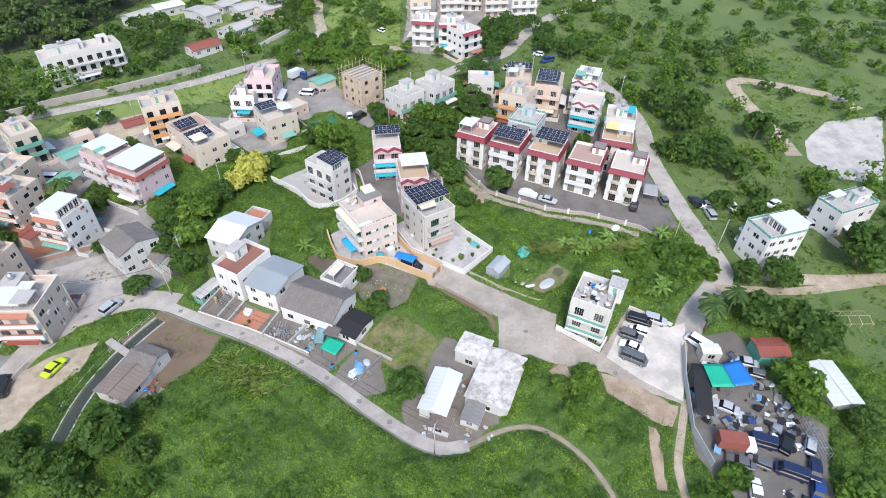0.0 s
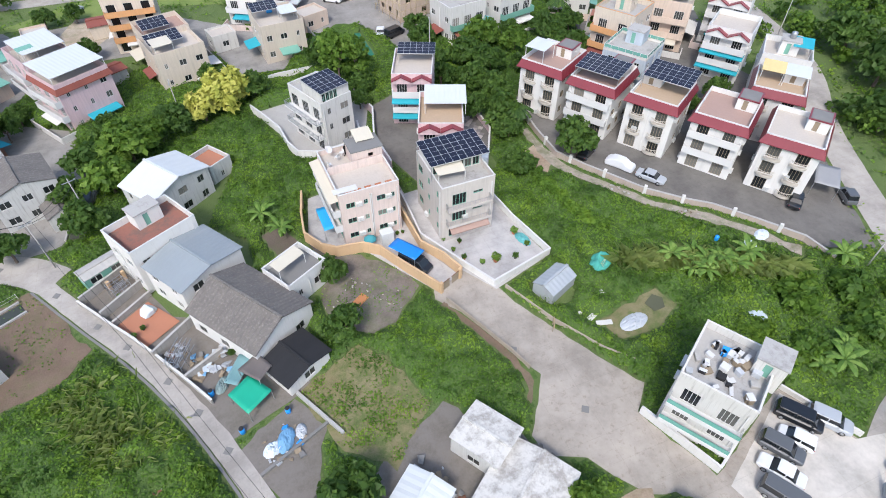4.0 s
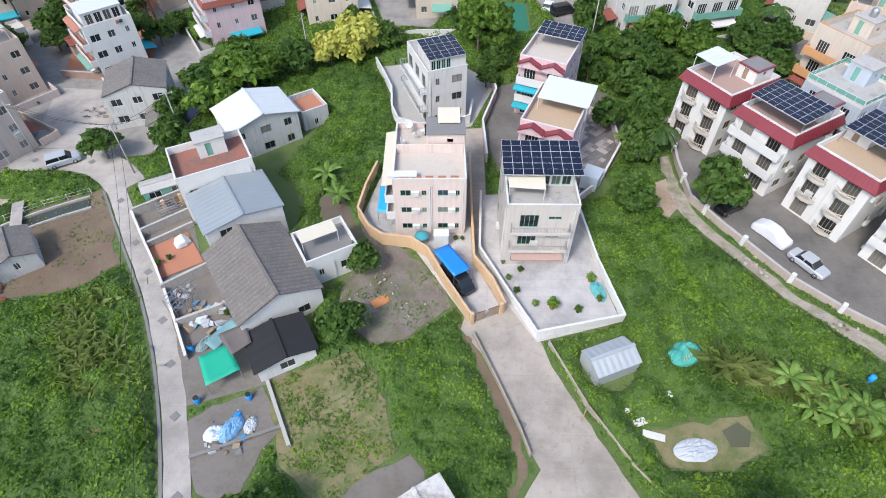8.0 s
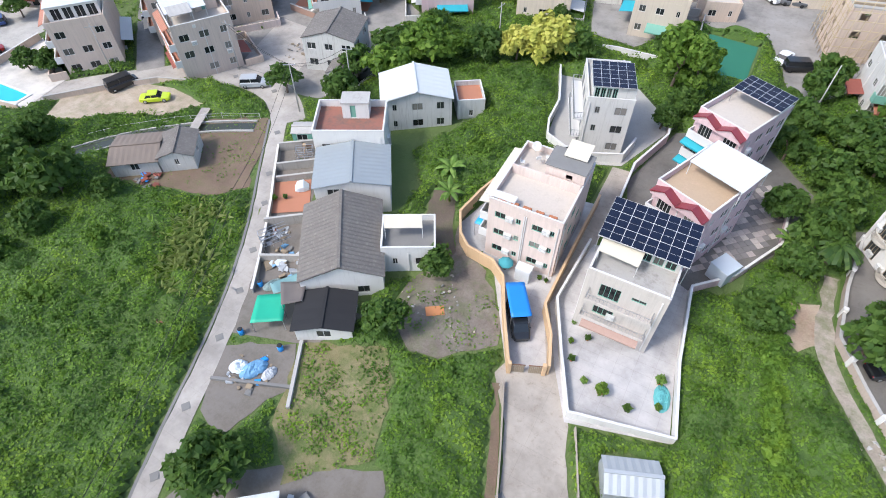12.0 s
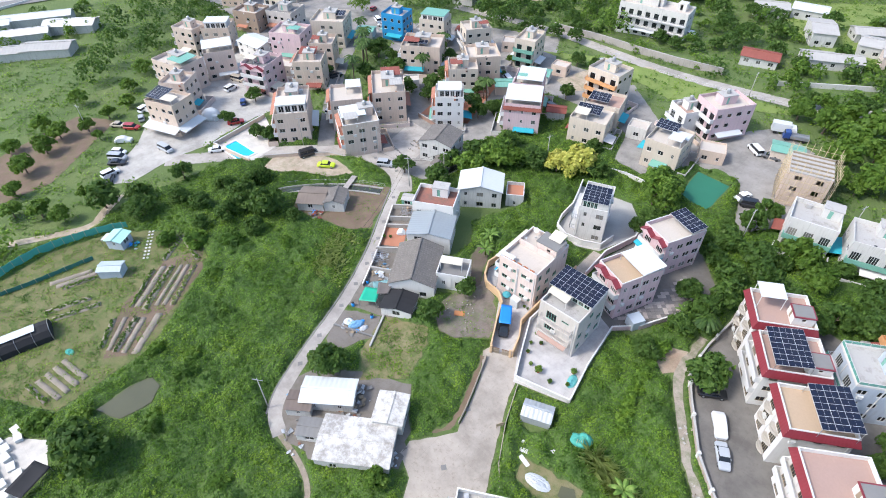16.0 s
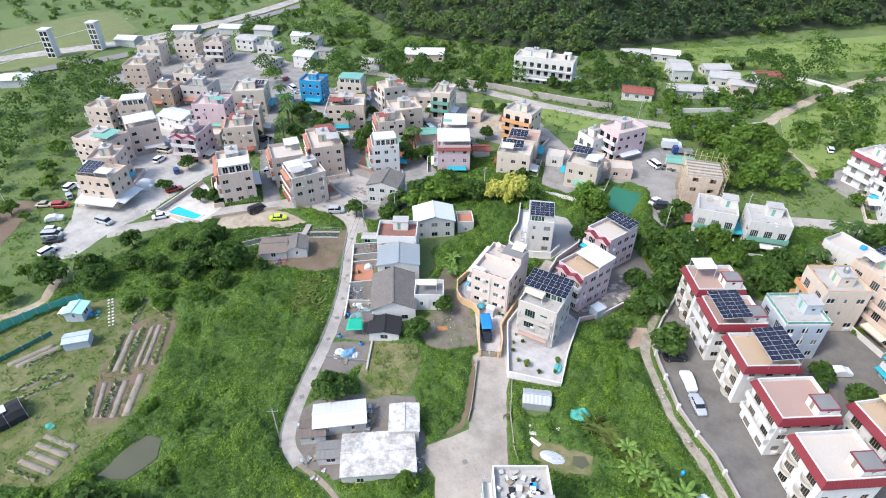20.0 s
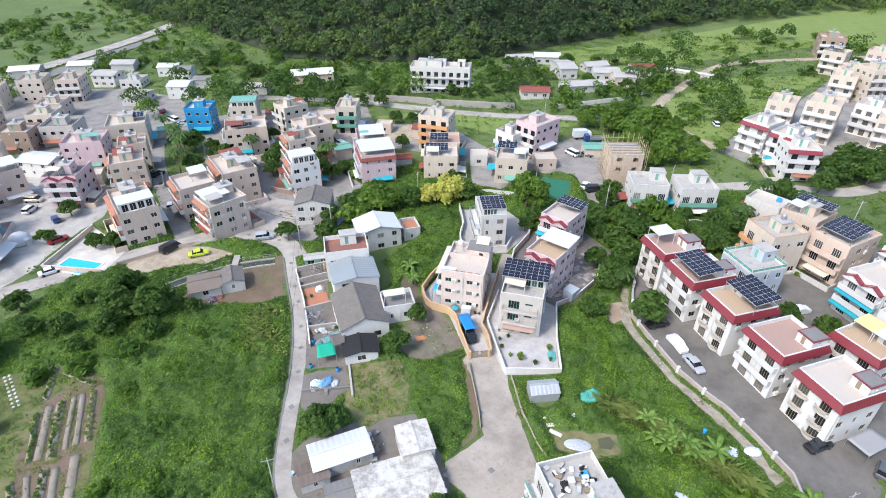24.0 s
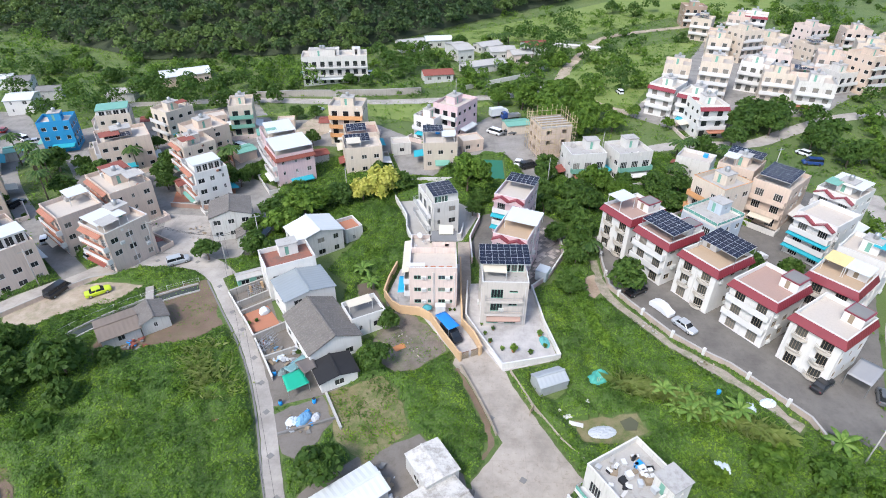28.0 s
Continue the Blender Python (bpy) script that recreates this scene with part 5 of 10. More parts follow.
part("floor_slab", boxes("floor_slab", [(-1.6, 1.6, -.5, .5, 0, .12)], TRIM), pk, (-3.0, -4.5, 8.7), label="white cover board laid on the parapet corner")

sa_front = [(1.0, 3.0, .3, 2.0), (4.0, 6.0, .25, 2.2)] + [q for k in (1, 2) for q in ((1.5, 3.5, 2.72 * k + .25, 2.72 * k + 2.05), (4.5, 5.9, 2.72 * k + 1.4, 2.72 * k + 1.85))]
sa = house("grey tiled house with solar roof, canvas awning and balconies", 16.16, 0.78, 7.6, 9.0, 1, 0.1, 3, 2.72, "grey", ROOF_G, 0, None, 1.0, "solid", .8, None, acs=4, seed=22, solar=((-.05, .3, 8, 3, 6, 2.5),), fmat=GREEN_TRIM, trim=WALL["grey"], dense=1.0, given={0: sa_front})
for k_ in (1, 2):
    balcony(sa, 7.6, 9.0, 0, 2.72 * k_, .55, 6.9, .95, STEEL, "bars", WALL["grey"])
    part("plinth_band", boxes("plinth_band", [(.55, 6.9, -.06, .06, -.02, .32)], WALL["grey"]), sa, (-3.8, -4.5 - .93, 2.72 * k_), label="low tiled balcony upstand")
sa_room = part("roof_room", body_mesh(7.2, 4.6, 2.35, {0: [(.15 + i * 1.15, 1.1 + i * 1.15, .12, 2.15) for i in range(6)]}, WALL["offwhite"]), sa, (.05, 1.7, 8.22), label="glazed roof room with green frames")
place_windows(sa_room, 7.2, 4.6, {0: [(.15 + i * 1.15, 1.1 + i * 1.15, .12, 2.15) for i in range(6)]}, GREEN_TRIM)
part("shade_sail", mesh_of("shade_sail", [(-3.7, -.7, 2.25), (.3, -.75, 2.15), (.2, -3.0, 1.55), (-3.6, -2.9, 1.75), (-3.7, -.7, 2.21), (.3, -.75, 2.11), (.2, -3.0, 1.51), (-3.6, -2.9, 1.71)], [(0, 3, 2, 1), (4, 5, 6, 7), (3, 7, 6, 2), (0, 4, 7, 3), (1, 2, 6, 5)], CANVAS), sa, (0, 0, 8.2), label="cream canvas shade sail")
posts_to(sa, [(-3.55, -2.85), (.15, -2.95)], 8.2, 9.75)
awning(sa, 7.6, 9.0, 0, 2.62, .9, 6.6, 1.3, ROOF_R, .75)

sb = house("white narrow four-level house with green-glazed roof room and solar panels", 3.96, 27.36, 5.8, 9.0, 21.9, 0.1, 3, 2.75, "offwhite", ROOF_G, 3, "bars", 1.3, "solid", .6, None, acs=6, seed=23, fmat=STEEL, dense=1.15)
tr_ = part("roof_room", body_mesh(5.2, 5.2, 2.0, {0: [(.2 + i * .72, .8 + i * .72, .15, 1.8) for i in range(4)]}, WALL["offwhite"]), sb, (.2, -1.6, 8.31))
place_windows(tr_, 5.2, 5.2, {0: [(.2 + i * .72, .8 + i * .72, .15, 1.8) for i in range(4)]}, GREEN_TRIM)
solar_array(sb, -2.6, -4.5, 10.45, 5, 3, 4)
house("pink house with red gables and a broad white roof canopy", 19.43, 13.84, 6.6, 9.0, -22.1, None, 3, 2.75, "rose", ROOF_T, 0, "solid", 1.1, "solid", .9, None, canopies=((.12, 1.08, .42, .98, 1.9, WHITE_METAL, .3),), gables=((0, 8.3, 2),), seed=24, acs=7, dense=1.1)
house("pink house with red gables, teal awnings and solar roof", 20.37, 28.56, 6.6, 9.0, -23.2, None, 3, 2.75, "rose", ROOF_P, 0, "solid", 1.1, "solid", .9, None, solar=((.1, .55, 6, 2, 6, 1.9),), gables=((0, 8.3, 2),), awn=((0, 5.4, .0, 1.0, 1.8, AWN_TEAL), (0, 2.6, .0, 1.0, 1.8, AWN_TEAL)), seed=25, dense=1.1)

# row of old white houses along the lane
gabled("old white house under a dark grey ribbed tile roof", -13.75, -7.8, 8.8, 11.2, 34.9, -1.3, 3.75, 1.9, "white", OLD_TILE, "y", 1, 31, .25, .28, .7, fmat=CONC_D)
gabled("white house with a pale blue-grey sheet roof", -18.95, 1.7, 9.0, 7.2, 33.5, -1.4, 5.1, .8, "white", surface("sheet_bluegrey", (.25, .28, .295), .6, .15, .8), "y", 2, 32, .25, .35, .7)
house("white house with a weedy red-earth flat roof", -23.19, 7.61, 9.0, 6.6, 29.4, -1.4, 2, 3.2, "white", stained_mat("mossy_red_roof", (.26, .11, .08), (.08, .06, .05), .6), 0, None, seed=33, acs=2, stair=(.62, .95), tanks=0, dense=.8)
gabled("white gabled house with a white sheet roof", -21.28, 20.33, 9.7, 7.0, 35.8, -1.7, 5.4, 1.35, "dirtywhite", WHITE_METAL, "y", 2, 34, .3, .5, .9, fmat=STEEL)
house("low white annex with a small terrace", -15.02, 25.1, 4.0, 5.0, 35.2, -1.5, 1, 3.0, "dirtywhite", TERRACOTTA, 0, None, seed=35, acs=0, stair=None, ph=.8)
an = house("low white annex with roof terrace and canvas awning", -7.5, -3.74, 6.0, 5.0, 30.3, -0.6, 1, 3.0, "white", CONC_D, 0, None, seed=36, acs=1, stair=None, ph=.9)
part("shade_sail", mesh_of("shade_sail", [(-2.6, -.6, 2.0), (1.6, -.4, 1.8), (1.5, 1.2, 2.2), (-2.7, 1.0, 2.3), (-2.6, -.6, 1.96), (1.6, -.4, 1.76), (1.5, 1.2, 2.16), (-2.7, 1.0, 2.26)], [(0, 1, 2, 3), (7, 6, 5, 4), (0, 4, 5, 1), (1, 5, 6, 2)], CANVAS), an, (0, 0, 3.0), label="cream canvas awning")
posts_to(an, [(-2.55, -.55), (1.55, -.35), (1.45, 1.15)], 3.05, 4.8)
gabled("small white outbuilding under black netting", -10.2, -15.92, 5.8, 4.4, 29.3, -1.5, 2.6, .6, "white", BLACK_NET, "y", 1, 37, .35, .6, .5)
gabled("long low whitewashed warehouse with a stained pale roof", 5.46, -39.52, 11.4, 7.4, 36, -2.2, 3.0, .45, "dirtywhite", stained_mat("stained_roof", (.56, .54, .50), (.15, .135, .12), .72), "x", 1, 38, .2, .8, .5, "warehouse")
gabled("whitewashed warehouse wing with a flat pale roof", 5.6, -32.45, 4.8, 5.4, 33.1, -1.8, 3.5, .2, "dirtywhite", stained_mat("stained_roof_2", (.56, .54, .50), (.15, .135, .12), .65), "y", 1, 39, .15, .8, .5, "warehouse")
gabled("shed with a bright white sheet roof", -4.36, -37.04, 8.4, 4.5, 39.1, -1.6, 2.7, .5, "dirtywhite", WHITE_METAL, "x", 1, 40, .3, .4, .5, "shed")
gabled("lean-to shed with a grey sheet roof", -6.7, -41.2, 4.0, 3.4, 39.1, -1.8, 2.2, .25, "dirtywhite", surface("brown_roof_sheet", (.16, .125, .105), .9, .35, 1.5, streak=.3), "x", 1, 41, .2, .4, .5, "shed")
gabled("grey lean-to by the warehouse", -1.57, -42.74, 4.2, 3.0, 36, -1.9, 2.2, .2, "dirtywhite", CONC_D, "x", 1, 42, .2, .4, .5, "shed")
gabled("small silver sheet shed on the grass", 22.6, -16.75, 4.7, 3.1, 23, None, 1.7, .7, surface("shed_sheet", (.33, .35, .355), .6, .15, .8, streak=.3), surface("silver_sheet", (.44, .46, .465), .5, .2, .8, metal=.3), "x", 1, 43, .1, .35, .4, "shed", wins=False)
gabled("old farm shed with a brown sheet roof", -48.93, -6.97, 6.0, 6.0, 38.1, None, 2.3, .6, "dirtywhite", surface("brown_sheet", (.20, .16, .13), .9, .4, 1, streak=.3), "x", 1, 44, .3, .35, .4, "shed")
gabled("old white farm shed with a dark roof", -44.59, -3.71, 4.6, 5.4, 38, None, 2.5, .8, "dirtywhite", OLD_TILE, "y", 1, 45, .2, .4, .5, "shed")
gabled("old whitewashed two-storey house with a grey tile roof", -41.23, 28, 8.6, 8.0, 19.6, None, 5.6, 1.3, "dirtywhite", OLD_TILE, "y", 2, 46, .15, .3, .8)
gabled("small old house with a dark roof by the road", -36.65, 22.88, 4.0, 4.0, 19.6, None, 2.4, .8, "dirtywhite", OLD_TILE, "y", 1, 47, .1, .3, .5)
gabled("small pale green hut beside the lane", -30.9, 8.16, 5.4, 2.4, 29.6, None, 2.2, .25, GREEN_TRIM, CONC, "x", 1, 48, .15, .4, .8)

fr = house("grey concrete house with green glass balconies and a cluttered roof", 28.82, -37.7, 7.2, 7.8, -58.7, -1.7, 3, 2.95, "offwhite", ROOF_G, 0, "glass", 1.3, "solid", 1.0, (1.25, 1.0), seed=51, acs=6, trim=TRIM, tanks=0, cap=CONC_L)
house("white three-storey house with mint-green glazed balconies", 75.69, -42.91, 7.0, 9.5, -103.9, None, 3, 2.75, "white", ROOF_G, 3, "glass", 1.0, "glass", 1.1, None, seed=52, top_room=(.3, .98, .35, .98, 2.4, WHITE_METAL), acs=3)
house("white house with glazed carport and roof terrace", 100.94, -44.97, 6.4, 12.0, -100.2, None, 2, 3.2, "white", ROOF_G, 3, "glass", 1.0, "glass", 1.1, (.5, .9), seed=53, acs=3)

# ---- village to the west ----
T = dict(terracotta=True, front=3, bal_out=1.0)
house("bright blue painted house with white windows", -107.76, 74.49, 8.4, 7.6, 19.3, n=3, st=2.75, wall="blue", seed=61, balc=None, acs=2, cap=WALL["blue"])
house("beige house with a green sheet roof room", -93.4, 79.39, 9.0, 7.7, 24.2, wall="cream", seed=62, front=3, stair=None, top_room=(.05, .95, .1, .9, 2.2, GREEN_TRIM))
house("wide beige tiled house with solar panels", -81.6, 61.61, 12.4, 10.0, 34.6, wall="sand", seed=63, front=3, solar=((.15, .15, 6, 2, 8, 1.2),))
house("beige house with a corner terrace and solar panels", -121.23, 55.55, 11.5, 11.0, 36.4, wall="cream", seed=64, front=3, solar=((.5, .4, 5, 2, 8, 1.4),))
house("lilac tiled house with stepped terraces", -121.71, 39, 11.0, 9.0, 29.3, wall="rose", seed=65, front=3)
house("beige house with a dark red roof canopy", -98.78, 30.01, 8.7, 8.1, 41.8, wall="sand", seed=66, canopies=((.15, .75, .4, .98, 2.0, BRICK_RED),), **T)
house("beige house with a glazed white roof room and terracotta balconies", -79.67, 10.19, 8.6, 15.0, 51.7, wall="beige", seed=67, stair=(.5, .95), top_room=(.08, .95, .12, .42, 2.4, WHITE_METAL), **T)
house("beige house with a blue roof pool and white canopy", -72.33, 22.8, 8.7, 9.3, 52.3, wall="beige", seed=68, canopies=((.5, .98, .5, .95, 2.2, WHITE_METAL),), stair=None, **T)
house("beige corner house with patterned white roof canopy", -60.03, 16.82, 9.2, 8.6, 60.2, wall="beige", seed=69, canopies=((.02, .7, .25, .9, 2.0, WHITE_METAL),), stair=(.9, .9), **T)
house("beige house with red roof canopy and terraces", -68.59, 34.82, 9.0, 13.5, 50, wall="sand", seed=70, canopies=((.3, .9, .6, .95, 2.0, BRICK_RED),), **T)
house("white house with glazed roof room and green awning", -51.67, 42.09, 7.6, 7.9, 42.5, wall="white", seed=72, top_room=(.1, .9, .2, .8, 2.2, WHITE_METAL), stair=None, awn=((3, 2.8, .1, .9, 1.8, GREEN_TRIM),), **T)
house("pale house with terracotta balconies", -60.96, 57.74, 8.4, 8.2, 45.4, wall="cream", seed=73, n=3, st=2.6, **T)
house("pale house with stepped roof terraces", -61.78, 67.46, 9.8, 9.6, 49.1, wall="sand", seed=74, front=3)
house("pale beige house with a flat roof", -77.1, 82.03, 8.8, 7.8, 57, wall="cream", seed=75, front=3)
house("cream house with green balcony screens", -57.69, 86.08, 6.8, 9.6, 15.7, wall="cream", seed=76, front=0, balc="solid", fmat=GREEN_TRIM, trim=GREEN_TRIM)
h16 = house("pink house with dark red eaves and a white roof canopy", -34.21, 52.4, 9.4, 9.2, 32.1, wall="rose", seed=77, front=3, canopies=((.0, 1.0, .0, .9, 2.2, WHITE_METAL),), stair=None, cap=BRICK_RED)
for s_ in range(4):
    (ox_, oy_), (ux_, uy_), (nx_, ny_), L_ = side_frame(9.4, 9.2, s_)
    part("tiled_eave", tile_slope("tiled_eave", L_ + .8, .38, .9, BRICK_RED, .4, .4, .3), h16, (ox_ - ux_ * .4 + nx_ * .4, oy_ - uy_ * .4 + ny_ * .4, 7.6 + .002 * s_), math.degrees(math.atan2(uy_, ux_)))
house("pink house with white canopies over its terrace", -39.82, 62.34, 8.0, 9.1, 28, wall="rose", seed=78, front=3, canopies=((.1, 1.0, .05, .9, 2.0, WHITE_METAL),), stair=None)
house("house striped with orange tile bands", -23.6, 77.18, 9.6, 7.4, -1.4, n=4, st=2.55, wall="cream", seed=79, front=0, trim=WALL["orange"], cap=WALL["orange"], roof=ROOF_G)
house("cream house with two solar arrays over its terrace", -17.2, 59.28, 9.4, 9.0, 15.8, n=2, st=3.2, wall="cream", seed=80, balc=None, solar=((.05, .35, 6, 2, 12, 1.4),), stair=None)
house("low house with red terrace and solar panels", -18.85, 68.62, 9.0, 8.0, 15.7, n=2, st=3.0, wall="cream", seed=81, balc=None, roof=ROOF_R, solar=((.05, .1, 5, 2, 12, 1.5),), stair=None)
house("cream house with solar panels and a white canopy", 2.98, 61.58, 8.6, 9.6, 5.6, n=2, st=3.2, wall="cream", seed=82, balc=None, solar=((.0, .5, 5, 2, 8, 2.0),), stair=None, canopies=((.6, 1.0, .45, .75, 1.2, WHITE_METAL),))
house("pink apartment house with white balconies", 6.82, 82.46, 11.0, 8.2, 58.3, wall="rose", seed=83, front=3, dense=1.1)
house("low white and brown house beside the pink flats", -0.39, 78.78, 6.6, 7.0, 58.4, n=2, st=2.9, wall="white", roof=ROOF_R, seed=84, front=3)
house("pale villa with green bands and a flat roof", 38.6, 51.95, 8.8, 7.6, 10.4, n=2, st=3.3, wall="offwhite", seed=85, front=0, balc="solid", trim=GREEN_TRIM, roof=ROOF_G, stair=(.98, .95), tanks=0)
house("pale villa with green balconies and a flat roof", 49.49, 52.65, 8.8, 8.0, 15.3, n=2, st=3.3, wall="offwhite", seed=86, front=0, balc="solid", trim=GREEN_TRIM, roof=ROOF_G, stair=(.75, .95), tanks=0)
house("cream house with orange roof parapet", 63.09, 30.15, 7.9, 8.3, -60.4, n=3, st=3.0, wall="cream", seed=87, cap=WALL["orange"], trim=WALL["orange"], roof=ROOF_G)
house("blue-grey house with green glass railings", 57.28, 18.61, 7.8, 7.9, -58.3, n=3, st=2.8, wall="bluegrey", seed=88, balc="glass", par="glass", ph=1.1, roof=ROOF_G, trim=TRIM, stair=(.4, .95), tanks=0, cap=CONC_L)
house("sand tiled house with green balconies and a solar roof", 76.24, 32.03, 7.6, 10.6, -46.4, wall="sand", seed=89, solar=((.05, .15, 6, 4, 5, 1.6),), trim=WALL["sand"], stair=None)
house("sand tiled house with blue sheet roof", 71.04, 39.81, 7.6, 8.0, -40.6, wall="sand", seed=90, solar=((.0, .6, 7, 2, 6, 2.0),))
house("white house with red gables and teal awnings", 78.58, 17.95, 7.5, 8.4, -55.2, n=3, st=2.7, wall="white", seed=91, stair=None, gables=((0, 8.1, 2),), awn=((0, 5.3, .0, 1.0, 1.4, AWN_TEAL), (0, 2.6, .0, 1.0, 1.6, AWN_TEAL)))
house("white house with red gables and a white roof", 86.92, 27.54, 7.5, 8.4, -53.4, n=3, st=2.7, wall="white", seed=92, gables=((0, 8.1, 2),), canopies=((.1, .95, .3, .95, 2.0, WHITE_METAL),))
house("low white house with a flat roof", 66.38, 52.47, 8.0, 6.0, -33.7, n=1, st=4.0, wall="offwhite", seed=93, balc=None, stair=None)

# ---- western edge of the village ----
house("beige house with solar roof and a white ground-floor canopy", -105.41, -11.85, 9.6, 7.6, 19.9, wall="sand", seed=101, front=3, solar=((.0, .1, 5, 3, 8, 1.6),), stair=None, awn=((0, 3.0, -.1, 1.1, 2.8, WHITE_METAL), (1, 3.0, -.1, 1.0, 2.8, WHITE_METAL)))
house("beige house with a dark roof terrace", -114.75, -4.4, 7.6, 7.8, 36, wall="beige", seed=102, front=3)
house("wide beige house with pale green roof canopy", -128.03, 2.1, 12.8, 8.6, 12.2, wall="beige", seed=103, front=3, canopies=((.5, 1.0, .1, .8, 2.0, GREEN_TRIM),))
house("beige house with a white roof canopy", -126.65, 14.89, 9.0, 7.8, 64.1, wall="beige", seed=104, front=3, canopies=((.0, 1.0, .1, .9, 2.2, WHITE_METAL),), stair=None)
house("pale beige house at the village edge", -151.96, 18.64, 8.8, 7.6, 19.4, wall="beige", seed=105, front=3)
house("beige house with a glazed white roof room", -144.86, 25.36, 9.2, 8.6, 45.7, wall="sand", seed=106, front=3, top_room=(.1, .9, .2, .8, 2.2, WHITE_METAL), stair=None)
house("dark grey flats with bare walls", -153.63, 43.55, 10.1, 8.5, 21.9, n=2, st=3.2, wall="brown", seed=107, balc=None)
house("old grey two-storey house", -145.12, 52.54, 10.5, 9.5, 23.2, n=2, st=3.0, wall="grey", seed=108, balc=None, roof=CONC_D)
house("lilac tiled house with red gables", -108.04, 19.1, 8.4, 9.4, 20.7, wall="rose", seed=109, gables=((0, 8.3, 2),), roof=CONC_D)
gabled("low white house with a pale sheet roof", -132.07, 31.32, 11.0, 7.6, 5.9, None, 4.6, .8, "white", WHITE_METAL, "x", 2, 110, .3, .5)
house("beige house with a red upper terrace", -106.43, 40.97, 7.5, 7.5, 39.7, wall="sand", seed=111, front=3)
for i_, (x_, y_, w_, d_, r_, n_, c_) in enumerate([(-198.2, 90.1, 9.4, 10, 28.8, 3, "cream"), (-183.1, 94, 8.8, 10, 26.2, 3, "beige"), (-187.8, 57.4, 9.6, 12, 33, 3, "sand"), (-205.5, 76.3, 10, 9, 28, 3, "cream"), (-172.6, 74.3, 9, 9, 23.4, 2, "beige"), (-163.3, 62.1, 9, 9, 22, 2, "cream"), (-170.8, 113.4, 9, 8, 16, 1, "offwhite")]):
    house("beige old village house far to the west", x_, y_, w_, d_, r_, n=n_, wall=c_, seed=120 + i_, front=0 if i_ % 2 else 3, acs=1)
for i_, (x_, y_, w_, d_, r_, h_, c_) in enumerate([(-183.3, 112.7, 9.9, 9, 13.1, 5, "white"), (-141.1, 106.4, 8.2, 9, 16.2, 5, "white"), (-154.8, 126.1, 7.5, 8.5, 22.3, 5, "white"), (-153.8, 95.9, 8.5, 10, 11.9, 3.4, "dirtywhite"), (-166.4, 131.3, 9, 7, 20, 4, "white"), (-139.4, 119, 8, 6, 15.7, 3.4, "dirtywhite"), (-111.3, 115.3, 9, 6, 12.8, 3.2, "dirtywhite")]):
    gabled("low white house with a pale sheet roof under the hill", x_, y_, w_, d_, r_, None, h_, .9, c_, (CONC, WHITE_METAL, CONC_D)[i_ % 3], "x", 1 if h_ < 4.5 else 2, 140 + i_, .3, .5)

# ---- houses to the north ----
ap = house("long white three-storey apartment block with recessed balconies", -37.54, 129.46, 23.1, 8.4, 9.2, wall="offwhite", seed=151, front=0, balc="bars", n=3, st=2.9, stair=(.2, .7), tanks=2, dense=1.1)
for u_ in (-7.6, 0.2, 7.8):
    part("stair_house", body_mesh(3.0, 3.2, 2.2, {0: [(1.0, 1.8, .1, 1.95)]}, WALL["offwhite"]), ap, (u_, 2.0, 8.78))
sh = gabled("long shed under a white and dark sheet roof", -96.97, 135.6, 17.1, 9.5, 30.8, None, 3.6, 1.2, "sand", WHITE_METAL, "x", 1, 152, .4, .5)
for i_, (x_, y_, w_, d_, r_, h_, c_) in enumerate([(-13.5, 170.6, 11, 8, 25.6, 3.4, 1), (-2.1, 176.6, 11, 8, 11.7, 3.4, 1), (7.3, 157.2, 7, 13, 25.3, 4.5, 0), (16.3, 138.7, 16.5, 7, 27, 2.8, 0), (-0.4, 127.5, 10.4, 7, 14.1, 2.8, 2), (24.1, 157.1, 10, 9, 11.1, 3.5, 0), (31, 149.9, 8, 7, 16, 4, 3), (38.3, 164.8, 9, 8, 21, 4, 2), (19.1, 168.1, 10, 7, 31.3, 3, 0)]):
    gabled("low white farm building with a sheet roof", x_, y_, w_, d_, r_, None, h_, .9, "dirtywhite" if c_ != 3 else "pink", (CONC, WHITE_METAL, BRICK_RED, TERRA)[c_ if i_ % 3 else 0], "x", 1, 160 + i_, .4, .5)
for i_, (x_, y_, w_, d_, r_, n_, c_, e_) in enumerate([(71, 94.6, 8, 9, -39.5, 3, "white", 1), (77.1, 86.4, 8, 9, -38.6, 3, "white", 1), (77.2, 78.8, 8, 8.6, 6.4, 3, "white", 1), (79.8, 114.2, 8, 9, -20.1, 3, "cream", 0), (88.7, 105.9, 9, 10, -22.9, 4, "cream", 0), (104.4, 111.8, 8.5, 9, -36.1, 3, "white", 0), (106.8, 101.8, 9, 9, -21.9, 3, "cream", 0), (113.6, 93.6, 10, 10, -20.8, 3, "offwhite", 0),
        (126.2, 151.2, 10.7, 10, -43.4, 3, "cream", 0), (105.3, 147, 8, 9, -18.9, 3, "cream", 0), (138.2, 192.8, 10, 10, -26.2, 3, "white", 1), (117.6, 212.3, 10, 9, -4.8, 3, "brown", 0)]):
    hh_ = house("white village house with red eaves on the rise" if e_ else "pale village house on the far rise", x_, y_, w_, d_, r_, n=n_, wall=c_, seed=180 + i_, front=0, acs=2, balc="solid")
    if e_:
        part("tiled_eave", tile_slope("tiled_eave", w_ + .4, .9, .8, RED_TILE, 0, 0, .4), hh_, (-w_ / 2 - .2, -d_ / 2 - .9, 7.9))
rng_ = random.Random(77)
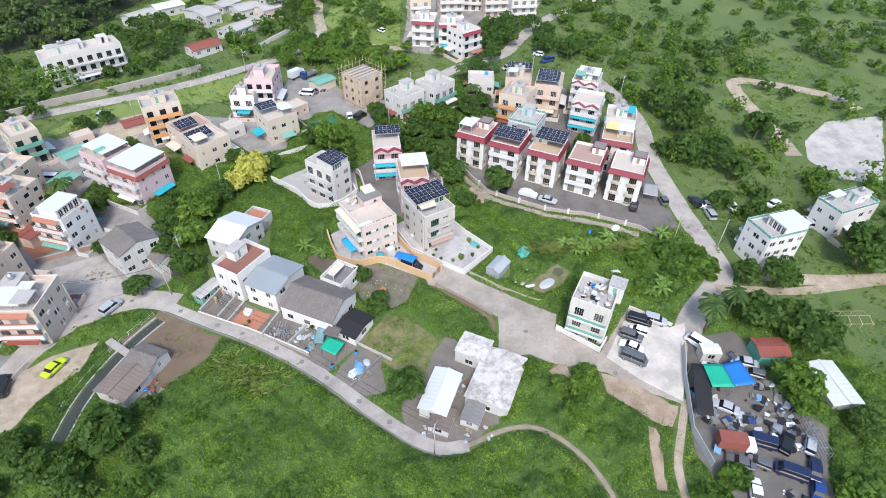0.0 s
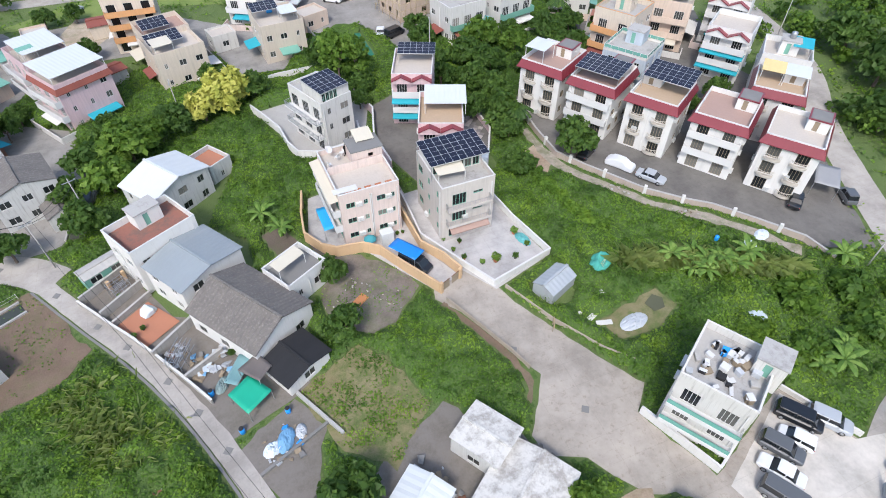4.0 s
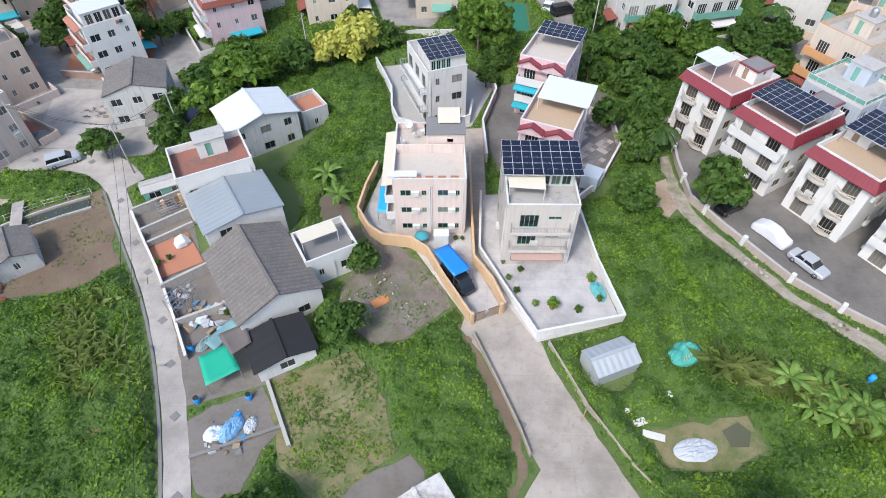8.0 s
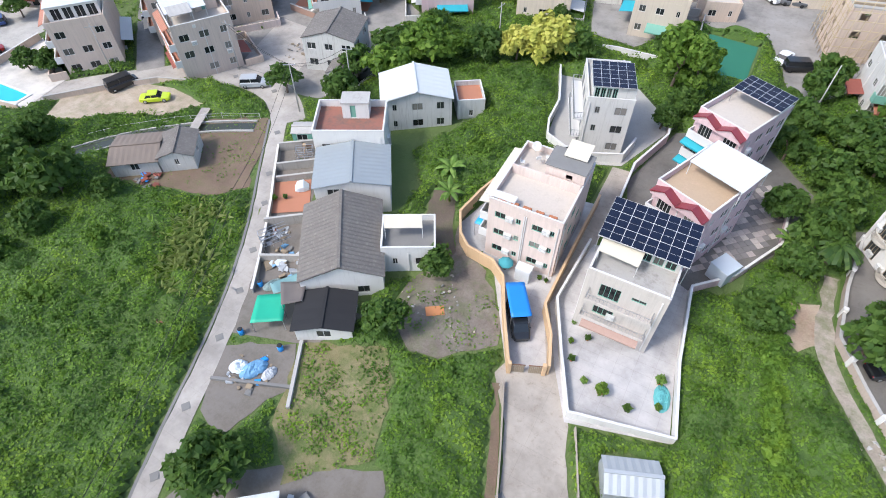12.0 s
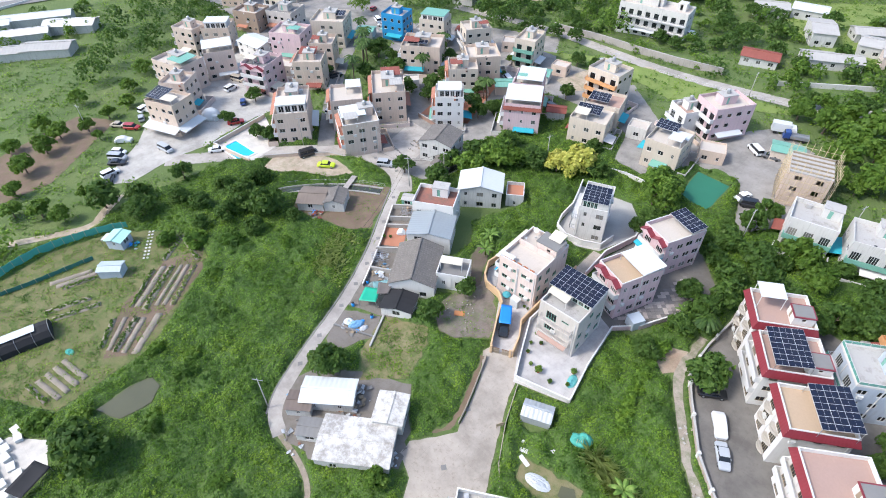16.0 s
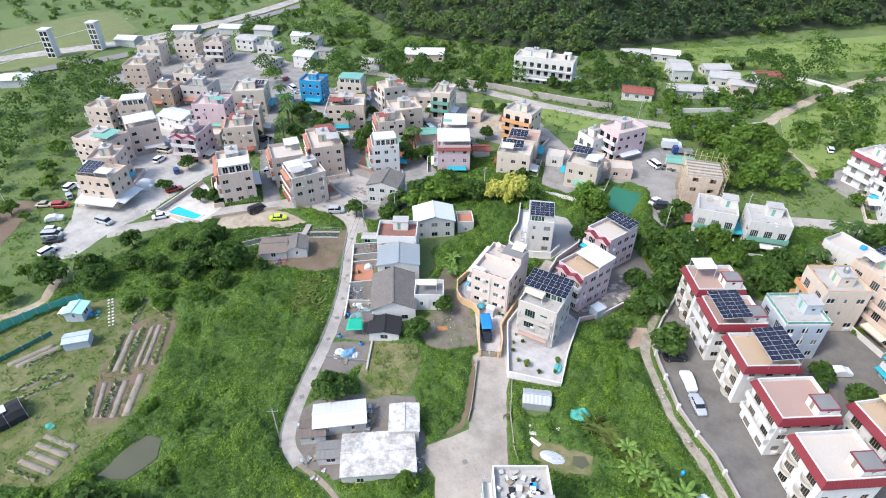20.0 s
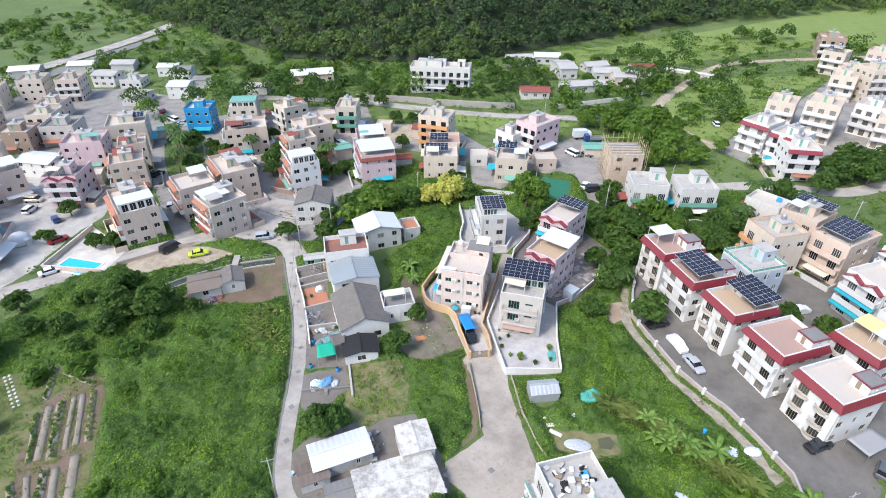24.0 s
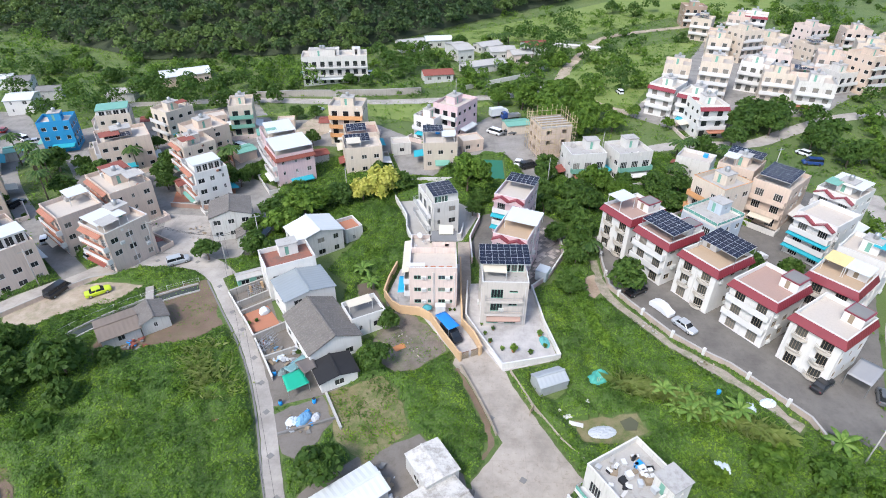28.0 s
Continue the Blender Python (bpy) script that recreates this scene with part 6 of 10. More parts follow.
for i_ in range(22):
    x_, y_ = 112 + (i_ % 5) * 15 + (i_ // 5 % 2) * 6 + rng_.uniform(-4, 4), 104 + (i_ // 5) * 22 + rng_.uniform(-7, 7)
    if abs(x_ - 136) + abs(y_ - 164) < 14:
        continue
    house("pale village house on the far rise", x_, y_, rng_.uniform(8, 10), rng_.uniform(8, 10), rng_.choice((-25, -44, -12, -30, 20)), n=rng_.choice((2, 3, 3, 4)), wall=rng_.choice(("cream", "sand", "offwhite", "beige", "pink")), seed=200 + i_, front=0, acs=1, solar=((.1, .2, 5, 2, 8, 1.5),) if i_ % 4 == 0 else ())


def scaffolded(x, y, w, d, rot):
    """A concrete shell inside a bamboo scaffold."""
    z = gz(x, y)
    ob = thing("unfinished_building", "unfinished brown house wrapped in bamboo scaffolding", "building", x, y, z, rot)
    wins = {s: window_rows((w, d)[s % 2], 3, 2.8, random.Random(s), dense=.8) for s in range(4)}
    part("wall", body_mesh(w, d, 8.4, wins, WALL["sand"]), ob)
    part("roof_slab", boxes("roof_slab", [(-w / 2, w / 2, -d / 2, d / 2, .004, .2)], CONC), ob, (0, 0, 8.4))
    for i in range(5):
        part("roof_beam", boxes("roof_beam", [(-w / 2, w / 2, -.1, .1, 0, .3)], WOOD), ob, (0, -d / 2 + d * (i + .5) / 5, 8.61))
    for s in range(4):
        (ox, oy), (ux, uy), (nx, ny), L = side_frame(w + 1.4, d + 1.4, s)
        k = int(L / 1.3)
        for i in range(k + 1):
            u = L * i / k
            part("scaffold_pole", tube("scaffold_pole", [(0, 0, -.3), (.05, .03, 10.6 + (i % 3) * .4)], .05, BAMBOO, 5), ob, (ox + ux * u, oy + uy * u, 0))
        for j in range(7):
            zz = 1.2 + j * 1.4
            part("scaffold_rail", tube("scaffold_rail", [(ox - ux * .3, oy - uy * .3, zz), (ox + ux * (L + .3), oy + uy * (L + .3), zz + .1)], .045, BAMBOO, 5), ob)
        for i in range(0, k, 2):
            u = L * i / k
            part("scaffold_brace", tube("scaffold_brace", [(ox + ux * u, oy + uy * u, .5), (ox + ux * min(L, u + 3), oy + uy * min(L, u + 3), 5.5)], .04, BAMBOO, 5), ob)


scaffolded(32.4, 67, 8.4, 8.6, 15.3)
KEEP_OUT.append([(-17.9, -19), (-8.2, -17.4), (-8.4, -9.5), (-4.5, -4.3), (-6.6, 0.4), (-12.5, 0.1), (-12.6, 6.9), (-17.6, 12.5), (-11.9, 25.5), (-20.8, 30.8), (-28.3, 19.6), (-30.1, 9.7), (-32.9, 9.5), (-19.1, -9.2)])

# low annexes and sheds in the gaps of the village
for i_, (x_, y_, w_, d_, r_) in enumerate([(-92.8, 68.4, 6, 5, 24.5), (-88.5, 89.8, 6, 5, 21.9), (-68.5, 90.8, 6, 5, 31.6), (-47.4, 77.8, 7, 5, 21.8), (-44.5, 85.4, 5, 4, 11.7), (-31, 85.2, 6, 5, 6.6), (-8, 68.1, 5, 4.5, 13.6), (-51.1, 65.3, 5, 5, 42.1), (-74.4, 48.3, 6, 4, 47.8), (-59.3, 46.5, 5, 4, 42.6), (-112, 29, 6, 5, 34.3), (-116.6, 67, 6, 5, 32.8), (-102.9, 89.3, 7, 5, 16.7), (-29.9, 62.3, 5, 4, 29.9), (11.1, 69.4, 6, 5, 21.4), (24.7, 80.9, 7, 5, 16.2)]):
    wl_ = ("cream", "offwhite", "beige", "dirtywhite", "sand")[i_ % 5]
    if i_ % 2:
        gabled("low annex with a sheet roof between houses", x_, y_, w_, d_, r_, None, 2.7, .4, wl_, (WHITE_METAL, BRICK_RED, CONC, GREEN_TRIM)[i_ % 4], "x", 1, 400 + i_, .3, .4, .4, "shed", wins=False)
    else:
        house("low flat-roofed annex between houses", x_, y_, w_, d_, r_, n=1, st=3.0, wall=wl_, seed=400 + i_, balc=None, stair=None, acs=0, tanks=0, ph=.5, pipes=False, name="annex", dense=.7)

# ---- trees and weeds ----
def leaf_cloud(name, centres, n_each, size, mat, seed, flat=.5, long=1.6):
    """Leaf quads set on the surfaces of many clumps: centres are (x, y, z, r)."""
    r = np.random.default_rng(seed)
    c = np.repeat(np.array(centres, float), n_each, axis=0)
    n = len(c)
    d = r.normal(size=(n, 3))
    d /= np.linalg.norm(d, axis=1)[:, None]
    d[:, 2] = np.abs(d[:, 2]) * 1.0 - .25
    p = c[:, :3] + d * c[:, 3:4] * r.uniform(.72, 1.08, (n, 1))
    nrm = d + r.normal(scale=.55, size=(n, 3))
    nrm[:, 2] += flat
    nrm /= np.linalg.norm(nrm, axis=1)[:, None]
    t = np.cross(nrm, r.normal(size=(n, 3)))
    t /= np.linalg.norm(t, axis=1)[:, None]
    b = np.cross(nrm, t)
    s = size * r.uniform(.6, 1.35, (n, 1))
    quad_mesh = np.stack([p - t * s * long * .5, p + b * s * .5, p + t * s * long * .5 - nrm * s * .18, p - b * s * .5], 1)
    return quads(name, quad_mesh, mat)


def quads(name, q, mat):
    n = len(q)
    me = bpy.data.meshes.new(name)
    me.vertices.add(n * 4)
    me.vertices.foreach_set("co", q.reshape(-1).astype(np.float32))
    me.loops.add(n * 4)
    me.loops.foreach_set("vertex_index", np.arange(n * 4, dtype=np.int32))
    me.polygons.add(n)
    me.polygons.foreach_set("loop_start", np.arange(0, n * 4, 4, dtype=np.int32))
    me.update()
    me.validate()
    me.materials.append(mat)
    return me


def crown_centres(rng, n, rx, rz, z0):
    out = []
    for i in range(n):
        a, e = rng.uniform(0, 2 * math.pi), rng.uniform(-.35, 1)
        k = rng.uniform(.45, .82)
        cz = math.cos(math.asin(min(1, abs(e))))
        out.append((math.cos(a) * cz * rx * k, math.sin(a) * cz * rx * k, z0 + e * rz * k, rng.uniform(.26, .42) * rx))
    return out


def tree_kinds():
    rng = random.Random(4)
    kinds = {}
    for name, mat, n, each, size, squash in (("broad", LEAF, 25, 52, .165, .85), ("bright", LEAF_B, 25, 50, .17, .8), ("blossom", LEAF_Y, 24, 60, .16, .75), ("tall", LEAF_B, 30, 44, .16, 1.7), ("bush", LEAF_S, 18, 46, .22, .62)):
        for k in range(3):
            cs = crown_centres(rng, n, 1.0, squash, 0.0)
            kinds[name, k] = (leaf_cloud("crown", cs, each, size, mat, rng.randrange(999)), squash)
    return kinds


KINDS = tree_kinds()


def trunk_mesh(seed):
    key = ("trunk", seed % 4)
    if key not in CACHE:
        rng = random.Random(seed % 4)
        v, f = [], []

        def limb(p, q, r1, r2):
            d = (q - p).normalized()
            a = d.orthogonal().normalized()
            b = d.cross(a)
            k = len(v)
            for pt, r in ((p, r1), ((p + q) / 2 + a * .03, (r1 + r2) / 2), (q, r2)):
                v.extend(pt + (a * math.cos(t) + b * math.sin(t)) * r for t in (i * math.pi / 3 for i in range(6)))
            for j in range(2):
                f.extend((k + j * 6 + i, k + j * 6 + (i + 1) % 6, k + j * 6 + 6 + (i + 1) % 6, k + j * 6 + 6 + i) for i in range(6))
        top = Vector((rng.uniform(-.06, .06), rng.uniform(-.06, .06), .62))
        limb(Vector((0, 0, -.1)), top, .085, .05)
        for i in range(5):
            a = i * 1.3 + rng.random()
            limb(top, top + Vector((math.cos(a) * .45, math.sin(a) * .45, rng.uniform(.25, .6))), .045, .015)
        CACHE[key] = mesh_of("trunk", v, f, BARK, True)
    return CACHE[key]


TREE_LABEL = {"broad": "dense dark green broadleaf tree", "bright": "light green broadleaf tree", "blossom": "spreading tree covered in yellow blossom", "tall": "tall feathery light green tree", "bush": "rounded bushy green shrub"}
tree_no = [0]


FAR_TREES = {}


def tree(x, y, r, kind="broad", lift=None, label=""):
    if math.hypot(x - 10, y + 20) > 135:
        FAR_TREES.setdefault(kind, []).append((x, y, r))
        return
    tree_no[0] += 1
    k = tree_no[0]
    me, squash = KINDS[kind, k % 3]
    z = gz(x, y)
    up = r * squash * (.95 if kind != "bush" else .62) + (.5 if kind != "bush" else 0) if lift is None else lift
    ob = thing("tree" if kind != "bush" else "shrub", label or TREE_LABEL[kind], "tree" if kind != "bush" else "shrub", x, y, z, (k * 67) % 360)
    part("trunk", trunk_mesh(k), ob, m=Matrix.Diagonal((r * .9, r * .9, max(.5, up * 1.1), 1)))
    part("crown", me, ob, m=pose(0, 0, up, 0, 0, k * 40 % 360) @ Matrix.Diagonal((r, r, r * (1 + .12 * math.sin(k)), 1)))
    return ob


def palm(x, y, h=7.0, label="tall feather palm with drooping fronds"):
    if "palm" not in CACHE:
        r = np.random.default_rng(5)
        q = []
        for i in range(18):
            a, up = i * 2.4, r.uniform(.15, .9)
            pts = [np.array([math.cos(a) * s * 2.6, math.sin(a) * s * 2.6, up * s * 1.6 - 1.7 * s * s]) for s in np.linspace(0, 1, 9)]
            sd = np.array([-math.sin(a), math.cos(a), 0])
            for p0, p1 in zip(pts, pts[1:]):
                wdt = .42
                for sgn in (-1, 1):
                    q.append([p0, p1, p1 + sd * wdt * sgn + [0, 0, -.22], p0 + sd * wdt * sgn * .9 + [0, 0, -.22]])
        CACHE["palm"] = quads("crown", np.array(q), FROND)
    z = gz(x, y)
    ob = thing("palm_tree", label, "palm", x, y, z, (x * 31) % 360)
    part("trunk", tube("trunk", [(0, 0, -.2), (.1, 0, h * .5), (.15, .1, h)], .2, BARK, 8, .13), ob)
    part("crown", CACHE["palm"], ob, (.15, .1, h))


def banana(x, y, s=1.0):
    if "banana" not in CACHE:
        r = np.random.default_rng(6)
        q = []
        for i in range(8):
            a, up = i * .85, r.uniform(.5, 1.3)
            pts = [np.array([math.cos(a) * t * 1.7, math.sin(a) * t * 1.7, up * t * 1.7 - 1.3 * t * t]) for t in np.linspace(0, 1, 7)]
            sd = np.array([-math.sin(a), math.cos(a), 0])
            for j, (p0, p1) in enumerate(zip(pts, pts[1:])):
                w0, w1 = .3 * math.sin(math.pi * (j + .3) / 7), .3 * math.sin(math.pi * (j + 1.3) / 7)
                for sgn in (-1, 1):
                    q.append([p0, p1, p1 + sd * w1 * sgn + [0, 0, -.1], p0 + sd * w0 * sgn + [0, 0, -.1]])
        CACHE["banana"] = quads("leaves", np.array(q), BANANA)
        CACHE["bstem"] = tube("stem", [(0, 0, -.2), (0, 0, 1.6)], .14, LEAF_B, 7, .09)
    ob = thing("banana_plant", "banana plant with broad arching leaves", "banana plant", x, y, None, (x * 57) % 360, "banana plants")
    ob.matrix_basis = ob.matrix_basis @ Matrix.Scale(s, 4)
    part("stem", CACHE["bstem"], ob)
    part("leaves", CACHE["banana"], ob, (0, 0, 1.5))


def many(kind, rows):
    for x, y, r in rows:
        tree(x, y, r, kind)


# near the centre
many("broad", [(-51.9, -16.8, 4.2), (-4, -13.8, 2.5), (-3.5, -4.7, 2.1), (-8.4, -33.8, 3.4), (-42.4, 15.8, 2.8), (38.9, 6.4, 3.6), (-16.9, -11.6, .5)])
tree(-10, 42.5, 4.6, "blossom")
tree(-14.5, 40.8, 3.4, "blossom")
many("bright", [(-26.9, 33.6, 4.5), (-29.5, 25.6, 3.8), (-23.7, 35.4, 3.6), (45.6, 39.5, 3), (40.2, 43.5, 3.6)])
many("broad", [(-32.6, 17.8, 3), (-19.9, 38.5, 3.4), (-32.4, 31.9, 3.6), (-35.2, 24.9, 3.0)])
tree(10.3, 41.7, 3.6, "tall")
tree(13.6, 40.3, 3.0, "tall")
many("broad", [(29.4, 48.4, 3), (53.7, 43, 3), (55.4, 33.6, 3), (50.4, 31.9, 3), (32.3, 30.3, 3), (32.6, 18.1, 3.2), (27.4, 33.3, 2.5), (28.7, 21.8, 2.6), (34.3, 38.5, 3.5), (27.9, 39.9, 3), (48.7, 28.3, 2.6), (43.7, 31, 2.8), (33.9, 24.9, 3), (37.7, 33.6, 3.2), (31.1, 13.2, 2.4), (13.1, 36.9, 2.6), (59.4, 41.7, 3)])
many("broad", [(64, 11.9, 2.3), (69.9, 9.5, 2.4), (63.3, 7.8, 2.0), (-5.2, 44.2, 3), (28.9, 4.8, 2.4), (11.5, 32.6, 2.0)])
many("broad", [(-58.4, -20.3, 2.8), (-64, -13.2, 2.6), (-49, -22.4, 2.4), (-46.6, -14.2, 2.0), (-149.1, 89.1, 5.0), (-118.8, 102.9, 6.5), (-98.3, 114.2, 6.0), (-150.6, 117.3, 5.0), (-91.3, 68, 3.2), (-84.6, 52.6, 3.2), (-64.4, 46.5, 2.6), (-46.4, 48.2, 2.6)])
# beside the road and the car park
many("bright", [(11.9, -41.5, 2), (16.9, -48.1, 2.4), (14.2, -45.9, 1.8), (20.2, -46.3, 1.7), (13.3, -51.1, 2)])
many("bush", [(56.7, -31.8, 3), (50, -30.1, 3), (44.8, -23.7, 2), (45.2, -36.4, 2.5), (41.7, -32, 2), (59.6, -39.3, 3.6), (54.1, -37.4, 3.2), (62.3, -34.6, 2.6), (-8.4, 15.8, 2), (-2.9, 16.3, 1.6)])
many("broad", [(56.3, -54.8, 4.6), (59.1, -62.7, 5), (61.3, -57.8, 4), (69.5, -50.3, 4), (65.1, -45.9, 3), (64.3, -62.7, 3.5), (50.9, -77.9, 3)])
many("bright", [(49, -67.4, 4.0), (46.5, -70.9, 3)])
many("broad", [(90.7, -55.3, 6), (98.8, -59.5, 6), (108.2, -65.6, 6), (95.1, -69.7, 5), (120.1, -71.8, 6), (80.4, -27.3, 3.2), (84.9, -33.7, 3), (101.6, 2.7, 5), (118.2, -10.5, 4.5), (90.6, -7.8, 4.5), (98.9, -12.2, 4.2), (95.5, -19.9, 3.6), (104.5, 12.8, 5), (111.1, 6.6, 4.5)])
many("bush", [(26.5, -72.3, 2.6), (20.4, -72.9, 3), (40.4, -83.9, 3.5), (31.6, -83.8, 3), (23.1, -79.8, 3), (15.9, -58.6, 1.6), (12.4, -56.1, 1.5), (4.5, -59.3, 1.6), (-4.5, -57.4, 1.8)])
# west fields
many("bush", [(-21.5, -25.7, 1.5), (-38.7, -29.1, 2.2), (-40.5, -20.2, 2.0), (-49.8, -27.8, 2.8), (-33.5, -39.4, 1.6), (-42.8, -36.1, 2), (-27.6, -48.6, 2), (-20.2, -59.2, 2.2), (-55.5, -33, 2.6), (-60.6, -37.2, 2.2), (-33.2, -52.4, 1.8), (-28.9, -67.1, 2.0), (-33.1, -72.1, 2.2), (-25.7, -51.3, 1.8)])
many("broad", [(-54.8, 58.3, 2.2), (-79, 45.1, 2.0), (-92.4, 57.8, 2.4), (-77.8, 70.3, 2.4), (-45.2, 53.2, 2.2), (-64.1, 48.1, 1.8), (-83.9, 29.1, 2.2), (-100.5, 36.8, 2.0), (-33.8, 72.9, 2.4), (-12.2, 53.3, 2.2), (-72.1, 74.5, 2.2), (-43.6, 93, 2.6)])
many("broad", [(-61.8, -17.4, 3.0), (-57.6, -24.3, 2.6), (-64.8, -10.9, 2.6), (-78.2, -34.4, 3.0), (-80.1, -23.2, 2.6), (-65.9, -26.1, 2.6), (-71.6, -28.4, 2.4), (-68.7, -18.6, 2.2), (-56.4, -15.7, 2.0), (-59.3, -29.5, 1.8), (-20.7, -68.9, 4), (-24.6, -68.9, 3.2), (-72.8, -36.7, 3.4), (-82.8, -41.2, 4)])
many("bright", [(-118.8, -42.1, 3.0), (-112.5, -49.1, 3.0), (-123.2, -36.9, 3.0), (-121.7, -30, 2.4), (-95.4, -57.1, 2.4), (-90.6, -52.6, 2.8), (-84.8, -49.8, 2.4), (-90, -42.8, 1.8), (-127.1, -16.3, 2.4), (-124.5, -23.1, 2.2), (-126.1, -48.1, 2.4), (-103.7, -54.1, 2.4), (-130.8, -38.8, 3.0), (-138.9, -25.7, 3.0), (-136.9, -11.6, 2.6), (-146.7, -2.5, 3.0), (-114.9, -29.8, 1.6)])
many("broad", [(-190.8, 30.5, 6), (-183.5, 17.5, 6), (-175, 0.5, 5), (-167, 10.4, 5), (-158.7, 4.7, 5), (-173.9, 26.6, 5.5), (-167.7, 35.1, 5), (-202, 42.5, 6), (-151, -16.7, 5), (-189.5, 7.5, 6), (-203.5, 23.8, 6), (-161.2, -9.3, 5), (-215.4, 48.7, 6), (-181.6, 38.7, 5)])
# between and behind the village houses
many("broad", [(-89.2, 44.1, 3), (-51.2, 51.5, 2.5), (-71.7, 44.3, 3), (-79.8, 1.6, 2.2), (-84.1, 0.2, 2.2), (-87.6, 52.3, 2.6), (-99, 57.2, 4), (-67.9, 51.7, 3), (-85.3, 71.8, 3.4), (-67.4, 76.7, 3), (-69, 59.3, 3), (-102.2, 11.1, 2.6), (-96.5, -1.5, 2.2), (-46.8, 33.8, 2.0), (-29.6, 40.8, 3), (-56.5, 48.6, 2.4)])
many("bright", [(-45.9, 116, 6.5), (-123.8, 107.2, 5.5), (-134.8, 79.8, 4.5), (-87.6, 90.8, 3)])
many("broad", [(-109.7, 104.5, 5), (-111.3, 94.9, 5.4), (-83.1, 100.2, 4.5), (-84.2, 109.7, 4.5), (-62.1, 107.6, 3), (-70.6, 107.8, 3.4), (-54.6, 108.6, 3), (-72.3, 102.8, 3), (-93.5, 107.5, 4.5), (-103.4, 113.5, 5), (-126.7, 95.6, 4.5), (-77.3, 115.6, 4), (-62.9, 118, 4), (-51.4, 123.9, 4), (-70.6, 125, 4), (-87.8, 118.9, 5)])
many("bright", [(27.7, 97.8, 4), (34.6, 94.3, 4), (20.6, 100.6, 3.5), (41.2, 91.1, 4), (43.2, 78.3, 4), (36.8, 75.4, 3), (43.2, 107, 4), (38, 101.4, 5), (35.2, 85.3, 4.4), (52.3, 79.9, 3.6), (46.1, 86.7, 4), (30.1, 104.6, 4), (47.7, 99.3, 3.6), (24.1, 108.1, 3)])
many("broad", [(92.6, 83.5, 4.6), (97, 79.7, 4.6), (86.4, 74.4, 4), (72.4, 62.4, 3), (100.8, 64.4, 4), (89, 79.1, 4), (101.3, 85.4, 4.4), (94.7, 75.2, 4), (81.8, 68.4, 3.4), (106.1, 69.5, 4), (105.3, 55.3, 3.6), (109.1, 79.9, 4)])
many("broad", [(1.5, 134.9, 3), (-4.3, 149.6, 3), (18, 144.4, 3), (10.3, 129.8, 2.5), (-17, 141.5, 4), (-8.6, 139.3, 4), (-14.9, 128.9, 2.4), (-20.9, 148.6, 3.4), (33.1, 140.8, 3), (40.6, 148.2, 5), (46.1, 157.4, 6), (36.1, 178, 6), (-24.8, 155.7, 4), (7.6, 167.8, 4), (23.7, 131.6, 2.4), (53.4, 178.3, 6)])
many("broad", [(-100.5, 118.7, 4.7), (-78.0, 64.7, 2.7), (-37.3, 93.1, 2.3), (-36.6, 128.4, 2.6), (-31.5, 123.2, 2.6), (-25.1, 121.2, 2.5), (-11.8, 131.6, 3.5), (-16.9, 163.4, 3.0), (-7.3, 160.1, 3.5), (-166.2, 134.6, 5.7), (43.2, 175.9, 5.3), (56.2, 198.9, 7.2), (30.3, 54.5, 2.7), (47.7, 46.1, 2.2), (54.4, 39.0, 2.8), (9.4, 47.1, 4.2), (109.6, 57.0, 3.6), (33.1, 112.1, 3.0), (156.1, 172.0, 4.2), (-152.4, 145.5, 4.5), (-164.1, 145.6, 4.6), (-125.3, 134.1, 3.6), (-93.7, 127.2, 2.9), (-100.9, 133.9, 3.5), (53.6, 53.6, 1.5), (44.0, 44.8, 1.7), (25.8, 44.9, 1.9), (23.2, 38.3, 1.9), (38.5, 40.3, 1.9), (84.5, 78.6, 2.6), (20.5, 109.2, 2.4), (106.3, 240.5, 4.7), (94.5, 228.0, 4.5), (85.1, 236.8, 4.0), (124.2, 215.9, 3.9), (122.5, 189.0, 3.6)])
many("bright", [(-172.1, 164.6, 7.4), (40.7, 52.5, 3.3), (47.8, 79.0, 2.4), (167.4, 167.4, 3.6), (18.9, 177.9, 2.6), (54.8, 85.1, 2.2), (61.0, 89.9, 2.2), (68.4, 80.7, 1.8), (-60.6, 81.2, 1.9), (52.9, 92.2, 2.2), (12.1, 118.0, 2.5), (-33.3, 37.8, 2.2), (41.5, 75.0, 2.0), (38.9, 137.9, 2.7), (46.2, 145.1, 3.3), (57.3, 158.8, 3.0)])
for x_, y_, h_ in [(-103, 54.2, 9), (-97, 50.8, 9), (-112.4, 61.5, 9), (-86, 76, 5.94), (-52.3, 57.6, 6.38), (68.2, 62.2, 5), (65, 61.1, 5), (21.3, 176.8, 5), (25, 176.6, 5), (28.7, 178.4, 5), (-51, 57.3, 7), (-106.8, 58.3, 8), (-91.2, 40.1, 8), (-97.1, 49.3, 8), (-101.5, 52.8, 7), (47, -50.5, 6.5), (54.1, -50, 6.8), (49.7, -48.9, 6), (-77, 56.7, 7), (34, 16.1, 4), (61.1, 48.9, 4), (76.5, 59.5, 4), (-51.3, 47, 6), (32.9, 149.9, 7), (36.7, 153.7, 7)]:
    palm(x_, y_, h_)
for i_, (x_, y_) in enumerate([(40, -21.7), (42.7, -21.2), (45.4, -23.3), (48.4, -22.4), (41.7, -19.6), (41.4, -22.7), (38.9, -18.8), (46.9, -39.3), (44.5, -38.8), (48.9, -37.8), (44.5, -21.8), (59.8, -27.5), (30, 17), (-7.7, 6.1), (-9.7, 10)]):
    banana(x_, y_, 1.05 + .1 * (i_ % 4))


